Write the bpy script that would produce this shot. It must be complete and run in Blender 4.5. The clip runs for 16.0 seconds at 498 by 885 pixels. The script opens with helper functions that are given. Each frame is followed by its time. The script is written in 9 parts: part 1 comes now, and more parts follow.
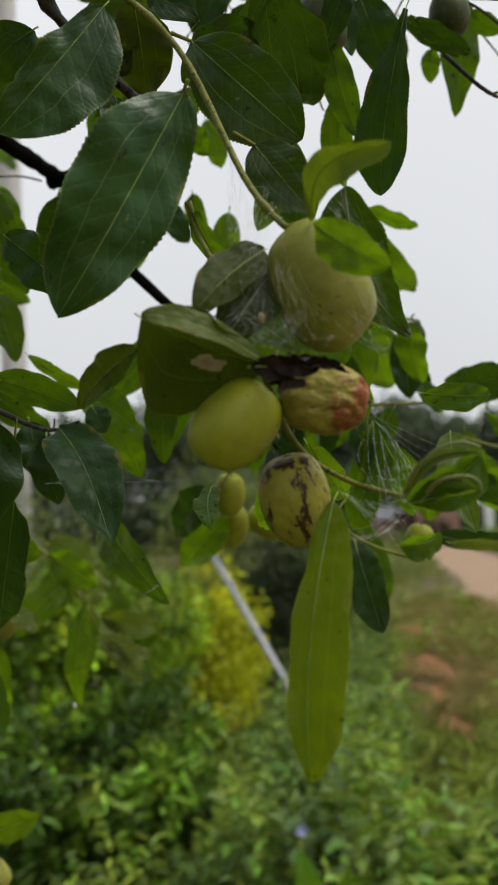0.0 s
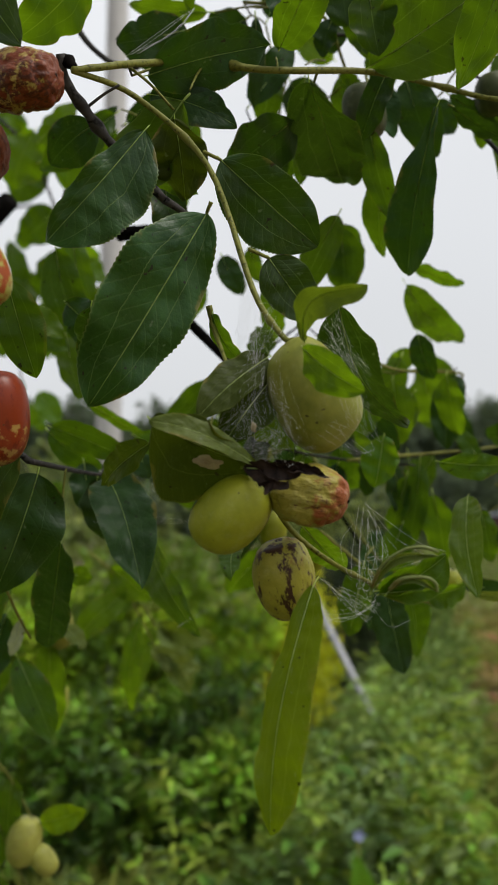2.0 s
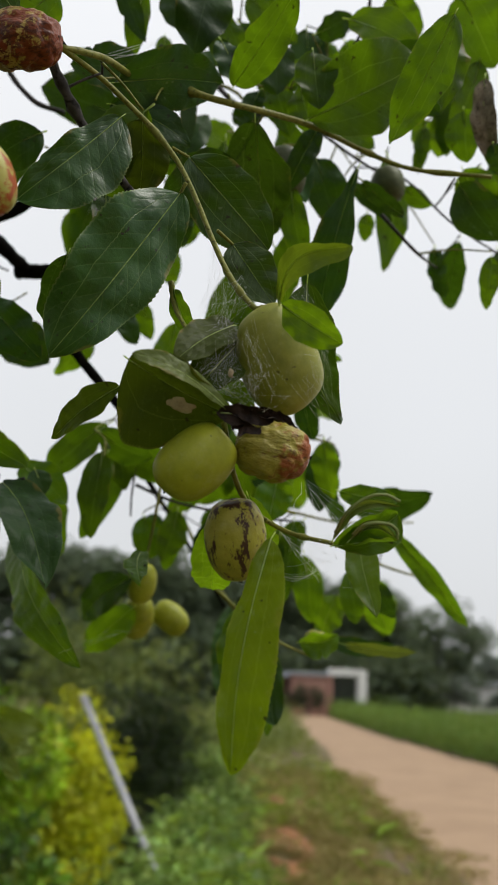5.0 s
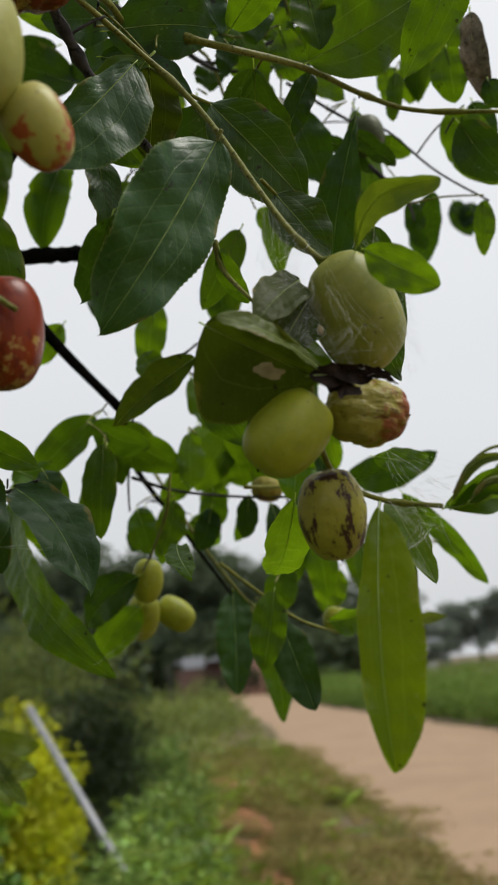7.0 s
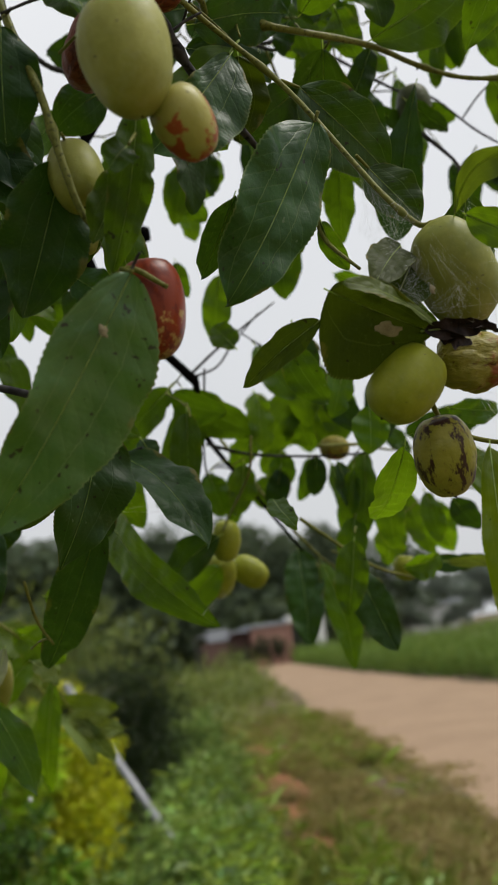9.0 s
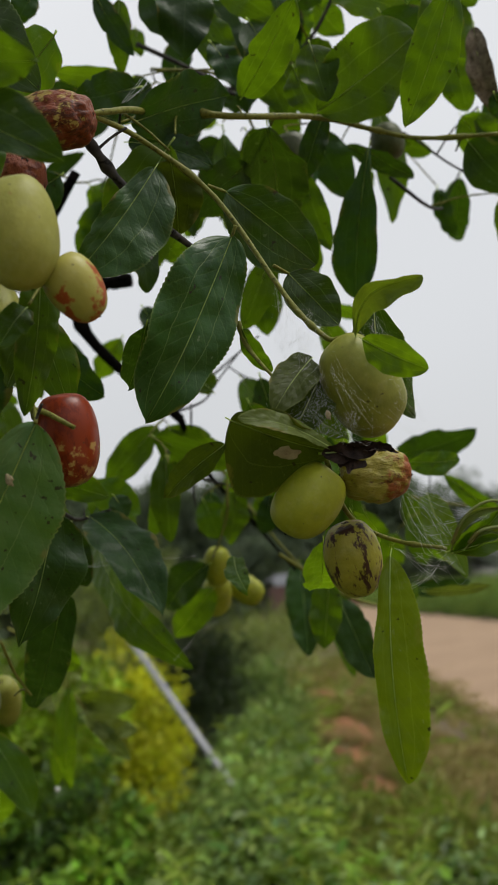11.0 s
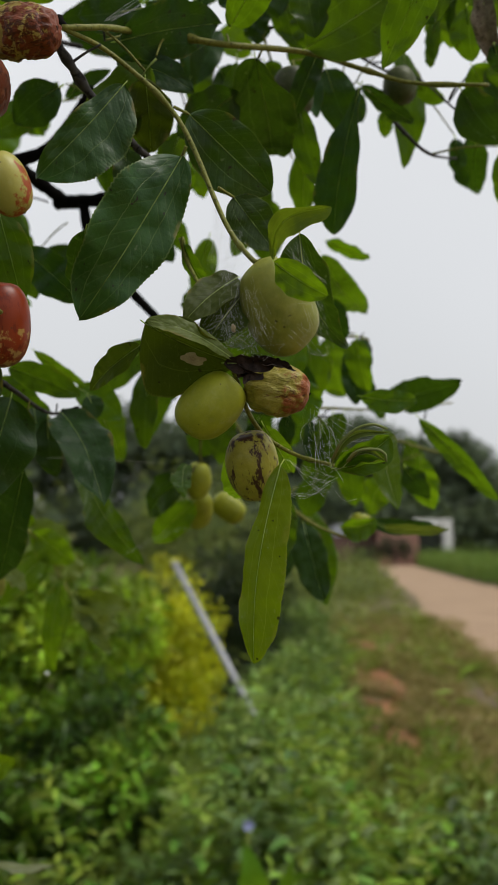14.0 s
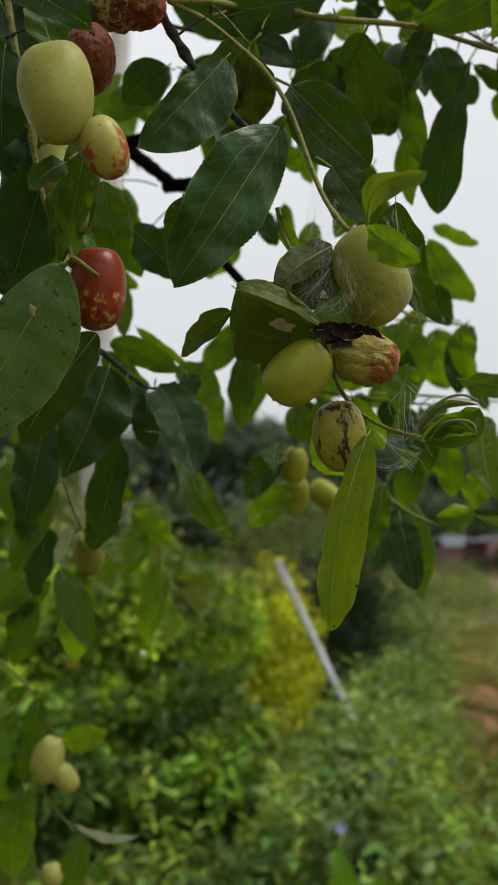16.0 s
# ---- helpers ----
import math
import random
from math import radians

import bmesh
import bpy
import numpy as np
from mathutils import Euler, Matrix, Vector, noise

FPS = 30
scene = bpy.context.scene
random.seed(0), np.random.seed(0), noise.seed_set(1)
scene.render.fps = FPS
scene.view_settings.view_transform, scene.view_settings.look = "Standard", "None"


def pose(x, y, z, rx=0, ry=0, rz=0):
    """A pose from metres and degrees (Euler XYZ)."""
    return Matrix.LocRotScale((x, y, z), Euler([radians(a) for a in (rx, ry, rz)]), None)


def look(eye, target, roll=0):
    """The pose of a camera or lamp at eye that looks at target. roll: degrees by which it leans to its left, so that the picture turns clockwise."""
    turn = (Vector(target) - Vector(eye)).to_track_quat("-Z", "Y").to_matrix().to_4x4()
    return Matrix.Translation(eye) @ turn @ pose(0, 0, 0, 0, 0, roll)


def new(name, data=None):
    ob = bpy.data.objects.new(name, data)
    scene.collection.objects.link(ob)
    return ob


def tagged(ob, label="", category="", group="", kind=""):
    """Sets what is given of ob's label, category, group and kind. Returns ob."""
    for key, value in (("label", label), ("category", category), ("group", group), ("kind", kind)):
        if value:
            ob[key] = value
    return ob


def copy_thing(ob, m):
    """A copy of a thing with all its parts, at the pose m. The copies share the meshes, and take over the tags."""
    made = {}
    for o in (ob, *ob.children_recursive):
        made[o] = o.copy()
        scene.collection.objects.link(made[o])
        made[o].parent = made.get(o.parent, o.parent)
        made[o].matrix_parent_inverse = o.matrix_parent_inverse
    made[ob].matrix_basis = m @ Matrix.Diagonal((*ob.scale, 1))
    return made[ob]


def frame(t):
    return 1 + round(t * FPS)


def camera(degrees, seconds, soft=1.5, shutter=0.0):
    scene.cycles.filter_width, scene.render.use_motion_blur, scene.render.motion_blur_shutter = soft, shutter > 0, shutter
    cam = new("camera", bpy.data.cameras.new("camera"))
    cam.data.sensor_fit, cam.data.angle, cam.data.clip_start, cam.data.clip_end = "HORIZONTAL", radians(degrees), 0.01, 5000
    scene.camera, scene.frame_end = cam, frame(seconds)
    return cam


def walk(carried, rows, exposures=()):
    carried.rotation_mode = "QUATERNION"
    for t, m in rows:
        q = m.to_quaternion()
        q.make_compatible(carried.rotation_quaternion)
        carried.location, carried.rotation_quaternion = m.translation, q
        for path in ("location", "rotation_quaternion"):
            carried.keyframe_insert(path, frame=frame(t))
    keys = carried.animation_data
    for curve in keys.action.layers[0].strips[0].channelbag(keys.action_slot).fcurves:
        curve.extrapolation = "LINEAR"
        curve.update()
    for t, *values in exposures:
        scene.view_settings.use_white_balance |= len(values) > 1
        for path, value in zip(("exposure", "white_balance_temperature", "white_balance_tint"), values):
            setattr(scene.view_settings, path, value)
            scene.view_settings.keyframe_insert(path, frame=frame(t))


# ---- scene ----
cam = camera(31.0, 16.0)
cam.data.dof.use_dof = True
cam.data.dof.focus_distance = 0.35
cam.data.dof.aperture_fstop = 19.0
METRES, EYE, TILT, LEAN, TURN = 0.68, 1.45, 5.8, 3.0, 0.0
ROWS = [
    (0.0, 0.0, 0.0, 0.0, 0.0, 0.0, 0.0),
    (0.5, 0.0183, -0.0085, 0.0329, 1.84, 0.27, -0.7),
    (1.0, 0.0147, -0.019, 0.0428, 3.04, 0.03, -1.1),
    (1.5, 0.0114, -0.0249, 0.0422, 4.42, -0.45, -2.34),
    (2.0, 0.0456, -0.0539, 0.0483, 5.75, -0.62, -2.82),
    (2.5, 0.0631, -0.0712, 0.0484, 6.12, -0.94, -3.16),
    (3.0, 0.0502, -0.128, -0.0124, 2.55, 0.3, -4.26),
    (3.5, 0.013, -0.1449, -0.0395, 0.57, 1.95, -5.64),
    (4.0, -0.0068, -0.1113, -0.0689, -1.45, 3.72, -6.86),
    (4.5, -0.0257, -0.0665, -0.0635, -4.26, 7.05, -7.2),
    (5.0, -0.0295, -0.0567, -0.0575, -7.48, 10.08, -6.37),
    (7.5, -0.1217, 0.0094, -0.0627, -12.03, 8.9, 2.15),
    (8.0, -0.1388, 0.0038, -0.0773, -11.5, 7.82, 3.26),
    (8.5, -0.1784, -0.0108, -0.0818, -11.11, 7.7, 3.76),
    (11.0, -0.0929, -0.085, 0.0044, -6.66, 4.41, 4.55),
    (11.5, -0.0859, -0.087, 0.025, -3.74, 2.5, 4.28),
    (12.0, -0.0806, -0.1006, 0.0446, -2.77, 1.37, 3.53),
    (12.5, -0.0559, -0.1262, 0.0437, -2.58, 0.79, 1.94),
    (13.0, -0.0328, -0.139, 0.0307, -3.86, 0.65, 1.31),
    (13.5, -0.0276, -0.1316, 0.0001, -4.2, 0.77, -0.76),
    (14.0, -0.0028, -0.1357, -0.0207, -2.26, 0.89, -2.56),
    (14.5, 0.0216, -0.1405, -0.048, -1.07, 0.69, -3.42),
    (15.0, 0.0406, -0.1544, -0.0491, 0.08, 0.69, -4.04),
    (15.5, 0.0164, -0.1503, -0.0437, 2.18, 0.68, -4.54),
    (16.0, 0.0125, -0.1345, -0.0407, 4.74, 0.65, -4.77),
]
walk(cam, [(t, pose(0, 0, EYE, TILT, LEAN, TURN) @ pose(METRES * x, METRES * y, METRES * z, 90 + pitch, roll, yaw)) for t, x, y, z, yaw, pitch, roll in ROWS],
     [(0.0, 0.04), (2.0, 0.08), (3.5, 0.12), (5.0, 0.12), (8.0, 0.02), (12.0, -0.05), (14.0, -0.01), (16.0, 0.05)])

# ---- world and light: bright, even overcast ----
world = bpy.data.worlds.new("sky")
scene.world = world
world.use_nodes = True
wt = world.node_tree
wt.nodes.clear()
sky = wt.nodes.new("ShaderNodeTexSky")
sky.sky_type = "NISHITA"
sky.sun_disc = False
sky.sun_elevation = radians(60)
sky.sun_rotation = radians(108)
sky.dust_density = 6.0
sky.air_density = 1.5
# cloud cover: brighter overhead than at the horizon, as under any overcast sky
geo = wt.nodes.new("ShaderNodeTexCoord")
sep = wt.nodes.new("ShaderNodeSeparateXYZ")
wt.links.new(geo.outputs["Generated"], sep.inputs[0])
cover = wt.nodes.new("ShaderNodeValToRGB")
cover.color_ramp.elements[0].position, cover.color_ramp.elements[0].color = 0.0, (0.98, 1.005, 1.04, 1)
cover.color_ramp.elements[1].position, cover.color_ramp.elements[1].color = 1.0, (1.42, 1.43, 1.45, 1)
wt.links.new(sep.outputs[2], cover.inputs["Fac"])
drift = wt.nodes.new("ShaderNodeTexNoise")
drift.inputs["Scale"].default_value = 2.2
wt.links.new(geo.outputs["Generated"], drift.inputs["Vector"])
soft_cloud = wt.nodes.new("ShaderNodeMath")
soft_cloud.operation = "MULTIPLY_ADD"
soft_cloud.inputs[1].default_value, soft_cloud.inputs[2].default_value = 1.6, 7.6
wt.links.new(drift.outputs["Fac"], soft_cloud.inputs[0])
deck = wt.nodes.new("ShaderNodeVectorMath")
deck.operation = "SCALE"
wt.links.new(cover.outputs["Color"], deck.inputs[0])
wt.links.new(soft_cloud.outputs[0], deck.inputs["Scale"])
cloud = wt.nodes.new("ShaderNodeMix")
cloud.data_type = "RGBA"
cloud.inputs["Factor"].default_value = 0.88
wt.links.new(sky.outputs["Color"], cloud.inputs["A"])
wt.links.new(deck.outputs[0], cloud.inputs["B"])
bg = wt.nodes.new("ShaderNodeBackground")
bg.inputs["Strength"].default_value = 0.085
wt.links.new(cloud.outputs["Result"], bg.inputs["Color"])
wo = wt.nodes.new("ShaderNodeOutputWorld")
wt.links.new(bg.outputs["Background"], wo.inputs["Surface"])

sun_data = bpy.data.lights.new("sun", "SUN")
sun_data.energy = 2.6
sun_data.angle = radians(28)
sun_data.color = (1.0, 0.97, 0.90)
sun = new("sun", sun_data)
sun.matrix_world = look((0, 0, 30), Vector((0, 0, 30)) - Vector((math.sin(radians(108)) * math.cos(radians(60)), math.cos(radians(108)) * math.cos(radians(60)), math.sin(radians(60)))))


# ---- materials ----
class Mat:
    """A small wrapper to write node materials briefly."""

    def __init__(self, name):
        self.m = bpy.data.materials.new(name)
        self.m.use_nodes = True
        self.t = self.m.node_tree
        self.b = self.t.nodes["Principled BSDF"]
        self.out = self.t.nodes["Material Output"]

    def n(self, kind, **values):
        node = self.t.nodes.new("ShaderNode" + kind)
        for key, value in values.items():
            setattr(node, key, value)
        return node

    def put(self, value, socket):
        if isinstance(value, bpy.types.NodeSocket):
            self.t.links.new(value, socket)
        else:
            socket.default_value = value

    def math(self, op, a, b=0.0, c=0.0):
        node = self.n("Math", operation=op)
        for value, socket in zip((a, b, c), node.inputs):
            self.put(value, socket)
        return node.outputs[0]

    def noise(self, scale, detail=3.0, rough=0.55, vector=None, w=None):
        node = self.n("TexNoise")
        if w is not None:
            node.noise_dimensions = "4D"
            self.put(w, node.inputs["W"])
        node.inputs["Scale"].default_value = scale
        node.inputs["Detail"].default_value = detail
        node.inputs["Roughness"].default_value = rough
        self.put(self.coords() if vector is None else vector, node.inputs["Vector"])
        return node.outputs["Fac"]

    def coords(self, which="Object"):
        return self.n("TexCoord").outputs[which]

    def random(self):
        return self.n("ObjectInfo").outputs["Random"]

    def island(self):
        return self.n("NewGeometry").outputs["Random Per Island"]

    def ramp(self, fac, *stops):
        node = self.n("ValToRGB")
        el = node.color_ramp.elements
        while len(el) < len(stops):
            el.new(0.5)
        for e, (p, c) in zip(el, stops):
            e.position = p
            e.color = (*c, 1) if len(c) == 3 else c
        self.put(fac, node.inputs["Fac"])
        return node.outputs["Color"]

    def step(self, fac, lo, hi):
        node = self.n("MapRange", clamp=True, interpolation_type="SMOOTHSTEP")
        self.put(fac, node.inputs["Value"])
        self.put(lo, node.inputs["From Min"])
        self.put(hi, node.inputs["From Max"])
        return node.outputs["Result"]

    def mix(self, fac, a, b, mode="MIX"):
        node = self.n("Mix", data_type="RGBA", blend_type=mode)
        self.put(fac, node.inputs["Factor"])
        self.put(a if isinstance(a, bpy.types.NodeSocket) else (*a, 1), node.inputs["A"])
        self.put(b if isinstance(b, bpy.types.NodeSocket) else (*b, 1), node.inputs["B"])
        return node.outputs["Result"]

    def vary(self, color, fac, hue=0.03, value=0.35):
        """Shifts hue and value by a random number between 0 and 1."""
        node = self.n("HueSaturation")
        self.put(color, node.inputs["Color"])
        self.put(self.math("MULTIPLY_ADD", fac, hue, 0.5 - hue / 2), node.inputs["Hue"])
        self.put(self.math("MULTIPLY_ADD", self.math("FRACT", self.math("MULTIPLY", fac, 7.31)), value, 1 - value / 2), node.inputs["Value"])
        return node.outputs["Color"]

    def bump(self, height, strength=0.3, distance=0.001):
        node = self.n("Bump")
        node.inputs["Strength"].default_value = strength
        node.inputs["Distance"].default_value = distance
        self.put(height, node.inputs["Height"])
        self.t.links.new(node.outputs["Normal"], self.b.inputs["Normal"])
        return node.outputs["Normal"]

    def set(self, color=None, rough=None, metal=None, spec=None):
        for value, key in ((color, "Base Color"), (rough, "Roughness"), (metal, "Metallic"), (spec, "Specular IOR Level")):
            if value is not None:
                if isinstance(value, tuple) and len(value) == 3:
                    value = (*value, 1)
                self.put(value, self.b.inputs[key])
        return self

    def translucent(self, color, amount):
        """Lets some light through, as a leaf does."""
        tr = self.n("BsdfTranslucent")
        self.put(color, tr.inputs["Color"])
        mx = self.n("MixShader")
        self.put(amount, mx.inputs[0])
        self.t.links.new(self.b.outputs[0], mx.inputs[1])
        self.t.links.new(tr.outputs[0], mx.inputs[2])
        self.t.links.new(mx.outputs[0], self.out.inputs["Surface"])
        return self


def leaf_material(name, dark, light, glow, gloss=0.34, amount=0.3, spots=0.60, shine=0.27, vein_pale=(0.15, 0.20, 0.055), vein_show=0.6):
    """A jujube leaf: three long veins from the base, quilted fields between side veins, specks and blotches."""
    m = Mat(name)
    uv = m.n("UVMap")
    sep = m.n("SeparateXYZ")
    m.put(uv.outputs["UV"], sep.inputs[0])
    u = m.math("ABSOLUTE", m.math("SUBTRACT", m.math("MULTIPLY", sep.outputs[0], 2.0), 1.0))
    v = sep.outputs[1]
    rnd = m.random()
    w30 = m.math("MULTIPLY", rnd, 30.0)
    warp = m.math("MULTIPLY", m.math("SUBTRACT", m.noise(130, 3, w=w30), 0.5), 0.11)
    uw = m.math("ADD", u, warp)
    mid = m.math("SUBTRACT", 1.0, m.step(u, 0.006, 0.026))
    side = m.math("SUBTRACT", 1.0, m.step(m.math("ABSOLUTE", m.math("SUBTRACT", uw, 0.46)), 0.001, 0.016))
    pin = m.math("PINGPONG", m.math("SUBTRACT", m.math("MULTIPLY", m.math("ADD", v, m.math("MULTIPLY", warp, 0.4)), 11.0), m.math("MULTIPLY", uw, 2.8)), 0.5)
    fine = m.math("MULTIPLY", m.math("SUBTRACT", 1.0, m.step(pin, 0.0, 0.08)), m.math("MULTIPLY", m.noise(90, 2, w=w30), 0.34))
    field = m.step(pin, 0.0, 0.34)
    net = m.n("TexVoronoi", feature="DISTANCE_TO_EDGE")
    net.inputs["Scale"].default_value = 620
    m.put(m.coords(), net.inputs["Vector"])
    mesh_vein = m.math("SUBTRACT", 1.0, m.step(net.outputs["Distance"], 0.0, 0.10))
    vein = m.math("MAXIMUM", m.math("MAXIMUM", mid, m.math("MULTIPLY", side, 0.68)), fine)
    blotch = m.noise(45, 4, 0.6, w=w30)
    base = m.ramp(blotch, (0.30, dark), (0.72, light))
    base = m.vary(base, rnd, 0.045, 0.5)
    base = m.mix(m.math("MULTIPLY", mesh_vein, 0.05), base, vein_pale)
    base = m.mix(m.math("MULTIPLY", vein, vein_show), base, vein_pale)
    base = m.mix(m.math("MULTIPLY", m.step(u, 0.95, 0.99), 0.6), base, vein_pale)
    speck = m.step(m.noise(330, 2, 0.5, w=w30), spots + 0.08, spots + 0.11)
    base = m.mix(m.math("MULTIPLY", speck, 0.9), base, (0.022, 0.016, 0.008))
    tatter = m.step(m.math("MULTIPLY", u, m.noise(90, 3, w=m.math("MULTIPLY", rnd, 9.0))), 0.50, 0.60)
    base = m.mix(m.math("MULTIPLY", tatter, 0.6), base, (0.20, 0.15, 0.035))
    pale = m.step(m.noise(260, 2, w=m.math("MULTIPLY", rnd, 17.0)), 0.70, 0.74)
    base = m.mix(m.math("MULTIPLY", pale, 0.4), base, (0.24, 0.28, 0.17))
    dust = m.math("MULTIPLY", m.step(m.noise(620, 3, 0.6, w=w30), 0.56, 0.66), m.step(m.noise(40, 3, w=m.math("ADD", w30, 6.0)), 0.40, 0.62))
    base = m.mix(m.math("MULTIPLY", dust, 0.22), base, (0.16, 0.20, 0.08))
    film = m.step(m.noise(85, 4, 0.65, w=m.math("ADD", w30, 3.0)), 0.35, 0.70)
    m.set(base, m.math("ADD", gloss, m.math("MULTIPLY", film, 0.22)), spec=shine)
    h = m.math("ADD", m.math("MULTIPLY", m.noise(62, 2, 0.5, w=w30), 2.2), m.math("MULTIPLY", vein, -0.35))
    h = m.math("ADD", h, m.math("MULTIPLY", field, 0.10))
    h = m.math("ADD", h, m.math("ADD", m.math("MULTIPLY", m.noise(190, 3, w=w30), 0.9), m.math("MULTIPLY", mesh_vein, -0.03)))
    m.bump(h, 0.42, 0.0012)
    thin = m.mix(m.math("MULTIPLY", vein, 0.5), m.mix(blotch, tuple(c * 0.7 for c in glow), tuple(c * 1.3 for c in glow)), tuple(c * 1.6 + 0.02 for c in glow))
    m.translucent(m.mix(m.math("MULTIPLY", speck, 0.8), thin, (0.01, 0.008, 0.002)), amount)
    return m.m


LEAF = leaf_material("leaf_green", (0.0125, 0.038, 0.0030), (0.038, 0.084, 0.0065), (0.140, 0.260, 0.003), 0.32, 0.42, shine=0.20, vein_pale=(0.17, 0.23, 0.055), vein_show=0.75)
LEAF_FACE = leaf_material("leaf_upper_face", (0.0095, 0.034, 0.0040), (0.030, 0.076, 0.0090), (0.070, 0.140, 0.003), 0.30, 0.20, 0.60, 0.32, (0.17, 0.235, 0.075), 0.85)
# Skylight on the big side leaf is put into this raised base colour.
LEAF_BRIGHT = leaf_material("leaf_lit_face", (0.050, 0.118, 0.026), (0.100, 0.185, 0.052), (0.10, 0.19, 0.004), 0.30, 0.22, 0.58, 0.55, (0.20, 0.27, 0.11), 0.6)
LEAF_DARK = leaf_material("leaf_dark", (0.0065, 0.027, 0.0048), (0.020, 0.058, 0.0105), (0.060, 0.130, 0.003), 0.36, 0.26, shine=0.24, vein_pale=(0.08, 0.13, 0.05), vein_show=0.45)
LEAF_LIGHT = leaf_material("leaf_light", (0.020, 0.064, 0.003), (0.052, 0.118, 0.007), (0.20, 0.35, 0.004), 0.34, 0.45, 0.66, 0.22, (0.22, 0.28, 0.05))
LEAF_GLOW = leaf_material("leaf_yellow_green", (0.034, 0.080, 0.002), (0.076, 0.138, 0.004), (0.28, 0.42, 0.004), 0.38, 0.47, 0.61, 0.13, (0.26, 0.31, 0.045))
LEAF_OLIVE = leaf_material("leaf_olive", (0.021, 0.040, 0.0025), (0.040, 0.066, 0.005), (0.090, 0.130, 0.003), 0.40, 0.26, 0.62, 0.12, (0.13, 0.16, 0.035), 0.5)
LEAF_SOFT = leaf_material("leaf_soft_green", (0.048, 0.082, 0.012), (0.090, 0.130, 0.024), (0.22, 0.31, 0.01), 0.45, 0.30, 0.66, 0.2, (0.20, 0.25, 0.06), 0.4)
LEAF_WHITE = leaf_material("leaf_whitish", (0.28, 0.31, 0.20), (0.44, 0.47, 0.34), (0.40, 0.46, 0.20), 0.5, 0.3, 0.68, 0.2, (0.5, 0.52, 0.36), 0.4)
PADDLE_LEAF = leaf_material("broad_leaf_green", (0.050, 0.125, 0.010), (0.085, 0.180, 0.018), (0.20, 0.36, 0.01), 0.45, 0.3, 0.7, 0.2, (0.18, 0.27, 0.05), 0.4)
LEAF_PALE = leaf_material("leaf_pale", (0.075, 0.118, 0.028), (0.135, 0.180, 0.050), (0.24, 0.31, 0.02), 0.50, 0.24, 0.66, 0.2, (0.24, 0.28, 0.10), 0.4)
VEIN = Mat("leaf_vein").set((0.26, 0.35, 0.12), 0.5).translucent((0.80, 0.92, 0.25, 1), 0.5).m


def bark_material(name, a, b, scale=160, rough=0.75, shine=0.15):
    m = Mat(name)
    f = m.noise(scale, 4, 0.65)
    m.set(m.mix(m.step(m.noise(scale * 3, 3), 0.52, 0.7), m.ramp(f, (0.3, a), (0.7, b)), tuple(c * 0.4 for c in a)), rough, spec=shine)
    m.bump(f, 0.6, 0.001)
    return m.m


TWIG = bark_material("twig_green", (0.115, 0.128, 0.020), (0.205, 0.205, 0.046), 240, 0.5)
BARK = bark_material("bark_grey", (0.022, 0.021, 0.020), (0.075, 0.070, 0.066), 120)
BARK_DARK = bark_material("bark_dark", (0.003, 0.003, 0.003), (0.010, 0.009, 0.008), 90, 0.9, 0.03)
DEAD = bark_material("dead_leaf", (0.010, 0.007, 0.006), (0.036, 0.021, 0.014), 200, 0.6)
WITHERED = bark_material("withered_leaf", (0.13, 0.10, 0.07), (0.30, 0.25, 0.18), 200, 0.7)


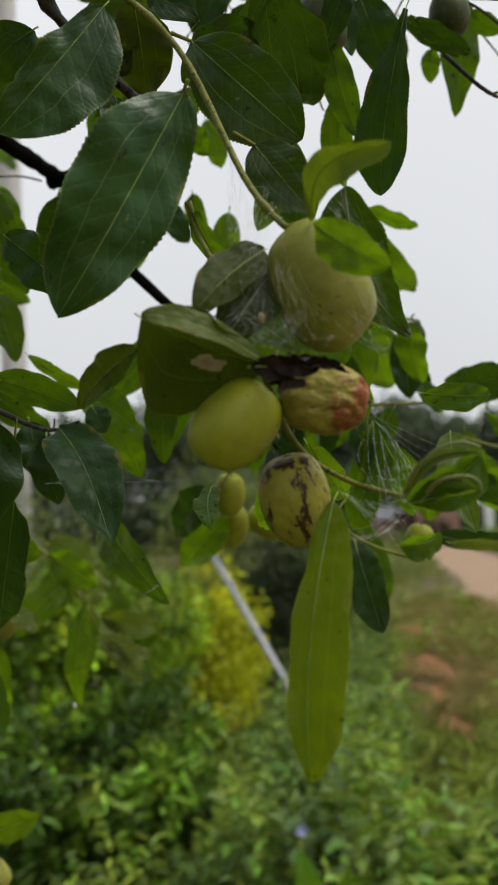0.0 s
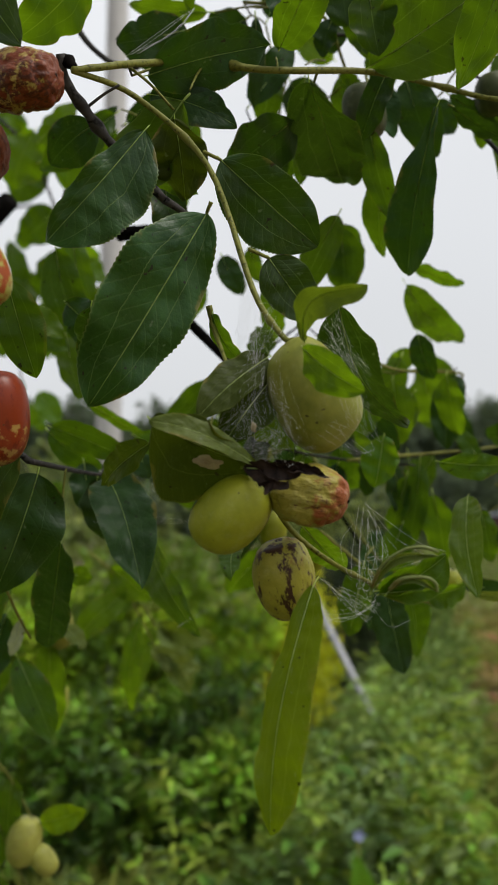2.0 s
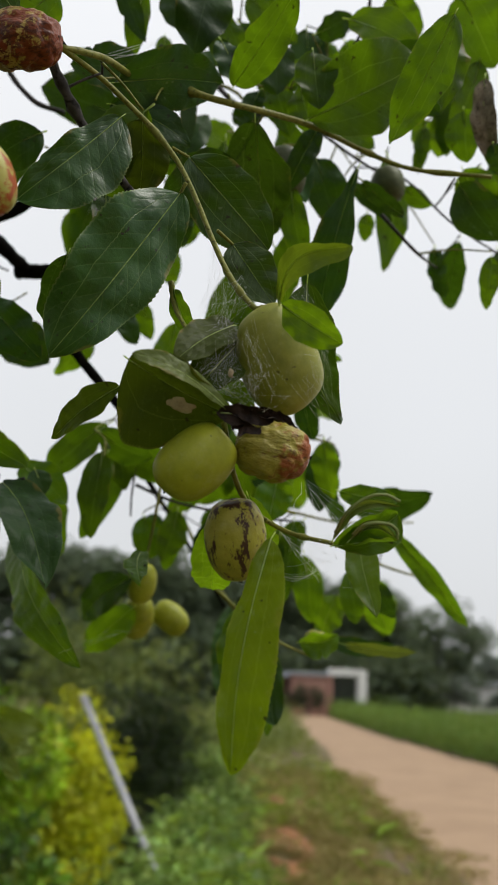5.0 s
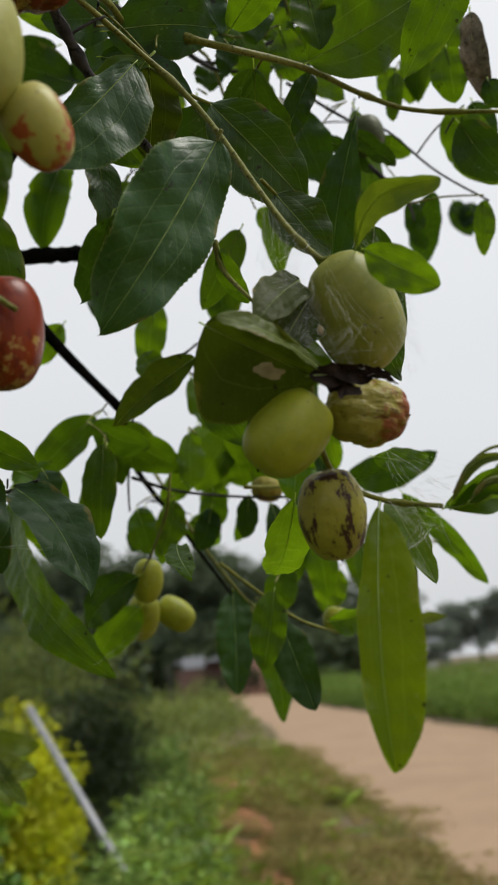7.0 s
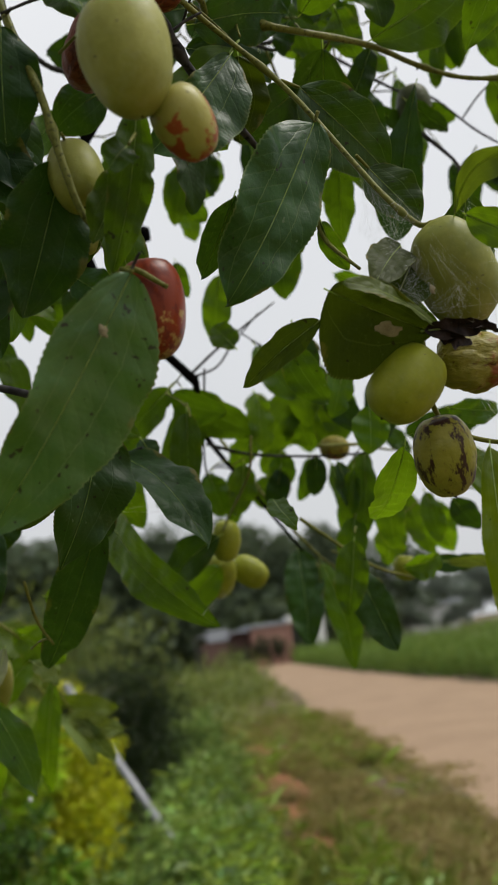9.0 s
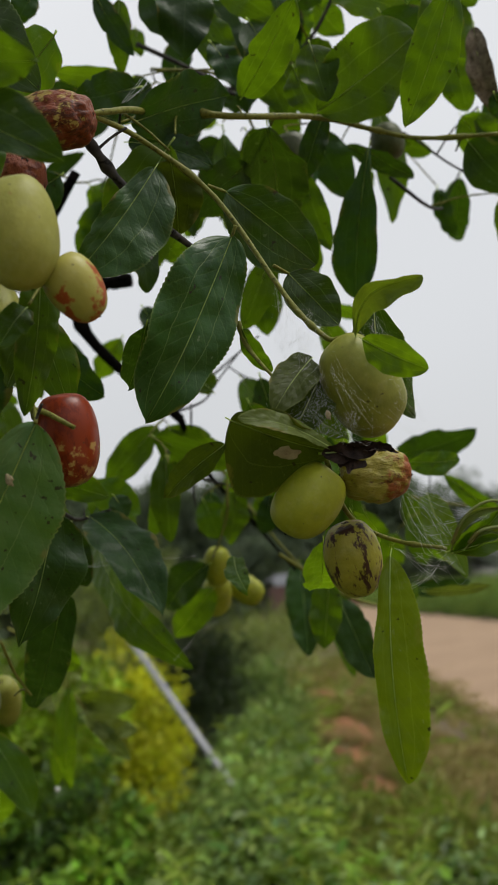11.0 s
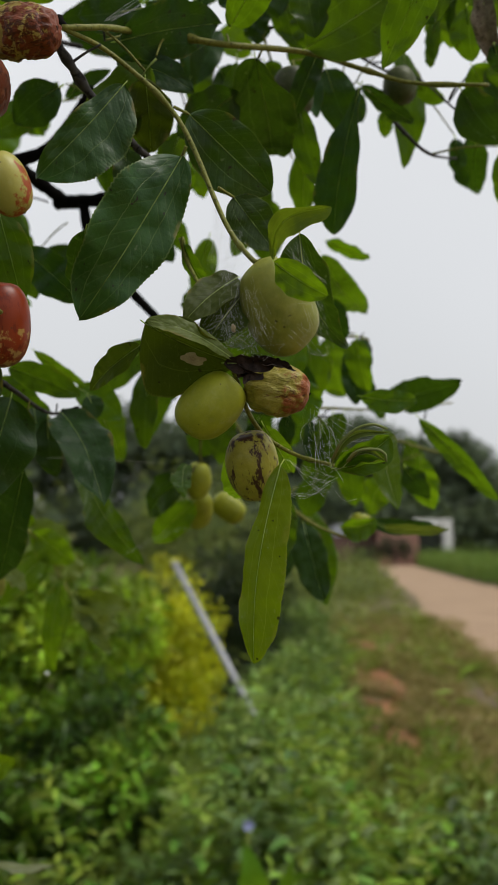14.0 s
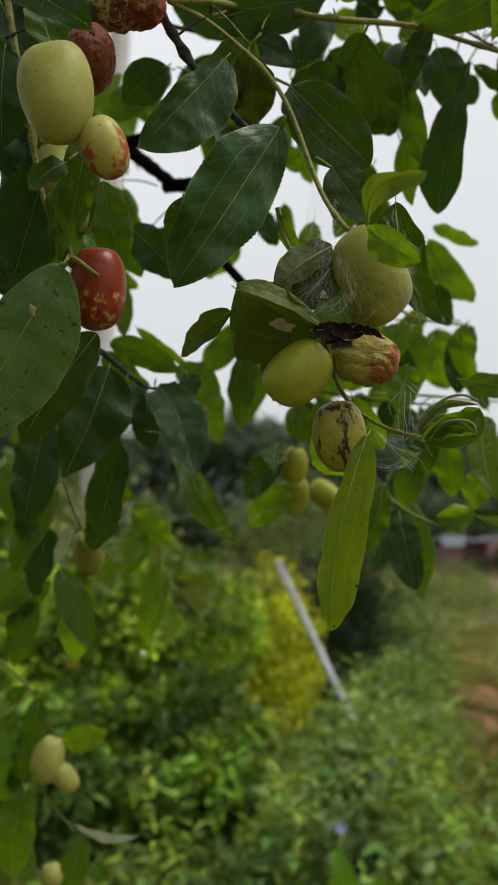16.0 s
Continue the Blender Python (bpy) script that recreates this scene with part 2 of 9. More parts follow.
def fruit_material(name, skin_a, skin_b, patch, lo, hi, wrinkle=0.0, scale=55, dark=None, dark_lo=0.6, rough=0.38, blush=0.0):
    """A jujube skin that reddens or browns in patches with ragged edges."""
    m = Mat(name)
    rnd = m.random()
    w = m.math("MULTIPLY", rnd, 40.0)
    c = m.ramp(m.math("MULTIPLY_ADD", m.noise(330, 4, 0.7, w=w), 0.35, m.math("MULTIPLY", m.noise(80, 4, 0.6, w=w), 0.65)), (0.32, skin_a), (0.66, skin_b))
    # pale dusty mottling and fine russet freckles
    c = m.mix(m.math("MULTIPLY", m.step(m.noise(210, 4, 0.7, w=m.math("ADD", w, 9.0)), 0.50, 0.68), 0.12), c, (0.42, 0.42, 0.26))
    c = m.mix(m.math("MULTIPLY", m.step(m.noise(38, 3, 0.6, w=m.math("ADD", w, 2.0)), 0.50, 0.70), 0.35), c, tuple(q * 0.55 for q in skin_a))
    f = m.noise(scale, 5, 0.62, w=w)
    sep = m.n("SeparateXYZ")
    m.put(m.coords(), sep.inputs[0])
    # ripening creeps in from one end of the fruit
    f = m.math("ADD", f, m.math("MULTIPLY", sep.outputs[2], blush))
    c = m.mix(m.step(f, lo, hi), c, patch)
    if dark:
        streak = m.n("Mapping")
        m.put(m.coords(), streak.inputs["Vector"])
        streak.inputs["Scale"].default_value = (1.0, 1.0, 0.36)
        g = m.noise(scale * 3.0, 5, 0.7, streak.outputs[0], w=m.math("ADD", w, 5.0))
        g = m.math("ADD", g, m.math("MULTIPLY", m.math("SUBTRACT", m.noise(75, 2, w=m.math("ADD", w, 8.0)), 0.5), 0.45))
        c = m.mix(m.step(g, dark_lo, dark_lo + 0.07), c, dark)
    speck = m.step(m.noise(480, 1, 0.4, w=w), 0.75, 0.78)
    c = m.mix(m.math("MULTIPLY", speck, 0.7), c, (0.05, 0.035, 0.015))
    m.set(c, m.math("ADD", rough, m.math("MULTIPLY", f, 0.18)), spec=0.30)
    m.b.inputs["Subsurface Weight"].default_value = 0.05
    m.b.inputs["Subsurface Radius"].default_value = (0.004, 0.003, 0.001)
    m.b.inputs["Subsurface Scale"].default_value = 0.5
    crease = m.n("Mapping")
    m.put(m.coords(), crease.inputs["Vector"])
    crease.inputs["Scale"].default_value = (1.0, 1.0, 0.35)
    h = m.math("ADD", m.math("MULTIPLY", m.noise(240 if wrinkle > 0.5 else 140, 4, 0.6, crease.outputs[0] if wrinkle > 0.5 else None, w=w), 0.5 + 1.5 * wrinkle), m.math("MULTIPLY", m.noise(600, 2), 0.12))
    m.bump(h, 0.25 + 0.4 * wrinkle, 0.0015)
    return m.m


GREEN_SKIN = fruit_material("skin_green", (0.195, 0.222, 0.009), (0.315, 0.335, 0.020), (0.36, 0.34, 0.08), 0.66, 0.80)
DULL_SKIN = fruit_material("skin_dull_green", (0.150, 0.172, 0.020), (0.265, 0.272, 0.042), (0.34, 0.30, 0.09), 0.62, 0.78)
# Shade under the leaves is put into this darkened olive skin.
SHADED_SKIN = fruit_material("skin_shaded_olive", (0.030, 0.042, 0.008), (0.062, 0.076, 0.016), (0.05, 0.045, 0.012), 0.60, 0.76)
YELLOW_SKIN = fruit_material("skin_yellow", (0.235, 0.245, 0.038), (0.37, 0.365, 0.078), (0.28, 0.15, 0.035), 0.66, 0.70, 0.30)
RED_SKIN = fruit_material("skin_red", (0.34, 0.20, 0.05), (0.42, 0.27, 0.08), (0.200, 0.027, 0.004), 0.36, 0.43, 0.0, 190, (0.135, 0.016, 0.003), 0.52, 0.24, 9.0)
DRY_RED_SKIN = fruit_material("skin_dry_red", (0.24, 0.080, 0.032), (0.30, 0.110, 0.045), (0.180, 0.046, 0.018), 0.30, 0.50, 1.0, 120, (0.090, 0.020, 0.008), 0.55, 0.48)
PATCHY_SKIN = fruit_material("skin_patchy", (0.27, 0.265, 0.045), (0.38, 0.345, 0.075), (0.29, 0.060, 0.012), 0.50, 0.55, 0.1, 130, None, 0.6, 0.32, -8.0)
SHRIVEL_SKIN = fruit_material("skin_shrivelled", (0.34, 0.25, 0.055), (0.44, 0.34, 0.09), (0.165, 0.036, 0.010), 0.48, 0.56, 1.0, 260, (0.075, 0.018, 0.007), 0.53, 0.36, 8.0)
TAN_SKIN = fruit_material("skin_wrinkled_tan", (0.19, 0.170, 0.020), (0.32, 0.275, 0.042), (0.23, 0.066, 0.016), 0.57, 0.74, 1.0, 210, (0.10, 0.040, 0.014), 0.60, 0.38, -18.0)
SPOTTED_SKIN = fruit_material("skin_spotted", (0.21, 0.205, 0.018), (0.32, 0.290, 0.034), (0.19, 0.085, 0.020), 0.56, 0.68, 0.5, 100, (0.040, 0.015, 0.007), 0.51, 0.36)


def plain(name, a, b, scale=8.0, rough=0.8, bump=0.3, dist=0.01, metal=0.0):
    m = Mat(name)
    f = m.noise(scale, 5, 0.6)
    g = m.noise(scale * 9, 3, 0.6)
    m.set(m.ramp(m.math("MULTIPLY_ADD", g, 0.35, m.math("MULTIPLY", f, 0.65)), (0.3, a), (0.7, b)), rough, metal)
    m.bump(g, bump, dist)
    return m.m


def foliage(name, dark, light, glow, amount=0.2, rough=0.5):
    """Small far leaves, each a little different."""
    m = Mat(name)
    r = m.island()
    # patches of varied tone; shaded gaps and lit clumps are put into them too
    clump_tone = m.step(m.noise(2.6, 3, 0.6), 0.40, 0.62)
    c = m.vary(m.ramp(m.math("MULTIPLY_ADD", clump_tone, 0.68, m.math("MULTIPLY", r, 0.32)), (0.0, dark), (0.42, tuple(d * 0.75 + l * 0.25 for d, l in zip(dark, light))), (1.0, light)), r, 0.05, 0.5)
    m.set(c, rough, spec=0.35)
    m.translucent(glow + (1,), amount)
    return m.m


# Low dark ends of the bush colours also stand in for shaded gaps.
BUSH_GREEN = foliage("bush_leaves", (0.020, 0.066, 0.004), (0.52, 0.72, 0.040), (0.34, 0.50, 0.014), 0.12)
BUSH_YELLOW = foliage("yellow_leaves", (0.30, 0.335, 0.006), (0.68, 0.70, 0.014), (0.58, 0.60, 0.008))
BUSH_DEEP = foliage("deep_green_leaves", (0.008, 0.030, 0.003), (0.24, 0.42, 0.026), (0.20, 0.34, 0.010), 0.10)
BUSH_DULL = foliage("dull_leaves", (0.110, 0.145, 0.034), (0.30, 0.36, 0.095), (0.15, 0.20, 0.02), 0.2)
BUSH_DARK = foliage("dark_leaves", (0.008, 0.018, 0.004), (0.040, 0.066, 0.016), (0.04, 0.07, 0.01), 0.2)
WOOD_FAR = foliage("far_tree_leaves", (0.052, 0.080, 0.046), (0.135, 0.172, 0.100), (0.12, 0.16, 0.05), 0.2, 0.7)
# Distance haze is put into these paler leaf colours.
WOOD_HAZED = foliage("hazed_far_tree_leaves", (0.17, 0.21, 0.17), (0.29, 0.33, 0.28), (0.18, 0.22, 0.14), 0.25, 0.7)
BUSH_GREY = foliage("grey_bush_leaves", (0.05, 0.10, 0.018), (0.30, 0.43, 0.095), (0.22, 0.32, 0.05))
GRASSY = foliage("yellowish_weed_leaves", (0.07, 0.13, 0.012), (0.38, 0.49, 0.070), (0.30, 0.40, 0.03))
WEED = foliage("weed_leaves", (0.022, 0.060, 0.004), (0.26, 0.43, 0.036), (0.20, 0.33, 0.02), 0.14)
WEED_GREY = foliage("grey_weed_leaves", (0.06, 0.11, 0.025), (0.27, 0.37, 0.105), (0.18, 0.26, 0.05))
STRAW = foliage("straw_blades", (0.25, 0.20, 0.075), (0.46, 0.38, 0.17), (0.28, 0.26, 0.06))
GRASS = foliage("grass_blades", (0.15, 0.19, 0.030), (0.32, 0.36, 0.085), (0.26, 0.32, 0.03))
CROP = foliage("crop_blades", (0.105, 0.185, 0.030), (0.27, 0.365, 0.095), (0.18, 0.28, 0.03))
GROUND = plain("ground_soil", (0.045, 0.034, 0.015), (0.14, 0.098, 0.046), 1.7, 0.95, 0.6, 0.02)
ROAD = plain("road_earth", (0.205, 0.132, 0.076), (0.310, 0.210, 0.128), 1.1, 0.95, 0.18, 0.008)
SOIL = plain("red_soil", (0.080, 0.034, 0.012), (0.34, 0.150, 0.050), 7.0, 0.95, 0.9, 0.03)
STEEL = plain("galvanised_steel", (0.20, 0.205, 0.22), (0.34, 0.345, 0.36), 14, 0.5, 0.15, 0.002, 0.35)
CONCRETE = plain("concrete_pole", (0.36, 0.35, 0.34), (0.50, 0.49, 0.48), 5, 0.85, 0.3, 0.004)
BRICK = plain("pink_brick", (0.30, 0.15, 0.115), (0.42, 0.24, 0.19), 6, 0.9)
DARK_BRICK = plain("dark_brick", (0.08, 0.045, 0.038), (0.16, 0.09, 0.075), 6, 0.9)
PLASTER = plain("white_plaster", (0.55, 0.55, 0.53), (0.70, 0.70, 0.68), 2, 0.85)
SHEET = plain("grey_sheet", (0.26, 0.28, 0.31), (0.36, 0.38, 0.42), 4, 0.6)
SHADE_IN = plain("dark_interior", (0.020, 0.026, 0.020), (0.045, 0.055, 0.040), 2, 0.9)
SCAR = plain("withered_patch", (0.17, 0.125, 0.060), (0.42, 0.37, 0.22), 320, 0.85, 0.6, 0.0008)
SILK = Mat("spider_silk").set((0.72, 0.73, 0.72), 0.35).m
PETAL = plain("blue_petal", (0.24, 0.27, 0.52), (0.36, 0.40, 0.66), 60, 0.6)


# ---- builders ----
def mesh_object(name, bm, material, smooth=True):
    me = bpy.data.meshes.new(name)
    bm.to_mesh(me)
    bm.free()
    me.materials.append(material)
    if smooth:
        me.polygons.foreach_set("use_smooth", [True] * len(me.polygons))
    return new(name, me)


def part(name, bm, material, parent, label="", smooth=True):
    ob = mesh_object(name, bm, material, smooth)
    ob.parent = parent
    ob.matrix_parent_inverse = parent.matrix_world.inverted()
    if label:
        ob["label"] = label
    return ob


def thing(name, place, label, category, group="", kind=""):
    ob = new(name)
    ob.empty_display_size = 0.02
    ob.location = place
    ob.matrix_world = Matrix.Translation(place)
    return tagged(ob, label, category, group, kind)


def spline(points, steps=6):
    """Catmull-Rom through points."""
    p = [Vector(q) for q in points]
    p = [p[0] * 2 - p[1], *p, p[-1] * 2 - p[-2]]
    out = []
    for a, b, c, d in zip(p, p[1:], p[2:], p[3:]):
        for i in range(steps):
            t = i / steps
            out.append(0.5 * (2 * b + (c - a) * t + (2 * a - 5 * b + 4 * c - d) * t * t + (3 * b - a - 3 * c + d) * t ** 3))
    out.append(p[-2])
    return out


def tube_into(bm, points, r0, r1, sides=8, rough=0.0, knots=0, seed=0):
    rng = random.Random(seed)
    n = len(points)
    swell = {rng.randrange(1, max(2, n - 1)) for _ in range(knots)}
    rings = []
    for i, p in enumerate(points):
        a = (points[min(i + 1, n - 1)] - points[max(i - 1, 0)]).normalized()
        side = a.orthogonal().normalized() if i == 0 else (rings_side - a * rings_side.dot(a)).normalized()
        rings_side = side
        up = a.cross(side)
        r = r0 + (r1 - r0) * i / max(1, n - 1)
        r *= 1.5 if i in swell else 1.0
        ring = []
        for k in range(sides):
            f = 2 * math.pi * k / sides
            rr = r * (1 + rough * rng.uniform(-1, 1))
            ring.append(bm.verts.new(p + side * math.cos(f) * rr + up * math.sin(f) * rr))
        rings.append(ring)
    for a, b in zip(rings, rings[1:]):
        for k in range(sides):
            bm.faces.new((a[k], a[(k + 1) % sides], b[(k + 1) % sides], b[k]))
    bm.faces.new(rings[0][::-1])
    bm.faces.new(rings[-1])


def twig(parent, points, r0, r1, material=None, name="twig", knots=0, rough=0.08, steps=6, sides=8):
    bm = bmesh.new()
    tube_into(bm, spline(points, steps), r0, r1, sides, rough, knots, len(points))
    return part(name, bm, material or TWIG, parent)


VIEW = Vector((-0.02, -0.08, 1.45))  # where the place is looked at from, for the facing of leaves


def leaf_surface(length, width, bend, fold, seed, nu, nv, wide, curl, teeth, torn=True, skew=None):
    """Points of a leaf along +Y in its own frame, z out of its upper face; returns rows of (point, u, v)."""
    rng = random.Random(seed)
    ph = [rng.uniform(0, 6.28) for _ in range(6)]
    twist, hook, sway = rng.uniform(-0.4, 0.4), rng.uniform(0.0, 0.13), rng.uniform(-0.05, 0.05)
    rise = rng.uniform(0.52, 0.64)
    fall = rise * (1 - wide) / wide
    if fall < 0.60:
        rise, fall = 0.60 * wide / (1 - wide), 0.60
    top = wide ** rise * (1 - wide) ** fall
    oblique = rng.uniform(-0.09, 0.09) if skew is None else skew
    wave = rng.uniform(0.03, 0.075)
    if not torn:
        twist, sway, wave = twist * 0.4, sway * 0.3, wave * 0.5
    # one or two places where something has eaten into the edge
    bites = [(rng.uniform(0.2, 0.9), rng.choice((-1, 1)), rng.uniform(0.05, 0.22), rng.uniform(0.02, 0.05)) for _ in range(rng.choice((0, 0, 1, 2)) if torn else 0)]
    rows = []
    for j in range(nv + 1):
        v = j / nv
        full = width / 2 * v ** rise * (1 - v) ** fall / top
        full = max(full, width * 0.012)
        yc = length * v
        zc = length * bend * 0.30 * math.sin(math.pi * v)
        row = []
        for i in range(nu + 1):
            s = 2 * i / nu - 1
            half = full * (1 + oblique * (1 if s > 0 else -1)) * (1 + 0.022 * math.sin(9 * v + ph[3] + (2 if s > 0 else 0)) + 0.02 * math.sin(23 * v + ph[4] * (1 if s > 0 else 2)))
            if teeth and 0.06 < v < 0.97:
                half *= 1 + 0.022 * (1 - 2 * ((v * teeth) % 1.0)) * (0.45 + 0.75 * abs(math.sin(7.3 * v + ph[1] + s)))
            for where, edge, deep, span in bites:
                if s * edge > 0:
                    half *= 1 - deep * math.exp(-((v - where) / span) ** 2)
            x = s * half
            z = zc + abs(s) * half * math.tan(fold) + half * curl * s * s * 0.9
            e = abs(s)
            z += half * 0.03 * math.sin(math.pi * (e / 0.46 if e < 0.46 else (e - 0.46) / 0.54))
            z += width * wave * math.sin(5.5 * v * math.pi + ph[0] + 2.0 * s) * abs(s) + width * 0.05 * math.sin(8 * v + ph[1]) * s + width * 0.03 * math.sin(17 * v + ph[2] + s) * s * s
            z += width * 0.045 * noise.noise(Vector((x / width * 4.0 + ph[5] * 9, yc / width * 4.0, ph[2]))) * min(1.0, 6 * e)
            x *= 1 - 0.25 * abs(curl) * abs(s)
            c, n = math.cos(twist * (v - 0.4)), math.sin(twist * (v - 0.4))
            x, z = x * c - (z - zc) * n, zc + x * n + (z - zc) * c
            z -= length * hook * max(0.0, v - 0.55) ** 2 * 3
            row.append((Vector((x + length * sway * math.sin(math.pi * v), yc, z)), i / nu, v))
        rows.append(row)
    return rows


def leaf(parent, base, tip, width, roll=0.0, bend=0.15, fold=0.12, material=None, curl=0.0, wide=0.45, fine=True, rib=True, side=0.0, torn=True, skew=None, crumple=0.0, name="leaf", label=""):
    """One leaf from base to tip. roll turns it about its own length (0: its face is seen square), bend bows it, fold makes a V of its halves, side bows it sideways, skew widens one half, crumple shrivels it."""
    base, tip = Vector(base), Vector(tip)
    axis = tip - base
    length = axis.length
    y = axis.normalized()
    z = VIEW - (base + tip) / 2
    z = (z - y * z.dot(y)).normalized()
    z = Matrix.Rotation(radians(roll), 3, y) @ z
    x = y.cross(z)
    frame3 = Matrix((x, y, z)).transposed().to_4x4()
    frame3.translation = base
    seed = int(abs(base.x * 9973 + base.z * 7919 + tip.y * 6101) * 1000) % 100000
    nu, nv = (12, 114) if fine else (8, 24)
    rows = leaf_surface(length, width, bend, fold, seed, nu, nv, wide, curl, 38 if fine else 0, torn, skew)
    bm = bmesh.new()
    uv = bm.loops.layers.uv.new("UVMap")
    grid = []
    for row in rows:
        line = []
        for p, u, v in row:
            q = p.copy()
            q.x += side * length * math.sin(math.pi * v)
            if crumple:
                q += noise.noise_vector(q / width * 1.9 + Vector((seed % 97, 0, 0))) * width * crumple * 1.3
            line.append((bm.verts.new(q), u, v))
        grid.append(line)
    for a, b in zip(grid, grid[1:]):
        for i in range(nu):
            quad = (a[i], a[i + 1], b[i + 1], b[i])
            face = bm.faces.new([q[0] for q in quad])
            for loop, q in zip(face.loops, quad):
                loop[uv].uv = (q[1], q[2])
    ob = mesh_object(name, bm, material or LEAF)
    ob.parent = parent
    ob.matrix_parent_inverse = parent.matrix_world.inverted()
    ob.matrix_basis = frame3
    if label:
        ob["label"] = label
    rbm = bmesh.new()
    mid = [r[len(r) // 2][0].copy() for r in rows]
    for k, q in enumerate(mid):
        q.x += side * length * math.sin(math.pi * k / (len(mid) - 1))
    lead = mid[0] - (mid[1] - mid[0]).normalized() * length * (0.05 if rib else 0.08) + Vector((0, 0, -length * 0.02))
    if rib:
        tube_into(rbm, [lead, mid[0].lerp(lead, 0.4), *mid[:-2:2]], max(width * 0.008, 0.00025), width * 0.0015, 5)
    else:
        tube_into(rbm, [lead, mid[0].lerp(lead, 0.4), mid[0], mid[len(mid) // 3]], 0.0006, 0.0003, 4)
    r = mesh_object("midrib", rbm, VEIN)
    r.parent = ob
    return ob


def fruit(parent, stem, tip, width, material, label, shape=0.0, wrinkle=0.0, seed=1, lump=0.05, bow=0.0, stalk=None, name="jujube_fruit", fine=True):
    """A jujube from its stem end to its blossom end. shape > 0: fuller below; wrinkle: how far the skin has sunk in."""
    stem, tip = Vector(stem), Vector(tip)
    axis = tip - stem
    length = axis.length
    q = Vector((0, 0, -1)).rotation_difference(axis)
    rng = random.Random(seed)
    off = Vector((rng.uniform(0, 50), rng.uniform(0, 50), rng.uniform(0, 50)))
    nr, ns = (48, 56) if fine else (12, 14)
    bm = bmesh.new()
    rings = []
    for j in range(nr + 1):
        f = math.pi * j / nr
        h = -math.cos(f)
        zz = length / 2 * (0.82 * h + 0.18 * math.sin(h * math.pi / 2))
        if j == 0:
            zz += length * 0.012
        r = width / 2 * math.sin(f) ** 0.80 * (1 + shape * 0.5 * h)
        if h < -0.86:
            zz += length * 0.02 * (abs(h) - 0.86) / 0.14
        ring = []
        for k in range(ns if 0 < j < nr else 1):
            a = 2 * math.pi * k / ns
            p = Vector((math.cos(a) * r, math.sin(a) * r, -zz))
            d = noise.noise(p * 70 + off) * 0.035 + noise.noise(p * 38 + off) * lump
            if wrinkle:
                s = Vector((p.x, p.y, p.z * 0.75))
                d -= wrinkle * math.sin(f) ** 0.6 * ((1 - abs(noise.noise(s * 190 + off))) ** 4 * 1.1 + 0.9 * noise.noise(s * 110 + off) + 0.5 * noise.noise(s * 420 + off))
            p *= 1 + d
            p.x += bow * length * (1 - h * h)
            ring.append(bm.verts.new(p))
        rings.append(ring)
    for a, b in zip(rings, rings[1:]):
        for k in range(ns):
            va = [a[k % len(a)], a[(k + 1) % len(a)]] if len(a) > 1 else [a[0]]
            vb = [b[(k + 1) % len(b)], b[k % len(b)]] if len(b) > 1 else [b[0]]
            bm.faces.new(va + vb)
    bmesh.ops.recalc_face_normals(bm, faces=bm.faces)
    ob = mesh_object(name, bm, material)
    ob.parent = parent
    ob.matrix_parent_inverse = parent.matrix_world.inverted()
    ob.matrix_basis = Matrix.LocRotScale((stem + tip) / 2, q, None)
    ob["label"] = label
    inv = ob.matrix_basis.inverted()
    cb = bmesh.new()
    ring_pts = [Vector((math.cos(a) * width * 0.05, math.sin(a) * width * 0.05, length * 0.462)) for a in [i * math.pi / 5 for i in range(11)]]
    tube_into(cb, ring_pts, width * 0.022, width * 0.022, 5, 0.3, 0, seed)
    c = mesh_object("calyx", cb, DEAD)
    c.parent = ob
    db = bmesh.new()
    tube_into(db, [Vector((0, 0, -length * 0.485)), Vector((0.0003, 0, -length * 0.50)), Vector((0.0006, 0, -length * 0.515))], width * 0.03, width * 0.012, 5)
    d = mesh_object("blossom_end", db, BARK_DARK)
    d.parent = ob
    if stalk:
        sb = bmesh.new()
        a, b = inv @ Vector(stalk), Vector((0, 0, length * 0.45))
        tube_into(sb, spline([a, (a + b) / 2 + Vector((0.001, 0.001, 0.0015)), b], 5), 0.0008, 0.0011, 6)
        s = mesh_object("stalk", sb, TWIG)
        s.parent = ob
    return ob


def along(points, f):
    """The place at the share f of a line through points."""
    p = [Vector(q) for q in points]
    if len(p) == 1:
        return p[0]
    k = min(int(f * (len(p) - 1)), len(p) - 2)
    return p[k].lerp(p[k + 1], f * (len(p) - 1) - k)


def bead(bm, p, r):
    """A tiny drop: an eight-faced ball."""
    top, low = bm.verts.new(p + Vector((0, 0, r))), bm.verts.new(p - Vector((0, 0, r)))
    ring = [bm.verts.new(p + Vector((math.cos(a) * r, math.sin(a) * r, 0))) for a in (0, 1.571, 3.142, 4.712)]
    for k in range(4):
        bm.faces.new((ring[k], ring[(k + 1) % 4], top))
        bm.faces.new((ring[(k + 1) % 4], ring[k], low))


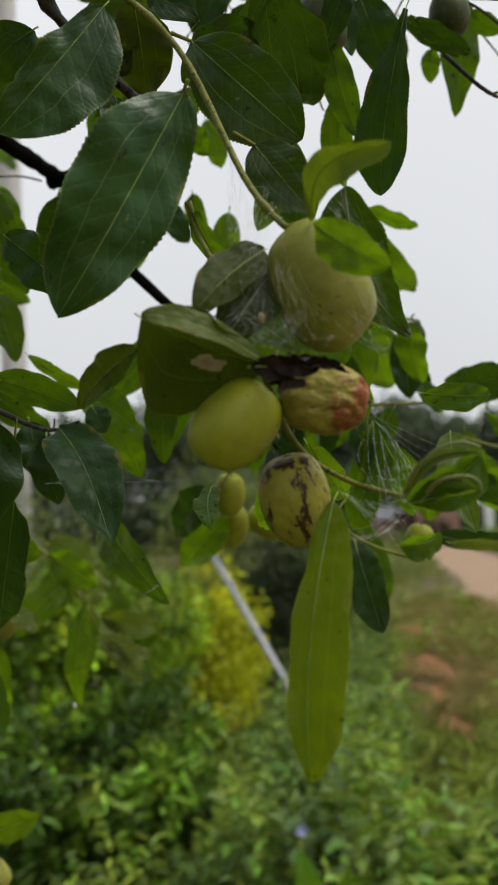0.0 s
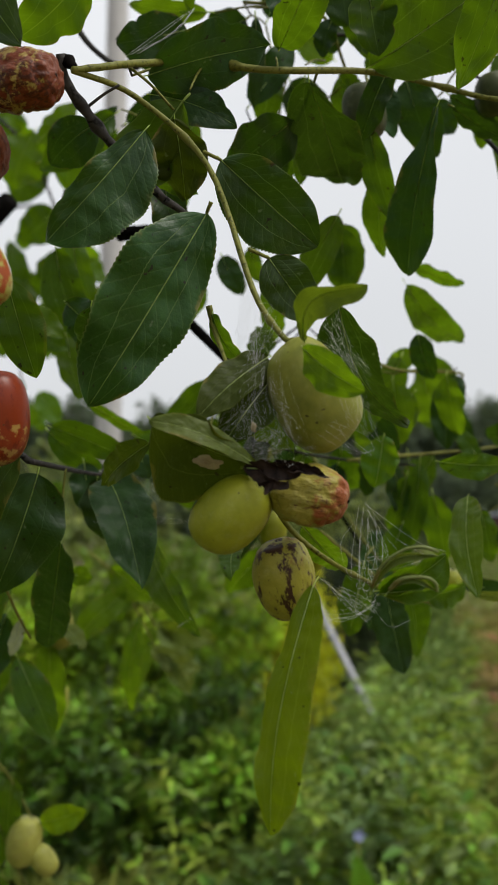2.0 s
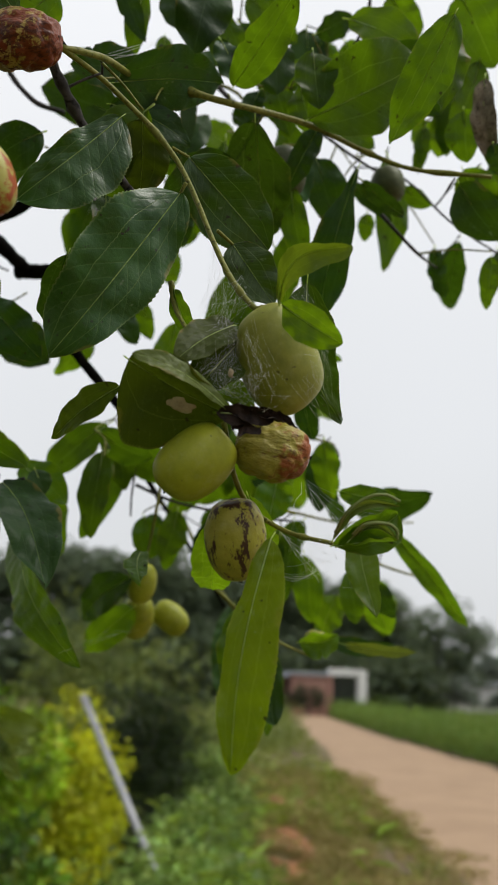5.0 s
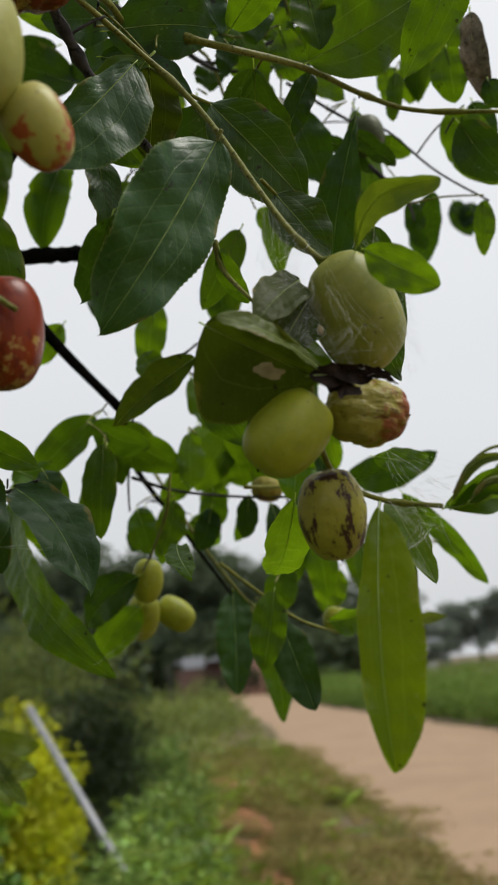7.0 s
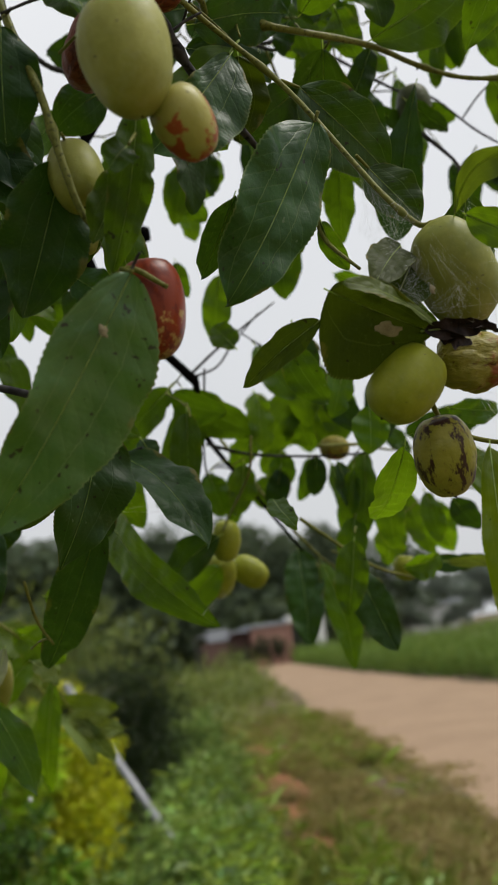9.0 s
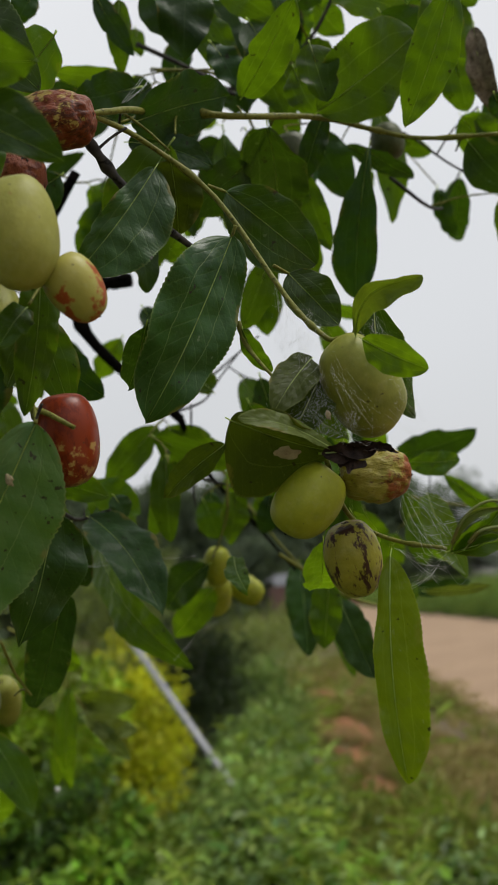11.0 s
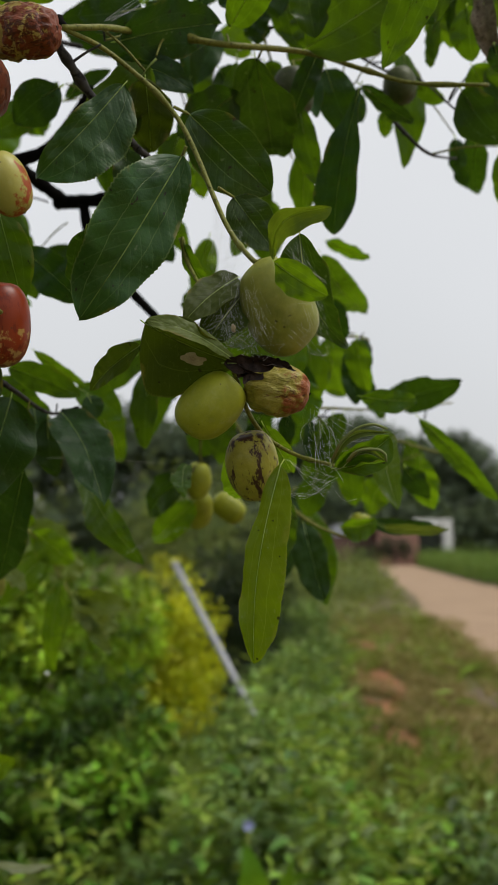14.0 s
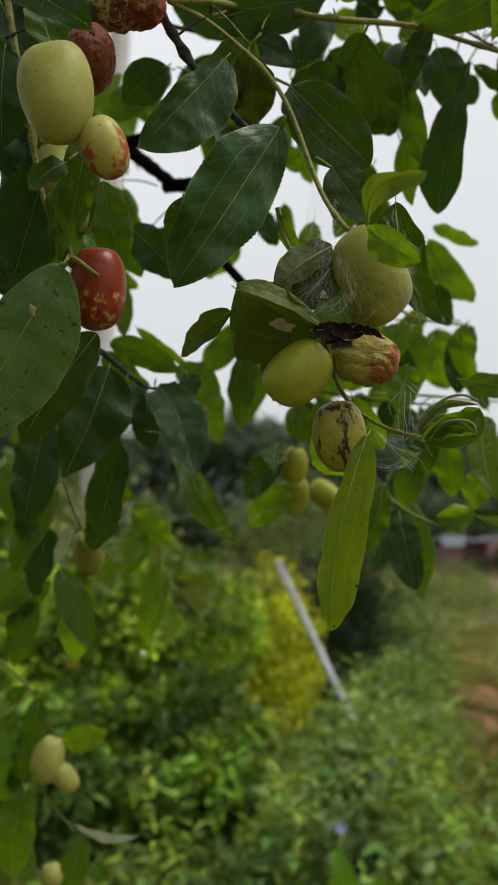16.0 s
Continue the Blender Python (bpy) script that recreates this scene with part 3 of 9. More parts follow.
def silk(parent, a, b, count, seed, sag=0.002, radius=0.00005, cross=0.0):
    """A patch of web: fine threads from one edge to another, some joined to their neighbours."""
    rng = random.Random(seed)
    a = a if isinstance(a[0], tuple) else (a,)
    b = b if isinstance(b[0], tuple) else (b,)
    bm = bmesh.new()
    mids, lines = [], []
    for _ in range(count):
        p, q = along(a, rng.random()), along(b, rng.random())
        jitter = Vector((rng.gauss(0, 1), rng.gauss(0, 1), rng.gauss(0, 1))) * 0.0018
        m = p.lerp(q, rng.uniform(0.35, 0.65)) + Vector((0, 0, -sag * rng.random())) + jitter
        lines.append([p, m, q])
        tube_into(bm, spline([p, m, q], 3), radius * rng.uniform(0.5, 0.9), radius * rng.uniform(0.5, 0.9), 3)
        mids.append(p.lerp(q, rng.uniform(0.2, 0.8)) + jitter)
    for _ in range(count // 2):
        p, q = rng.choice(mids), rng.choice(mids)
        if 0.0005 < (p - q).length < 0.02:
            tube_into(bm, [p, p.lerp(q, 0.5) + Vector((0, 0, -0.0004)), q], radius * 0.6, radius * 0.6, 3)
    # dew beads strung along the longer threads, a few lost bits in the dense sheets
    for _ in range(count // 3 if count > 20 else count * 9):
        p = rng.choice(mids) if count > 20 else spline(rng.choice(lines), 12)[rng.randrange(2, 22)]
        bead(bm, p, rng.uniform(0.00006, 0.00016))
    return part("silk_sheet", bm, SILK, parent)


def scar(parent, centre, half_long, half_wide):
    """A small pale withered patch with a ragged outline, laid on a leaf."""
    bm = bmesh.new()
    c, a, b = Vector(centre), Vector(half_long), Vector(half_wide)
    up = a.cross(b).normalized() * 0.0004
    rng = random.Random(2)
    ring = []
    for k in range(18):
        f = 2 * math.pi * k / 18
        r = rng.uniform(0.62, 1.15)
        ring.append(bm.verts.new(c + a * math.cos(f) * r + b * math.sin(f) * r))
    top = [bm.verts.new(c + (v.co - c) * 0.8 + up) for v in ring]
    for k in range(18):
        bm.faces.new((ring[k], ring[(k + 1) % 18], top[(k + 1) % 18], top[k]))
    bm.faces.new(top)
    return part("withered_patch", bm, SCAR, parent, "tan withered patch on the leaf")


def interp(x, *pairs):
    """Straight lines through (x, y) pairs."""
    for (xa, ya), (xb, yb) in zip(pairs, pairs[1:]):
        if x <= xb:
            return ya + (yb - ya) * (x - xa) / (xb - xa)
    (xa, ya), (xb, yb) = pairs[-2:]
    return ya + (yb - ya) * (x - xa) / (xb - xa)


def road_left(y):
    return interp(y, (-80, -5.2), (-20, -0.6), (0, 1.2), (5.3, 2.24), (11.5, 3.3), (19, 4.4), (28, 6.0), (56, 10.4), (64, 11.6), (120, 10.0), (400, -20))


def road_right(y):
    return interp(y, (-80, 1.8), (-20, 5.2), (0, 6.9), (19, 8.4), (32, 9.7), (60, 13.7), (66, 14.6), (120, 13.5), (400, -16))


def ground_height(x, y):
    """Low swells; the road lies in a shallow, even bed."""
    n = noise.noise(Vector((x * 0.35, y * 0.35, 0.3))) * 0.05 + noise.noise(Vector((x * 1.3, y * 1.3, 4.0))) * 0.02
    inside = min(x - road_left(y), road_right(y) - x)
    k = max(0.0, min(1.0, (0.4 - inside) / 0.8))
    return n * k


# ---- ground, road and far surroundings ----
def build_ground():
    ys = sorted({*[-400 + 20 * i for i in range(20)], *[0.35 * i for i in range(-20, 60)], *[21 + 1.2 * i for i in range(40)], *[70 + 12 * i for i in range(20)], *[320 + 90 * i for i in range(9)]})
    xs = sorted({*[-900 + 60 * i for i in range(15)], *[-8 + 0.3 * i for i in range(80)], *[16 + 2.0 * i for i in range(15)], *[50 + 60 * i for i in range(15)]})
    bm = bmesh.new()
    rows = [[bm.verts.new((x, y, ground_height(x, y))) for x in xs] for y in ys]
    for a, b in zip(rows, rows[1:]):
        for i in range(len(xs) - 1):
            bm.faces.new((a[i], a[i + 1], b[i + 1], b[i]))
    return tagged(mesh_object("ground", bm, GROUND), "uneven earth ground with weeds and dry grass", "ground", kind="structure")


def build_road():
    bm = bmesh.new()
    rng = random.Random(4)
    rows = []
    y = -70.0
    while y < 330:
        l, r = road_left(y), road_right(y)
        wl, wr = 0.35 * noise.noise(Vector((y * 0.5, 1, 0))) + 0.10 * noise.noise(Vector((y * 2.1, 3, 0))), 0.25 * noise.noise(Vector((y * 0.5, 9, 0))) + 0.10 * noise.noise(Vector((y * 2.1, 5, 0)))
        row = []
        for i in range(13):
            f = i / 12
            x = l + wl + (r + wr - l - wl) * f
            rut = -0.015 * (math.exp(-((f - 0.3) / 0.09) ** 2) + math.exp(-((f - 0.7) / 0.09) ** 2))
            z = 0.022 * math.sin(math.pi * f) + rut + 0.006 * noise.noise(Vector((x * 3, y * 3, 0))) + 0.012 + (-0.03 if i in (0, 12) else 0)
            row.append(bm.verts.new((x, y, z)))
        rows.append(row)
        y += 0.4 if 0 < y < 30 else 2.0
    for a, b in zip(rows, rows[1:]):
        for i in range(12):
            bm.faces.new((a[i], a[i + 1], b[i + 1], b[i]))
    return tagged(mesh_object("road", bm, ROAD), "pinkish bare earth track bending away past the weeds", "road", kind="structure")


build_ground()
build_road()


BARE = ((1.72, 9.3, 0.30, 1.3), (1.30, 6.4, 0.22, 0.7), (1.08, 5.35, 0.15, 0.45), (2.2, 12.5, 0.4, 1.3), (-1.9, 5.6, 0.35, 0.8), (1.48, 7.8, 0.16, 0.5))


def on_soil(x, y):
    return any(((x - a) / rx) ** 2 + ((y - b) / ry) ** 2 < 0.8 + 0.5 * noise.noise(Vector((x * 4, y * 4, 1))) for a, b, rx, ry in BARE)


def soil_patch(x, y, rx, ry, seed, height=0.05):
    """A low heap of bare red soil with a ragged rim."""
    bm = bmesh.new()
    rings = []
    for j in range(9):
        f = j / 8
        ring = []
        for k in range(28):
            a = 2 * math.pi * k / 28
            ragged = 1 + 0.55 * noise.noise(Vector((math.cos(a) * 1.5 + seed, math.sin(a) * 1.5, seed))) + 0.30 * noise.noise(Vector((math.cos(a) * 4.0 + seed, math.sin(a) * 4.0, seed)))
            px, py = x + math.cos(a) * rx * f * ragged, y + math.sin(a) * ry * f * ragged
            pz = ground_height(px, py) + height * (1 - f * f) + 0.05 * (1 - f * f) * noise.noise(Vector((px * 5, py * 5, seed))) + 0.02 * noise.noise(Vector((px * 17, py * 17, seed))) - (0.03 if j == 8 else 0)
            ring.append(bm.verts.new((px, py, pz)))
        rings.append(ring)
    for a, b in zip(rings[1:], rings[2:]):
        for k in range(28):
            bm.faces.new((a[k], b[k], b[(k + 1) % 28], a[(k + 1) % 28]))
    bm.faces.new(rings[1])
    return tagged(mesh_object("soil_mound", bm, SOIL), "low mound of bare reddish soil among weeds", "soil mound", "soil by the track")


for number, spot in enumerate(BARE):
    soil_patch(*spot, 3 + 5 * number)


# ---- foliage ----
def leaf_cloud(name, centres, axes, faces, lengths, widths, material, parent=None, label="", kind="", fold=0.25):
    """Many small leaves in one mesh: each two triangles folded on the midrib."""
    c, a, f = np.asarray(centres), np.asarray(axes), np.asarray(faces)
    a = a / np.linalg.norm(a, axis=1, keepdims=True)
    s = np.cross(a, f)
    s /= np.linalg.norm(s, axis=1, keepdims=True) + 1e-9
    nrm = np.cross(s, a)
    l, w = np.asarray(lengths)[:, None], np.asarray(widths)[:, None]
    n = len(c)
    v = np.empty((n, 6, 3))
    v[:, 0] = c
    v[:, 1] = c + a * l * 0.35 + s * w * 0.5 + nrm * w * fold
    v[:, 2] = c + a * l * 0.35 - s * w * 0.5 + nrm * w * fold
    v[:, 3] = c + a * l * 0.72 + s * w * 0.36 + nrm * (w * fold * 0.6 - l * 0.05)
    v[:, 4] = c + a * l * 0.72 - s * w * 0.36 + nrm * (w * fold * 0.6 - l * 0.05)
    v[:, 5] = c + a * l - nrm * l * 0.16
    idx = np.arange(n)[:, None] * 6
    tris = np.concatenate([idx + np.array(t) for t in ((0, 1, 3), (0, 3, 5), (0, 5, 4), (0, 4, 2))])
    me = bpy.data.meshes.new(name)
    me.from_pydata(v.reshape(-1, 3).tolist(), [], tris.tolist())
    me.materials.append(material)
    ob = new(name, me)
    if parent:
        ob.parent = parent
        ob.matrix_parent_inverse = parent.matrix_world.inverted()
    return tagged(ob, label, kind=kind)


def unit(rng, n):
    d = rng.normal(size=(n, 3))
    return d / np.linalg.norm(d, axis=1, keepdims=True)


def bush(place, size, count, leaf_len, leaf_wid, material, label, seed, clumps=26, droop=0.3, name="bush", bark=None, category="bush", stems=7, low=0.0, spread=(0.16, 0.34)):
    """A shrub: stems that fork from the ground and clumps of leaves about their ends."""
    rng = np.random.default_rng(seed)
    root = thing(name, place, label, category)
    sx, sy, sz = size
    d = unit(rng, clumps)
    d[:, 2] = np.abs(d[:, 2]) * 1.6 - 0.75
    rad = rng.uniform(0.45, 1.0, clumps)[:, None]
    cc = np.array(place) + np.array([0, 0, sz * 0.55]) + d * rad * np.array([sx, sy, sz * 0.5])
    cc[:, 2] = np.maximum(cc[:, 2], place[2] + low + 0.08 * sz)
    csz = rng.uniform(*spread, clumps) * (sx + sy + sz) / 3
    per = rng.multinomial(count, csz / csz.sum())
    pos, out = [], []
    for c, s, k in zip(cc, csz, per):
        q = unit(rng, k)
        r = rng.uniform(0.2, 1.0, k)[:, None] ** 0.6
        pos.append(c + q * r * s)
        out.append(q + np.array([0, 0, 0.25]))
    pos, out = np.concatenate(pos), np.concatenate(out)
    n = len(pos)
    axes = out + unit(rng, n) * 0.7 + np.array([0, 0, -droop])
    faces = out * 0.9 + unit(rng, n) * 0.6 + np.array([0, 0, 0.6])
    leaf_cloud("foliage", pos, axes, faces, leaf_len * rng.uniform(0.55, 1.2, n), leaf_wid * rng.uniform(0.6, 1.2, n), material, root, kind="stuff")
    for i in range(min(stems, clumps)):
        bm = bmesh.new()
        end = Vector(cc[i])
        b = Vector(place) + Vector((rng.uniform(-0.1, 0.1) * sx, rng.uniform(-0.1, 0.1) * sy, -0.02))
        midp = b.lerp(end, 0.5) + Vector((0, 0, 0.12 * sz))
        tube_into(bm, spline([b, midp, end], 5), 0.012 * sz + 0.004, 0.003, 6, 0.1)
        part("stem", bm, bark or BARK, root)
    return root


def far_tree(place, height, spread, seed, material, label, count=6500, leaf_len=0.62):
    """A broad tree: tapered trunk, limbs and a crown of leaf clumps with gaps."""
    rng = np.random.default_rng(seed)
    root = thing("tree", place, label, "tree", "far trees")
    base = Vector(place)
    tb = bmesh.new()
    top = base + Vector((rng.uniform(-0.5, 0.5), 0, height * 0.62))
    tube_into(tb, spline([base - Vector((0, 0, 0.1)), base.lerp(top, 0.5) + Vector((rng.uniform(-0.3, 0.3), 0, 0)), top], 5), height * 0.028, height * 0.010, 8, 0.08)
    part("trunk", tb, BARK, root)
    ends = []
    for i in range(9):
        s = base.lerp(top, rng.uniform(0.35, 1.0))
        a = rng.uniform(0, 6.28)
        e = s + Vector((math.cos(a) * spread * rng.uniform(0.4, 0.85), math.sin(a) * spread * 0.7, height * rng.uniform(0.05, 0.33)))
        lb = bmesh.new()
        tube_into(lb, spline([s, s.lerp(e, 0.5) + Vector((0, 0, 0.3)), e], 4), height * 0.009, height * 0.003, 5)
        part("limb", lb, BARK, root)
        ends += [s.lerp(e, 0.6), e]
    for i in range(16):
        a, r = rng.uniform(0, 6.28), rng.uniform(0.2, 1.0)
        ends.append(base + Vector((math.cos(a) * spread * r, math.sin(a) * spread * r, height * rng.uniform(0.22, 0.95 - 0.3 * r))))
    cs = rng.uniform(0.10, 0.19, len(ends)) * height
    per = rng.multinomial(count, cs / cs.sum())
    pos = []
    for e, s, k in zip(ends, cs, per):
        q = unit(rng, k)
        pos.append(np.array(e) + q * (rng.uniform(0, 1, k)[:, None] ** 0.5) * s * np.array([1.15, 1.15, 0.8]))
    pos = np.concatenate(pos)
    n = len(pos)
    leaf_cloud("crown", pos, unit(rng, n), unit(rng, n) + np.array([0, 0, 0.8]), leaf_len * rng.uniform(0.5, 1.2, n), leaf_len * 0.7 * rng.uniform(0.5, 1.1, n), material, root, kind="stuff")
    return root


TREE_A = far_tree((-14, 84, 0), 15.5, 5.2, 1, WOOD_FAR, "tall dark broadleaf tree in the hazy far wood")
TREE_B = far_tree((22, 82, 0), 12.0, 4.6, 2, WOOD_FAR, "rounded dark broadleaf tree in the hazy far wood")
TREE_C = far_tree((24, 92, 0), 10.5, 5.0, 3, WOOD_FAR, "spreading dark broadleaf tree in the hazy far wood")
TREE_D = far_tree((46, 128, 0), 9.0, 5.5, 4, WOOD_HAZED, "low far tree with haze put into its pale grey-green leaf colour")
far_tree((31.0, 87, 0), 12.5, 5.0, 6, WOOD_FAR, "thin-crowned grey-green tree with sky showing through", 2600)
for kind, x, y, s, turn in (
    (TREE_A, -6, 82, 1.05, 40), (TREE_B, 0, 84, 1.25, 90), (TREE_A, 6, 83, 1.0, 130), (TREE_C, 12, 84, 1.3, 200), (TREE_A, 15, 80, 0.95, 20),
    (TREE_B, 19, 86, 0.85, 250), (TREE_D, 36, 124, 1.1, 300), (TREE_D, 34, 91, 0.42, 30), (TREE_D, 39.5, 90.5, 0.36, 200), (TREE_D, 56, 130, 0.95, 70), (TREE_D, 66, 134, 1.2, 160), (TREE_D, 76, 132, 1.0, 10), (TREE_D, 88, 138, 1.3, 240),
    (TREE_C, -21, 80, 1.3, 150), (TREE_B, -28, 82, 1.2, 220), (TREE_A, -35, 86, 0.95, 310), (TREE_C, -3, 78, 0.8, 280), (TREE_C, 9, 77, 0.75, 60),
    (TREE_A, -44, 70, 0.9, 30), (TREE_A, -30, -60, 1.0, 75), (TREE_B, 10, -70, 1.1, 15), (TREE_C, 38, -55, 1.2, 140),
):
    t = copy_thing(kind, Matrix.LocRotScale((x, y, 0), Euler((0, 0, radians(turn))), None))
    t.scale = (s, s, s)


# ---- the walled gate at the end of the track ----
def box_into(bm, x0, y0, z0, x1, y1, z1, bevel=0.0):
    m = Matrix.LocRotScale(((x0 + x1) / 2, (y0 + y1) / 2, (z0 + z1) / 2), None, (x1 - x0, y1 - y0, z1 - z0))
    made = bmesh.ops.create_cube(bm, size=1.0, matrix=m)
    if bevel:
        edges = list({e for v in made["verts"] for e in v.link_edges})
        bmesh.ops.bevel(bm, geom=edges, offset=bevel, segments=1, affect="EDGES")


def box_part(name, dims, material, parent, label="", bevel=0.02):
    bm = bmesh.new()
    box_into(bm, *dims, bevel)
    return part(name, bm, material, parent, label, smooth=False)


def build_gate():
    g = thing("gateway", (15.0, 60, 0), "white plastered gateway frame set in a pink wall", "gate")
    box_part("post", (15.72, 59.8, 0, 16.30, 60.4, 3.05), PLASTER, g, "broad white plastered post")
    box_part("post", (13.75, 59.8, 0, 13.98, 60.4, 2.6), BRICK, g, "narrow pink post")
    box_part("lintel", (13.75, 59.8, 2.62, 15.72, 60.4, 3.05), PLASTER, g, "white plastered lintel")
    # dark sheet added to stand in for the dim open gap of the gateway
    box_part("door_leaf", (14.0, 60.6, 0.05, 15.7, 60.68, 2.58), SHADE_IN, g, "dark sheet in place of the dim open gap of the gateway")
    w = thing("wall_house", (11.0, 60.2, 0), "low pinkish brick outbuilding beside the gateway", "house")
    box_part("wall", (11.3, 59.9, 0, 13.7, 63.0, 2.55), BRICK, w, "pink brick wall")
    box_part("wall", (8.2, 60.1, 0, 9.6, 63.0, 2.0), DARK_BRICK, w, "dark red brick wall")
    box_part("wall", (9.6, 61.0, 0, 11.3, 63.0, 2.4), DARK_BRICK, w, "dark red brick wall in a recess")
    box_part("roof", (11.2, 59.7, 2.552, 13.72, 63.2, 2.75), SHEET, w, "thin grey sheet roof", 0.01)
    box_part("panel", (8.3, 60.02, 2.004, 9.75, 60.2, 2.75), SHEET, w, "pale grey sheet panel", 0.01)
    box_part("roof", (8.1, 60.3, 2.41, 11.3, 63.2, 2.55), SHEET, w, "thin grey sheet roof", 0.01)
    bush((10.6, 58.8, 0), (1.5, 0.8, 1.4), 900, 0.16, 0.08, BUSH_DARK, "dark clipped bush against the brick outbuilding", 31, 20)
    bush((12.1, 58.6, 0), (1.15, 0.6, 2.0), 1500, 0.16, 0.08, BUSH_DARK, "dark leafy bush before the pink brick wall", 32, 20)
    far = thing("far_house", (37, 96, 0), "pale low house far off beyond the field", "house")
    box_part("wall", (34, 94, 0, 41, 99, 3.0), PLASTER, far, "pale plaster wall")
    box_part("roof", (33.6, 93.6, 3.004, 41.4, 99.4, 3.4), SHEET, far, "flat grey roof")
    for i in range(3):
        box_part("window", (34.9 + 2.1 * i, 93.9, 1.0, 35.5 + 2.1 * i, 93.99, 1.9), SHEET, far, "grey window")


build_gate()


# ---- poles ----
def build_poles():
    u = thing("utility_pole", (-2.6, 10.2, 0), "tall tapered grey concrete utility pole", "utility pole")
    bm = bmesh.new()
    tube_into(bm, [Vector((-2.6, 10.2, z)) for z in (-0.1, 3, 6, 9, 11)], 0.16, 0.11, 20)
    part("shaft", bm, CONCRETE, u)
    for z in (3.2, 8.4):
        bm = bmesh.new()
        r = 0.163 - 0.0046 * z + 0.006
        tube_into(bm, [Vector((-2.6, 10.2, z)), Vector((-2.6, 10.2, z + 0.06))], r, r, 20)
        part("band", bm, STEEL, u, "steel clamp band")
    s = thing("slanting_pipe", (0.42, 4.15, 0), "slanting galvanised steel pipe stuck in the weeds", "pipe")
    bm = bmesh.new()
    a, b = Vector((0.1627, 4.0367, 0.7246)), Vector((-0.1804, 4.5563, 1.3388))
    down = a + (a - b).normalized() * 0.30
    tube_into(bm, [down, down.lerp(b, 0.5), b], 0.0165, 0.0165, 14)
    part("tube", bm, STEEL, s)
    bm = bmesh.new()
    tube_into(bm, [b, b + (b - a).normalized() * 0.012], 0.0185, 0.015, 14)
    part("cap", bm, STEEL, s, "worn pipe end")
    p = thing("stake", (-0.97, 4.0, 0), "thin weathered steel stake among the bushes", "stake")
    bm = bmesh.new()
    tube_into(bm, [Vector((-0.96, 4.05, -0.05)), Vector((-0.97, 4.03, 0.5)), Vector((-0.98, 4.0, 0.86))], 0.0032, 0.003, 8, 0.05)
    part("rod", bm, BARK, p)
    q = thing("fence_post", (1.83, 15.2, 0), "slim grey weathered fence post in the far verge", "post")
    bm = bmesh.new()
    tube_into(bm, [Vector((1.88, 15.2, -0.05)), Vector((1.84, 15.2, 0.9)), Vector((1.80, 15.2, 1.68))], 0.016, 0.013, 8, 0.04)
    part("shaft", bm, BARK, q)


build_poles()

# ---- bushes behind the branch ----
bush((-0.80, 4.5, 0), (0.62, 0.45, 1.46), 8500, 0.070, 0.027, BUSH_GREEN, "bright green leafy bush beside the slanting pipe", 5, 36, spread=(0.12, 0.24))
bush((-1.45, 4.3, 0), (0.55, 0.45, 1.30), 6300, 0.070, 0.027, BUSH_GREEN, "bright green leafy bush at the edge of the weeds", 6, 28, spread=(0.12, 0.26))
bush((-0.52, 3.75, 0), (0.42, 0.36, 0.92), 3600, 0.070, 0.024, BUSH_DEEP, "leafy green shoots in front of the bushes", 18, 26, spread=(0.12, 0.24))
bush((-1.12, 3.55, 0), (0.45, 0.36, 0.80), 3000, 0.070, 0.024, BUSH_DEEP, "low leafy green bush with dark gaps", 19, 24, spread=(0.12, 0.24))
bush((-2.1, 5.0, 0), (0.7, 0.6, 1.6), 1500, 0.15, 0.085, BUSH_GREEN, "taller green bush behind the weeds", 16, 22)
bush((-0.18, 5.25, 0), (0.23, 0.24, 1.36), 7500, 0.040, 0.021, BUSH_YELLOW, "yellow flowering shrub behind the slanting pipe", 7, 30, category="shrub", low=0.45)
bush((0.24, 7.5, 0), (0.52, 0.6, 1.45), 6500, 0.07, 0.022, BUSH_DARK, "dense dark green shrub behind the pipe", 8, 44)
bush((-0.2, 9.6, 0), (1.0, 0.8, 2.3), 4200, 0.09, 0.028, BUSH_DULL, "tall olive green willowy shrub", 9, 44)
bush((-2.6, 8.2, 0), (1.4, 1.0, 2.1), 3600, 0.10, 0.04, BUSH_DULL, "dull green shrub near the utility pole", 10, 40)
bush((-3.2, 5.2, 0), (0.9, 0.8, 1.7), 2400, 0.09, 0.045, BUSH_GREEN, "bright green leafy bush by the red soil", 11, 30)
bush((0.20, 3.72, 0), (0.28, 0.24, 0.86), 1700, 0.055, 0.022, BUSH_GREY, "grey-green weed clump round the foot of the pipe", 17, 22)
bush((0.46, 5.6, 0), (0.34, 0.5, 0.80), 1700, 0.07, 0.026, BUSH_GREY, "grey-green weed clump in the verge", 12, 24)
bush((0.50, 4.7, 0), (0.26, 0.30, 0.62), 1200, 0.065, 0.034, BUSH_GREY, "soft grey-green weed mound by the red soil", 27, 20)
bush((0.74, 8.4, 0), (0.48, 0.8, 0.95), 2000, 0.08, 0.028, BUSH_GREY, "grey-green weed clump by the track", 13, 26)
bush((1.3, 14.0, 0), (0.9, 2.0, 1.1), 1800, 0.12, 0.04, BUSH_DULL, "olive weed bank along the track", 14, 30)
bush((3.6, 25.0, 0), (1.3, 4.5, 0.95), 1800, 0.16, 0.05, BUSH_DULL, "low green bank along the bend of the track", 15, 30)


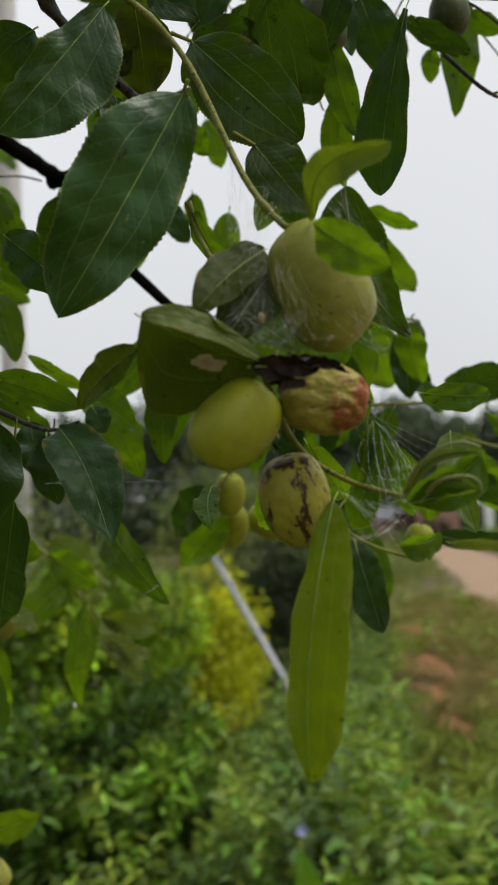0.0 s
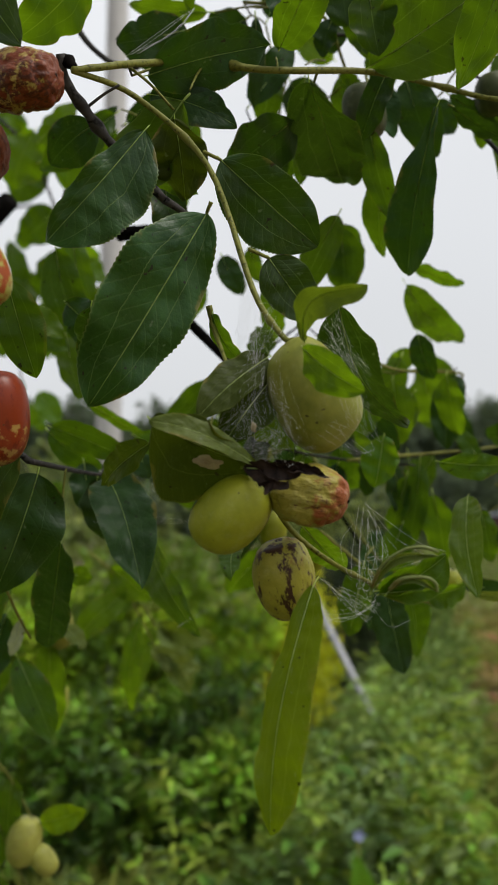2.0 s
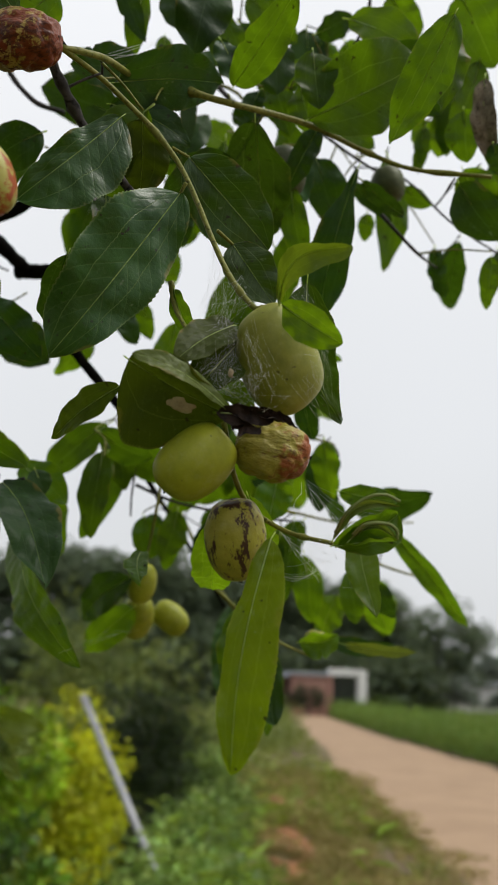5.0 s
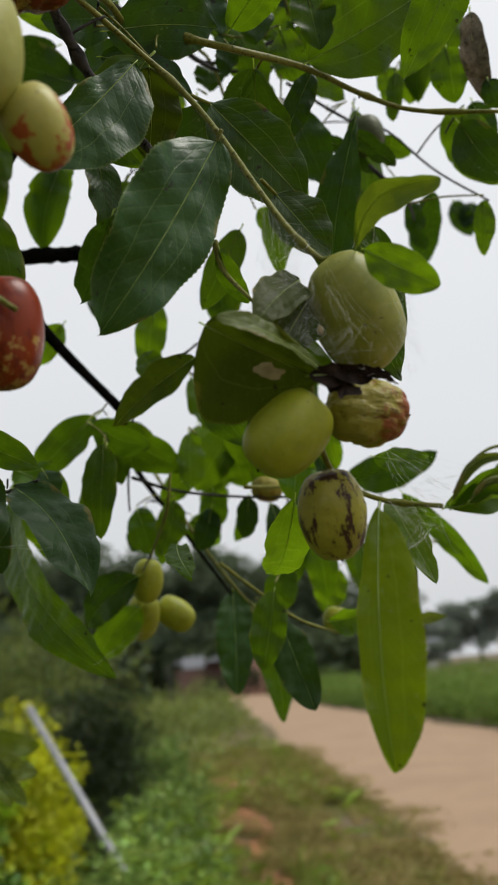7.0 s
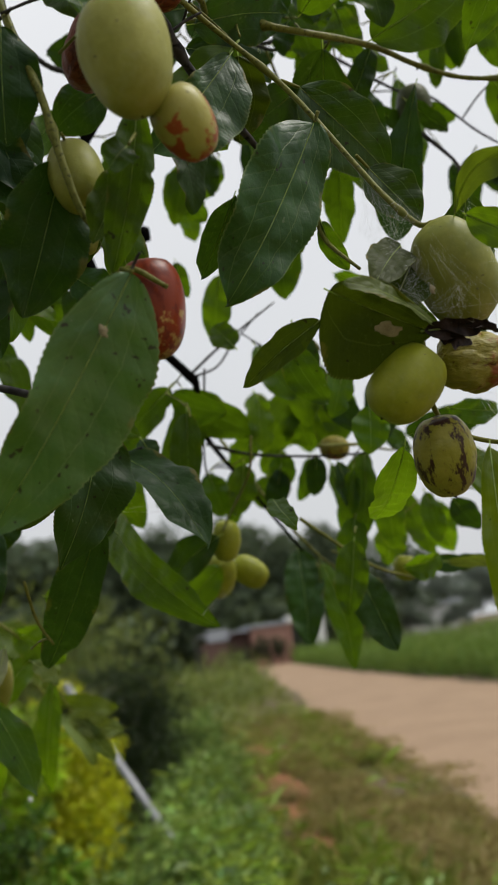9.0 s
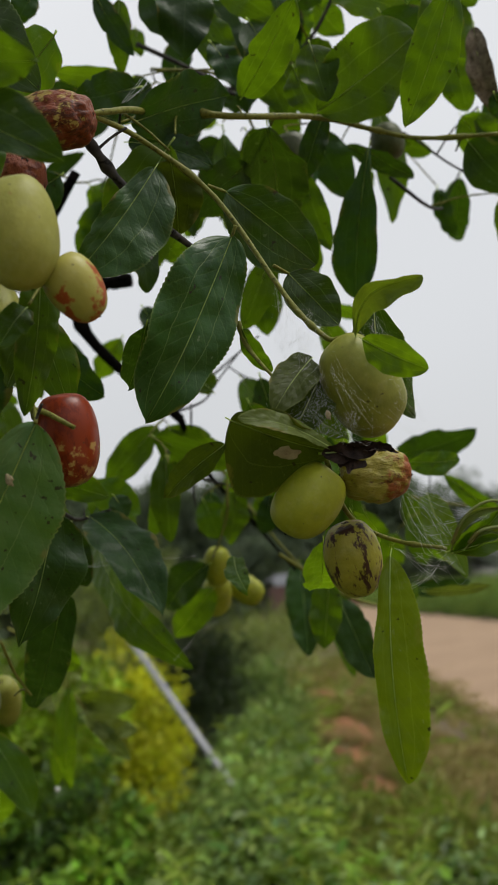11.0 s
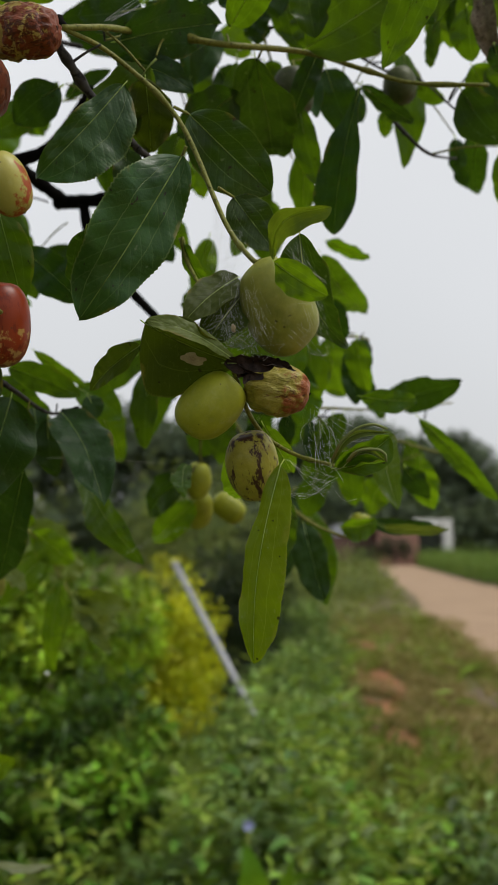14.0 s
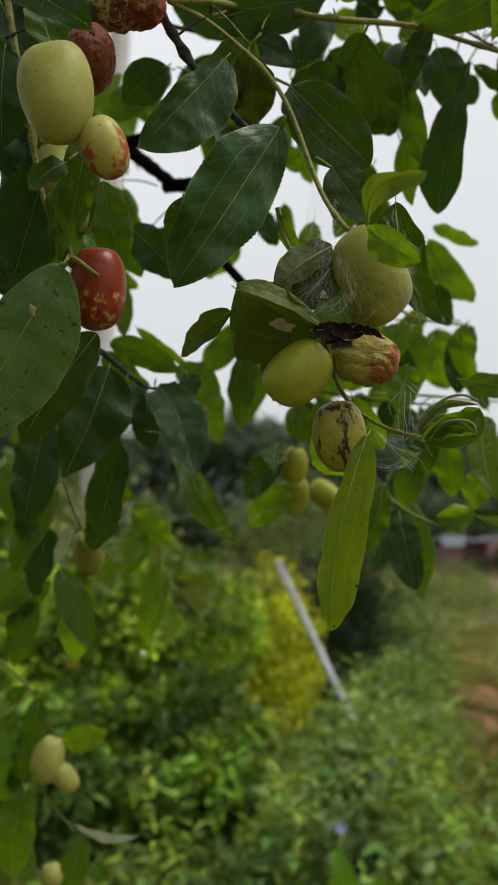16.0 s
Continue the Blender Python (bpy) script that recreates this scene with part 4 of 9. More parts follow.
# ---- ground cover ----
def plants(name, n, area, heights, per, leaf_len, leaf_wid, material, label, seed, keep=None, bias=1.0, rise=0.0):
    """Low leafy plants: each a short stem with leaves up its height."""
    rng = np.random.default_rng(seed)
    x0, y0, x1, y1 = area
    pos, axes, lens = [], [], []
    made = 0
    while made < n:
        x, y = rng.uniform(x0, x1), y0 + (y1 - y0) * rng.uniform() ** bias
        if keep and not keep(x, y):
            continue
        made += 1
        big = 0.6 + 0.9 * max(0.0, 0.5 + noise.noise(Vector((x * 1.2, y * 1.2, seed))))
        h = rng.uniform(*heights) * big
        z = ground_height(x, y)
        lean = rng.normal(size=2) * 0.18
        for i in range(per):
            f = (i + rng.uniform()) / per
            a = rng.uniform(0, 6.28)
            pos.append((x + lean[0] * h * f, y + lean[1] * h * f, z + h * f))
            axes.append((math.cos(a), math.sin(a), rng.uniform(-0.2, 0.9) + rise))
            lens.append(rng.uniform(0.6, 1.25) * (1.2 - 0.5 * f))
    m = len(pos)
    lens = np.array(lens)
    return leaf_cloud(name, pos, axes, np.array([0, 0, 1.0]) + unit(rng, m) * 0.5, lens * leaf_len, lens * leaf_wid, material, None, label, "stuff")


def green_side(x, y):
    """Weeds grow tall on the tree's side of the trodden, stony strip along the track."""
    return x < (0.95 if y < 3.5 else 0.16 + 0.115 * y) + 0.25 * noise.noise(Vector((x * 1.5, y * 1.5, 9.0)))


def off_road(margin):
    return lambda x, y: (x < road_left(y) - margin or x > road_right(y) + margin) and not (on_soil(x, y) and (x * 7919 + y * 104729) % 1.0 > 0.30)


tagged(plants("weeds", 230, (-0.7, 2.2, 1.3, 5.4), (0.18, 0.55), 15, 0.105, 0.050, WEED, "bright green broad-leaved weeds below the branch", 21, lambda x, y: green_side(x, y) and noise.noise(Vector((x * 2.4, y * 1.7, 2.0))) > -0.12), category="weeds")
tagged(plants("weeds", 260, (-2.6, 2.2, -0.3, 4.6), (0.10, 0.34), 13, 0.085, 0.030, WEED, "broad-leaved weeds at the foot of the bushes", 36), category="weeds")
tagged(plants("weeds", 230, (-0.35, 2.2, 1.3, 5.2), (0.16, 0.50), 34, 0.075, 0.014, GRASSY, "yellowish feathery weeds below the branch", 35, green_side), category="weeds")
tagged(plants("weeds", 380, (-0.3, 2.4, 1.5, 7.5), (0.06, 0.20), 11, 0.06, 0.024, WEED, "low green weeds on the verge", 22, off_road(0.3)), category="weeds")
tagged(plants("weeds", 520, (-1.0, 2.6, 1.6, 9.0), (0.15, 0.42), 26, 0.065, 0.013, WEED_GREY, "grey-green feathery weeds on the verge", 28, green_side), category="weeds")
tagged(plants("weeds", 95, (0.0, 2.2, 1.2, 4.0), (0.16, 0.40), 12, 0.125, 0.066, WEED, "pale green large-leaved weeds by the verge", 39, green_side), category="weeds")
tagged(plants("weeds", 240, (-0.2, 2.3, 1.3, 5.0), (0.18, 0.50), 15, 0.080, 0.042, WEED_GREY, "soft grey-green leafy weeds in loose stands", 41, lambda x, y: green_side(x, y) and noise.noise(Vector((x * 2.6, y * 1.8, 5.0))) > 0.02), category="weeds")
tagged(plants("tall_weeds", 50, (-0.5, 2.9, 0.6, 4.4), (0.40, 0.66), 44, 0.11, 0.018, GRASSY, "tall weeds with narrow leaves before the bushes", 29), category="weeds")
tagged(plants("grass_tufts", 900, (-1.6, 2.2, 1.6, 6.5), (0.02, 0.10), 9, 0.24, 0.011, GRASS, "thin upright grass between the weeds", 37, off_road(0.2), 1.0, 1.6), category="grass")
tagged(plants("verge_grass", 950, (0.5, 2.2, 4.2, 17), (0.03, 0.14), 8, 0.10, 0.012, GRASS, "short rough grass beside the track", 23, off_road(-0.1)), category="grass")
tagged(plants("verge_straw", 6500, (0.8, 2.2, 4.2, 17), (0.02, 0.14), 8, 0.11, 0.011, STRAW, "dry straw-coloured grass beside the track", 30, lambda x, y: x < road_left(y) + 0.1 and noise.noise(Vector((x * 0.9, y * 0.45, 7.0))) > -0.3 and x > 0.25 + 0.10 * y and not on_soil(x, y)), category="grass")
tagged(plants("verge_grass", 2200, (-3.0, 9, 9.5, 56), (0.08, 0.35), 7, 0.22, 0.03, GRASS, "rough green grass along the far verge", 24, lambda x, y: x < road_left(y) - 0.1, 1.3), category="grass")
tagged(plants("verge_straw", 1500, (1.2, 2.2, 5.0, 17), (0.01, 0.05), 7, 0.07, 0.009, STRAW, "thin trodden straw over the edge of the track", 33, lambda x, y: road_left(y) - 0.2 < x < road_left(y) + 1.1 * abs(noise.noise(Vector((x * 2.2, y * 1.1, 3.0)))) + 0.1), category="grass")
tagged(plants("weeds", 1300, (-4.0, -5.0, 0.9, 2.2), (0.08, 0.30), 8, 0.085, 0.036, WEED, "green weeds round the foot of the tree", 34, off_road(0.3)), category="weeds")
tagged(plants("grass_tufts", 3200, (-9.0, -9.0, 1.2, 9.0), (0.02, 0.08), 7, 0.16, 0.010, GRASS, "thin rough grass over the bare ground", 38, lambda x, y: x < road_left(y) - 0.15 and (y < 2.2 or x < -2.4)), category="grass")
tagged(plants("field_crop", 9000, (8.4, 12, 60, 110), (0.35, 0.75), 7, 0.34, 0.035, CROP, "pale green field of tall grassy crop", 25, lambda x, y: x > road_right(y) + 0.25, 2.0), category="crop")
tagged(plants("field_crop", 3000, (7.8, 11, 19.0, 62), (0.45, 0.95), 13, 0.26, 0.036, CROP, "dense green edge of the field along the track", 43, lambda x, y: road_right(y) + 0.05 < x < road_right(y) + 2.4), category="crop")
tagged(plants("rough_growth", 2500, (-14, 6, 0.5, 50), (0.15, 0.7), 8, 0.16, 0.05, BUSH_DULL, "rough weedy growth behind the bushes", 26, off_road(0.3), 1.4), category="weeds")


tagged(plants("far_undergrowth", 4600, (-60, 72, 26, 92), (2.0, 4.5), 16, 1.0, 0.7, WOOD_FAR, "dark thicket under the far trees", 27), category="thicket")


def flower(place, size):
    f = thing("flower", place, "small pale blue funnel flower among the weeds", "flower")
    for i in range(5):
        a = 2 * math.pi * i / 5
        d = Vector((math.cos(a), -0.35, math.sin(a)))
        bm = bmesh.new()
        s = Vector((-math.sin(a), 0, math.cos(a)))
        c = Vector(place)
        v = [bm.verts.new(c), bm.verts.new(c + d * size * 0.6 + s * size * 0.35), bm.verts.new(c + d * size), bm.verts.new(c + d * size * 0.6 - s * size * 0.35)]
        bm.faces.new(v)
        part("petal", bm, PETAL, f)
    bm = bmesh.new()
    tube_into(bm, [Vector(place) + Vector((0, 0.02, 0)), Vector((place[0], place[1] + 0.05, place[2] * 0.5)), Vector((place[0], place[1] + 0.05, 0))], 0.002, 0.003, 5)
    part("stem", bm, TWIG, f)


flower((0.0906, 2.2625, 0.7297), 0.018)


# ---- the jujube tree: the fruiting branch in front ----
main = thing("jujube_branch", (-0.0636, 0.2694, 1.6451), "jujube twig with four pale fruits, webs and glossy leaves", "branch", "branches of the jujube tree")
twig(main, ((-0.0636, 0.2694, 1.6451), (-0.0441, 0.2880, 1.6434), (-0.0159, 0.2910, 1.6161), (0.0041, 0.2700, 1.5609), (0.0148, 0.2650, 1.5433), (0.0189, 0.2601, 1.5408), (0.0233, 0.2581, 1.5399)), 0.0012, 0.0010, TWIG, knots=2)
twig(main, ((-0.0118, 0.2731, 1.5949), (-0.0137, 0.2742, 1.5908)), 0.0008, 0.0006, TWIG)
twig(main, ((-0.0178, 0.2930, 1.6225), (-0.0107, 0.2920, 1.6184)), 0.0008, 0.0006, TWIG)
twig(main, ((0.0017, 0.2769, 1.5782), (0.0085, 0.2837, 1.5768)), 0.0008, 0.0006, TWIG)
leaf(main, (-0.0137, 0.2742, 1.5908), (-0.0548, 0.2719, 1.5198), 0.0345, -12, 0.1, 0.2, LEAF_FACE, skew=0.14, wide=0.47, torn=False)
leaf(main, (-0.0391, 0.2839, 1.6280), (-0.0754, 0.2795, 1.5840), 0.0275, 5, 0.15, 0.15, LEAF_FACE, skew=-0.45, wide=0.52)
leaf(main, (-0.0107, 0.2920, 1.6184), (0.0260, 0.3042, 1.5871), 0.0302, 0, 0.1, 0.15, LEAF_FACE, wide=0.48, torn=False)
leaf(main, (0.0085, 0.2837, 1.5768), (0.0254, 0.2829, 1.5529), 0.0194, 0, 0.1, 0.15, LEAF_FACE, torn=False)
leaf(main, (0.0227, 0.2510, 1.5386), (0.0422, 0.2256, 1.5497), 0.0112, 10, 0.25, 0.3, LEAF_SOFT, curl=0.30, side=-0.27, wide=0.62)
leaf(main, (0.0225, 0.2426, 1.5346), (0.0412, 0.2340, 1.5190), 0.0129, 15, 0.2, 0.2, LEAF_LIGHT, wide=0.5)
leaf(main, (0.0342, 0.2605, 1.5521), (0.0614, 0.3168, 1.5171), 0.024, 25, 0.15, 0.2, LEAF_FACE, side=0.08, wide=0.36)
leaf(main, (-0.0275, 0.2493, 1.5124), (0.0085, 0.2532, 1.4966), 0.0345, 30, 0.16, 0.06, LEAF_OLIVE, wide=0.36, torn=False, skew=0.45)
leaf(main, (0.0080, 0.2495, 1.4971), (-0.0254, 0.2381, 1.5118), 0.009, 42, 0.15, 0.15, LEAF_SOFT, wide=0.6, side=0.07)
leaf(main, (-0.0296, 0.2575, 1.5057), (-0.0526, 0.2850, 1.4925), 0.0112, 20, 0.2, 0.25, LEAF_OLIVE, torn=False, wide=0.42)
leaf(main, (0.0093, 0.2698, 1.5370), (-0.0118, 0.2478, 1.5141), 0.0163, 22, 0.1, 0.2, LEAF_OLIVE, torn=False)
leaf(main, (0.0116, 0.2673, 1.5296), (-0.0042, 0.2597, 1.5064), 0.0189, 16, 0.15, 0.2, LEAF_OLIVE, torn=False, wide=0.5)
scar(main, (0.0066, 0.2457, 1.5097), (0.0004, 0.0, -0.0017), (0.0010, 0.0, 0.0003))
leaf(main, (0.0000, 0.2794, 1.5187), (0.0183, 0.2692, 1.5038), 0.0123, -30, 0.1, 0.2, LEAF_LIGHT)
scar(main, (-0.0093, 0.2512, 1.4988), (0.0050, 0.0006, -0.0004), (0.0002, -0.0014, 0.0022))
scar(main, (-0.1030, 0.2360, 1.4990), (0.0008, 0.0, -0.0022), (0.0014, 0.0, 0.0002))
leaf(main, (0.0035, 0.2500, 1.4968), (0.0222, 0.2485, 1.4952), 0.0075, 12, 0.3, 0.3, DEAD, curl=0.3, fine=False, rib=False, crumple=0.12, name="dry_leaf", label="crumpled blackish dry leaf")
leaf(main, (0.0120, 0.2504, 1.4980), (0.0305, 0.2497, 1.4937), 0.0042, -20, 0.3, 0.7, DEAD, curl=0.5, fine=False, rib=False, crumple=0.25, name="dry_leaf", label="crumpled blackish dry leaf")
leaf(main, (0.0070, 0.2507, 1.4948), (0.0186, 0.2480, 1.4914), 0.0060, 20, 0.4, 0.5, DEAD, curl=0.5, fine=False, rib=False, crumple=0.22, name="dry_leaf", label="crumpled blackish dry leaf")
fruit(main, (0.0156, 0.2563, 1.5385), (0.0356, 0.2705, 1.5086), 0.0287, DULL_SKIN, "large dull green unripe jujube", shape=0.15, seed=3, lump=0.14, bow=-0.03)
fruit(main, (0.0077, 0.2568, 1.4918), (-0.0122, 0.2634, 1.4716), 0.0226, GREEN_SKIN, "smooth pale green oval jujube", shape=0.06, seed=5)
fruit(main, (0.0109, 0.2637, 1.4912), (0.0369, 0.2590, 1.4860), 0.0222, TAN_SKIN, "wrinkled tan jujube reddening at its end", shape=-0.05, wrinkle=0.10, seed=7)
fruit(main, (0.0125, 0.2745, 1.4738), (0.0178, 0.2833, 1.4452), 0.0218, SPOTTED_SKIN, "yellowish jujube with dark blotches and a red streak", shape=-0.10, wrinkle=0.03, seed=9)
twig(main, ((0.0065, 0.2606, 1.4973), (0.0140, 0.2793, 1.4808), (0.0228, 0.2870, 1.4714), (0.0346, 0.2809, 1.4636), (0.0468, 0.2651, 1.4582)), 0.0011, 0.0008, TWIG, knots=1)
leaf(main, (0.0467, 0.2624, 1.4570), (0.0688, 0.2611, 1.4690), 0.0178, 18, 0.25, 0.25, LEAF, curl=0.75, wide=0.55)
leaf(main, (0.0470, 0.2584, 1.4562), (0.0662, 0.2541, 1.4589), 0.0080, -30, 0.3, 0.35, LEAF_LIGHT, curl=0.9)
leaf(main, (0.0440, 0.2523, 1.4574), (0.0649, 0.2460, 1.4688), 0.0044, 10, 0.15, 0.4, LEAF_PALE, curl=0.9, side=-0.2)
leaf(main, (0.0487, 0.2503, 1.4568), (0.0641, 0.2461, 1.4580), 0.0044, -10, 0.15, 0.4, LEAF_PALE, curl=0.9, side=-0.27)
twig(main, ((0.0441, 0.2501, 1.4592), (0.0473, 0.2464, 1.4657), (0.0529, 0.2444, 1.4704), (0.0590, 0.2442, 1.4719), (0.0647, 0.2459, 1.4704)), 0.0006, 0.0005, LEAF_PALE, name="rolled_margin")
twig(main, ((0.0496, 0.2481, 1.4585), (0.0533, 0.2453, 1.4619), (0.0600, 0.2452, 1.4625), (0.0635, 0.2458, 1.4608), (0.0642, 0.2471, 1.4580)), 0.0007, 0.0005, LEAF_PALE, name="rolled_margin")
leaf(main, (0.0252, 0.2642, 1.4581), (0.0108, 0.2400, 1.3855), 0.019, 25, 0.12, 0.14, LEAF_GLOW, wide=0.54, torn=False, skew=-0.35)
leaf(main, (0.0206, 0.2927, 1.4781), (0.0370, 0.3345, 1.4602), 0.0119, 10, 0.1, 0.15, LEAF_LIGHT)
leaf(main, (0.0083, 0.2979, 1.4679), (0.0152, 0.3640, 1.4475), 0.0172, 10, 0.1, 0.15, LEAF_LIGHT)
twig(main, ((-0.0144, 0.2879, 1.5603), (-0.0117, 0.2891, 1.5495), (-0.0046, 0.2779, 1.5324)), 0.0013, 0.0006, TWIG)
leaf(main, (-0.0129, 0.2876, 1.5568), (-0.0023, 0.2951, 1.5397), 0.0085, 30, 0.2, 0.2, LEAF)

# ---- the fruiting branch beside it ----
left = thing("jujube_branch", (-0.0666, 0.2787, 1.6531), "jujube twig with red and yellow ripening fruits", "branch", "branches of the jujube tree")
leaf(left, (-0.1080, 0.2000, 1.6440), (-0.0930, 0.1950, 1.6240), 0.0095, 10, 0.1, 0.1, LEAF_GLOW)
fruit(left, (-0.0612, 0.2450, 1.6299), (-0.0939, 0.2606, 1.6365), 0.0220, SHRIVEL_SKIN, "shrivelled brown-red jujube", wrinkle=0.115, seed=21)
fruit(left, (-0.0872, 0.2374, 1.6109), (-0.0989, 0.2757, 1.6105), 0.0218, DRY_RED_SKIN, "wrinkled dull red jujube", wrinkle=0.06, seed=23)
fruit(left, (-0.0927, 0.2047, 1.5871), (-0.0874, 0.2111, 1.5533), 0.0265, YELLOW_SKIN, "large pale yellow-green jujube", shape=-0.18, lump=0.09, seed=25)
fruit(left, (-0.0797, 0.2136, 1.5630), (-0.0680, 0.2197, 1.5449), 0.0171, PATCHY_SKIN, "small yellow jujube with orange-red patches", shape=-0.22, seed=28)
fruit(left, (-0.0849, 0.2579, 1.5315), (-0.0846, 0.2655, 1.4989), 0.0227, RED_SKIN, "ripe red jujube flecked with yellow", seed=31)
fruit(left, (-0.1060, 0.2620, 1.5760), (-0.1030, 0.2570, 1.5500), 0.0190, YELLOW_SKIN, "pale yellow-green jujube partly hidden", seed=33)
twig(left, ((-0.0810, 0.2456, 1.5155), (-0.0915, 0.2461, 1.5227), (-0.0950, 0.2560, 1.5230)), 0.0008, 0.0012, TWIG)
twig(left, ((-0.0950, 0.2560, 1.5230), (-0.0970, 0.2520, 1.5370), (-0.1040, 0.2500, 1.5430), (-0.1090, 0.2480, 1.5600), (-0.1140, 0.2470, 1.5850), (-0.1200, 0.2480, 1.6050), (-0.1270, 0.2500, 1.6330)), 0.0011, 0.0015, TWIG, knots=1)
twig(left, ((-0.1270, 0.2500, 1.6330), (-0.1214, 0.2463, 1.6609), (-0.1825, 0.2818, 1.7479)), 0.0015, 0.0024, TWIG, knots=1)
twig(left, ((-0.0926, 0.2345, 1.5164), (-0.0940, 0.2513, 1.5250)), 0.0007, 0.0009, TWIG)
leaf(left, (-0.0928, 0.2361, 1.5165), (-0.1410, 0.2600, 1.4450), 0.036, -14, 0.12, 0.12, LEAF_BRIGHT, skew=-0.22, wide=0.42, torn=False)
leaf(left, (-0.1009, 0.3260, 1.5120), (-0.1375, 0.3294, 1.4582), 0.0257, 20, 0.15, 0.1, LEAF_OLIVE)
leaf(left, (-0.0842, 0.2474, 1.5590), (-0.1024, 0.2456, 1.5323), 0.0156, 20, 0.1, 0.15, LEAF)
leaf(left, (-0.0933, 0.2887, 1.5721), (-0.0855, 0.3032, 1.5359), 0.0191, -10, 0.15, 0.15, LEAF)
leaf(left, (-0.1100, 0.1900, 1.6060), (-0.0720, 0.1850, 1.5810), 0.018, 0, 0.1, 0.12, LEAF_FACE, torn=False, skew=-0.35)
leaf(left, (-0.1100, 0.1800, 1.6120), (-0.0760, 0.1720, 1.6040), 0.0185, 0, 0.1, 0.12, LEAF, torn=False)
leaf(left, (-0.1310, 0.2850, 1.7360), (-0.0820, 0.2600, 1.6520), 0.034, 10, 0.1, 0.1, LEAF_FACE, torn=False)
leaf(left, (-0.0980, 0.2254, 1.5967), (-0.1061, 0.2223, 1.6176), 0.0171, 30, 0.1, 0.1, LEAF)
leaf(left, (-0.1075, 0.2596, 1.6434), (-0.0901, 0.2533, 1.6224), 0.0200, 10, 0.1, 0.1, LEAF_FACE)
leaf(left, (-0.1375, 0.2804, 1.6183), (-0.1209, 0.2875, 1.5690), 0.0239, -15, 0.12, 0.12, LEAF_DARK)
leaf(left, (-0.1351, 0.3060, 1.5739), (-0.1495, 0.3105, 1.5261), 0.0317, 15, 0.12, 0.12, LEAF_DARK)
leaf(left, (-0.1225, 0.2980, 1.5640), (-0.1161, 0.2919, 1.5342), 0.0127, 25, 0.12, 0.12, LEAF)
leaf(left, (-0.0978, 0.2840, 1.5730), (-0.1037, 0.2916, 1.5461), 0.0113, 15, 0.1, 0.1, LEAF)
leaf(left, (-0.0907, 0.2255, 1.5526), (-0.0980, 0.2085, 1.5357), 0.0106, 15, 0.1, 0.1, LEAF)

# ---- grey and black wood behind ----
wood = thing("jujube_limb", (-0.1245, 0.6236, 1.7146), "dark bare jujube limb with thin grey side branches", "branch", "branches of the jujube tree")
twig(wood, ((-0.0690, 0.2720, 1.6530), (-0.0677, 0.2768, 1.6436), (-0.0531, 0.2930, 1.6254), (-0.0349, 0.3029, 1.6075)), 0.0020, 0.0017, BARK, knots=2, rough=0.12)
twig(wood, ((-0.0680, 0.2735, 1.6520), (-0.0650, 0.2720, 1.6490), (-0.0620, 0.2705, 1.6450)), 0.0021, 0.0015, BARK_DARK, name="node", knots=1)
twig(wood, ((-0.0349, 0.3029, 1.6075), (-0.0222, 0.3162, 1.6020)), 0.0017, 0.0011, BARK)
twig(wood, ((-0.1120, 0.5400, 1.6745), (-0.0950, 0.5300, 1.6720), (-0.0680, 0.5200, 1.6700), (-0.0490, 0.5150, 1.6690)), 0.0050, 0.0048, BARK_DARK, rough=0.15, knots=0)
twig(wood, ((-0.1302, 0.4797, 1.6782), (-0.1190, 0.5150, 1.6790), (-0.1050, 0.5350, 1.6738)), 0.0045, 0.0045, BARK_DARK, rough=0.15)
twig(wood, ((-0.0920, 0.5290, 1.6710), (-0.0777, 0.5257, 1.6297), (-0.0267, 0.5448, 1.5766)), 0.0040, 0.0032, BARK_DARK, rough=0.15, knots=1)
twig(wood, ((-0.0267, 0.5448, 1.5766), (-0.0152, 0.6055, 1.5567), (0.0156, 0.6284, 1.5187), (0.0510, 0.6325, 1.4668)), 0.0026, 0.001, BARK_DARK, rough=0.1)
twig(wood, ((-0.0277, 0.5796, 1.5899), (-0.0021, 0.5694, 1.6087), (0.0370, 0.5547, 1.6330)), 0.0012, 0.0006, BARK)
twig(wood, ((-0.0277, 0.5796, 1.5899), (-0.0069, 0.5738, 1.5946), (0.0053, 0.5679, 1.6077), (0.0254, 0.5588, 1.6272)), 0.001, 0.0005, BARK)
twig(wood, ((-0.1302, 0.4797, 1.6782), (-0.1035, 0.4736, 1.6878), (-0.0754, 0.4608, 1.7208)), 0.0045, 0.003, BARK_DARK)

# ---- the upper twig and its leaves ----
upper = thing("jujube_branch", (0.0031, 0.3308, 1.6754), "slender green jujube twig with hanging leaves and buds", "branch", "branches of the jujube tree")
twig(upper, ((-0.0210, 0.3293, 1.6795), (0.0025, 0.3277, 1.6733), (0.0486, 0.3487, 1.6815), (0.0800, 0.3645, 1.6817), (0.1081, 0.3650, 1.6742), (0.1449, 0.3500, 1.6653)), 0.0018, 0.001, TWIG, knots=4)
twig(upper, ((-0.0636, 0.2694, 1.6451), (-0.0540, 0.2770, 1.6500), (-0.0460, 0.2920, 1.6590), (-0.0300, 0.3450, 1.6880), (-0.0210, 0.3293, 1.6795)), 0.0013, 0.0017, TWIG, knots=1)
leaf(upper, (0.0490, 0.3450, 1.6820), (0.1040, 0.3350, 1.7150), 0.043, 12, 0.12, 0.12, LEAF, wide=0.5, torn=False)
leaf(upper, (0.1021, 0.2861, 1.7027), (0.0831, 0.3220, 1.6575), 0.0232, 20, 0.12, 0.1, LEAF)
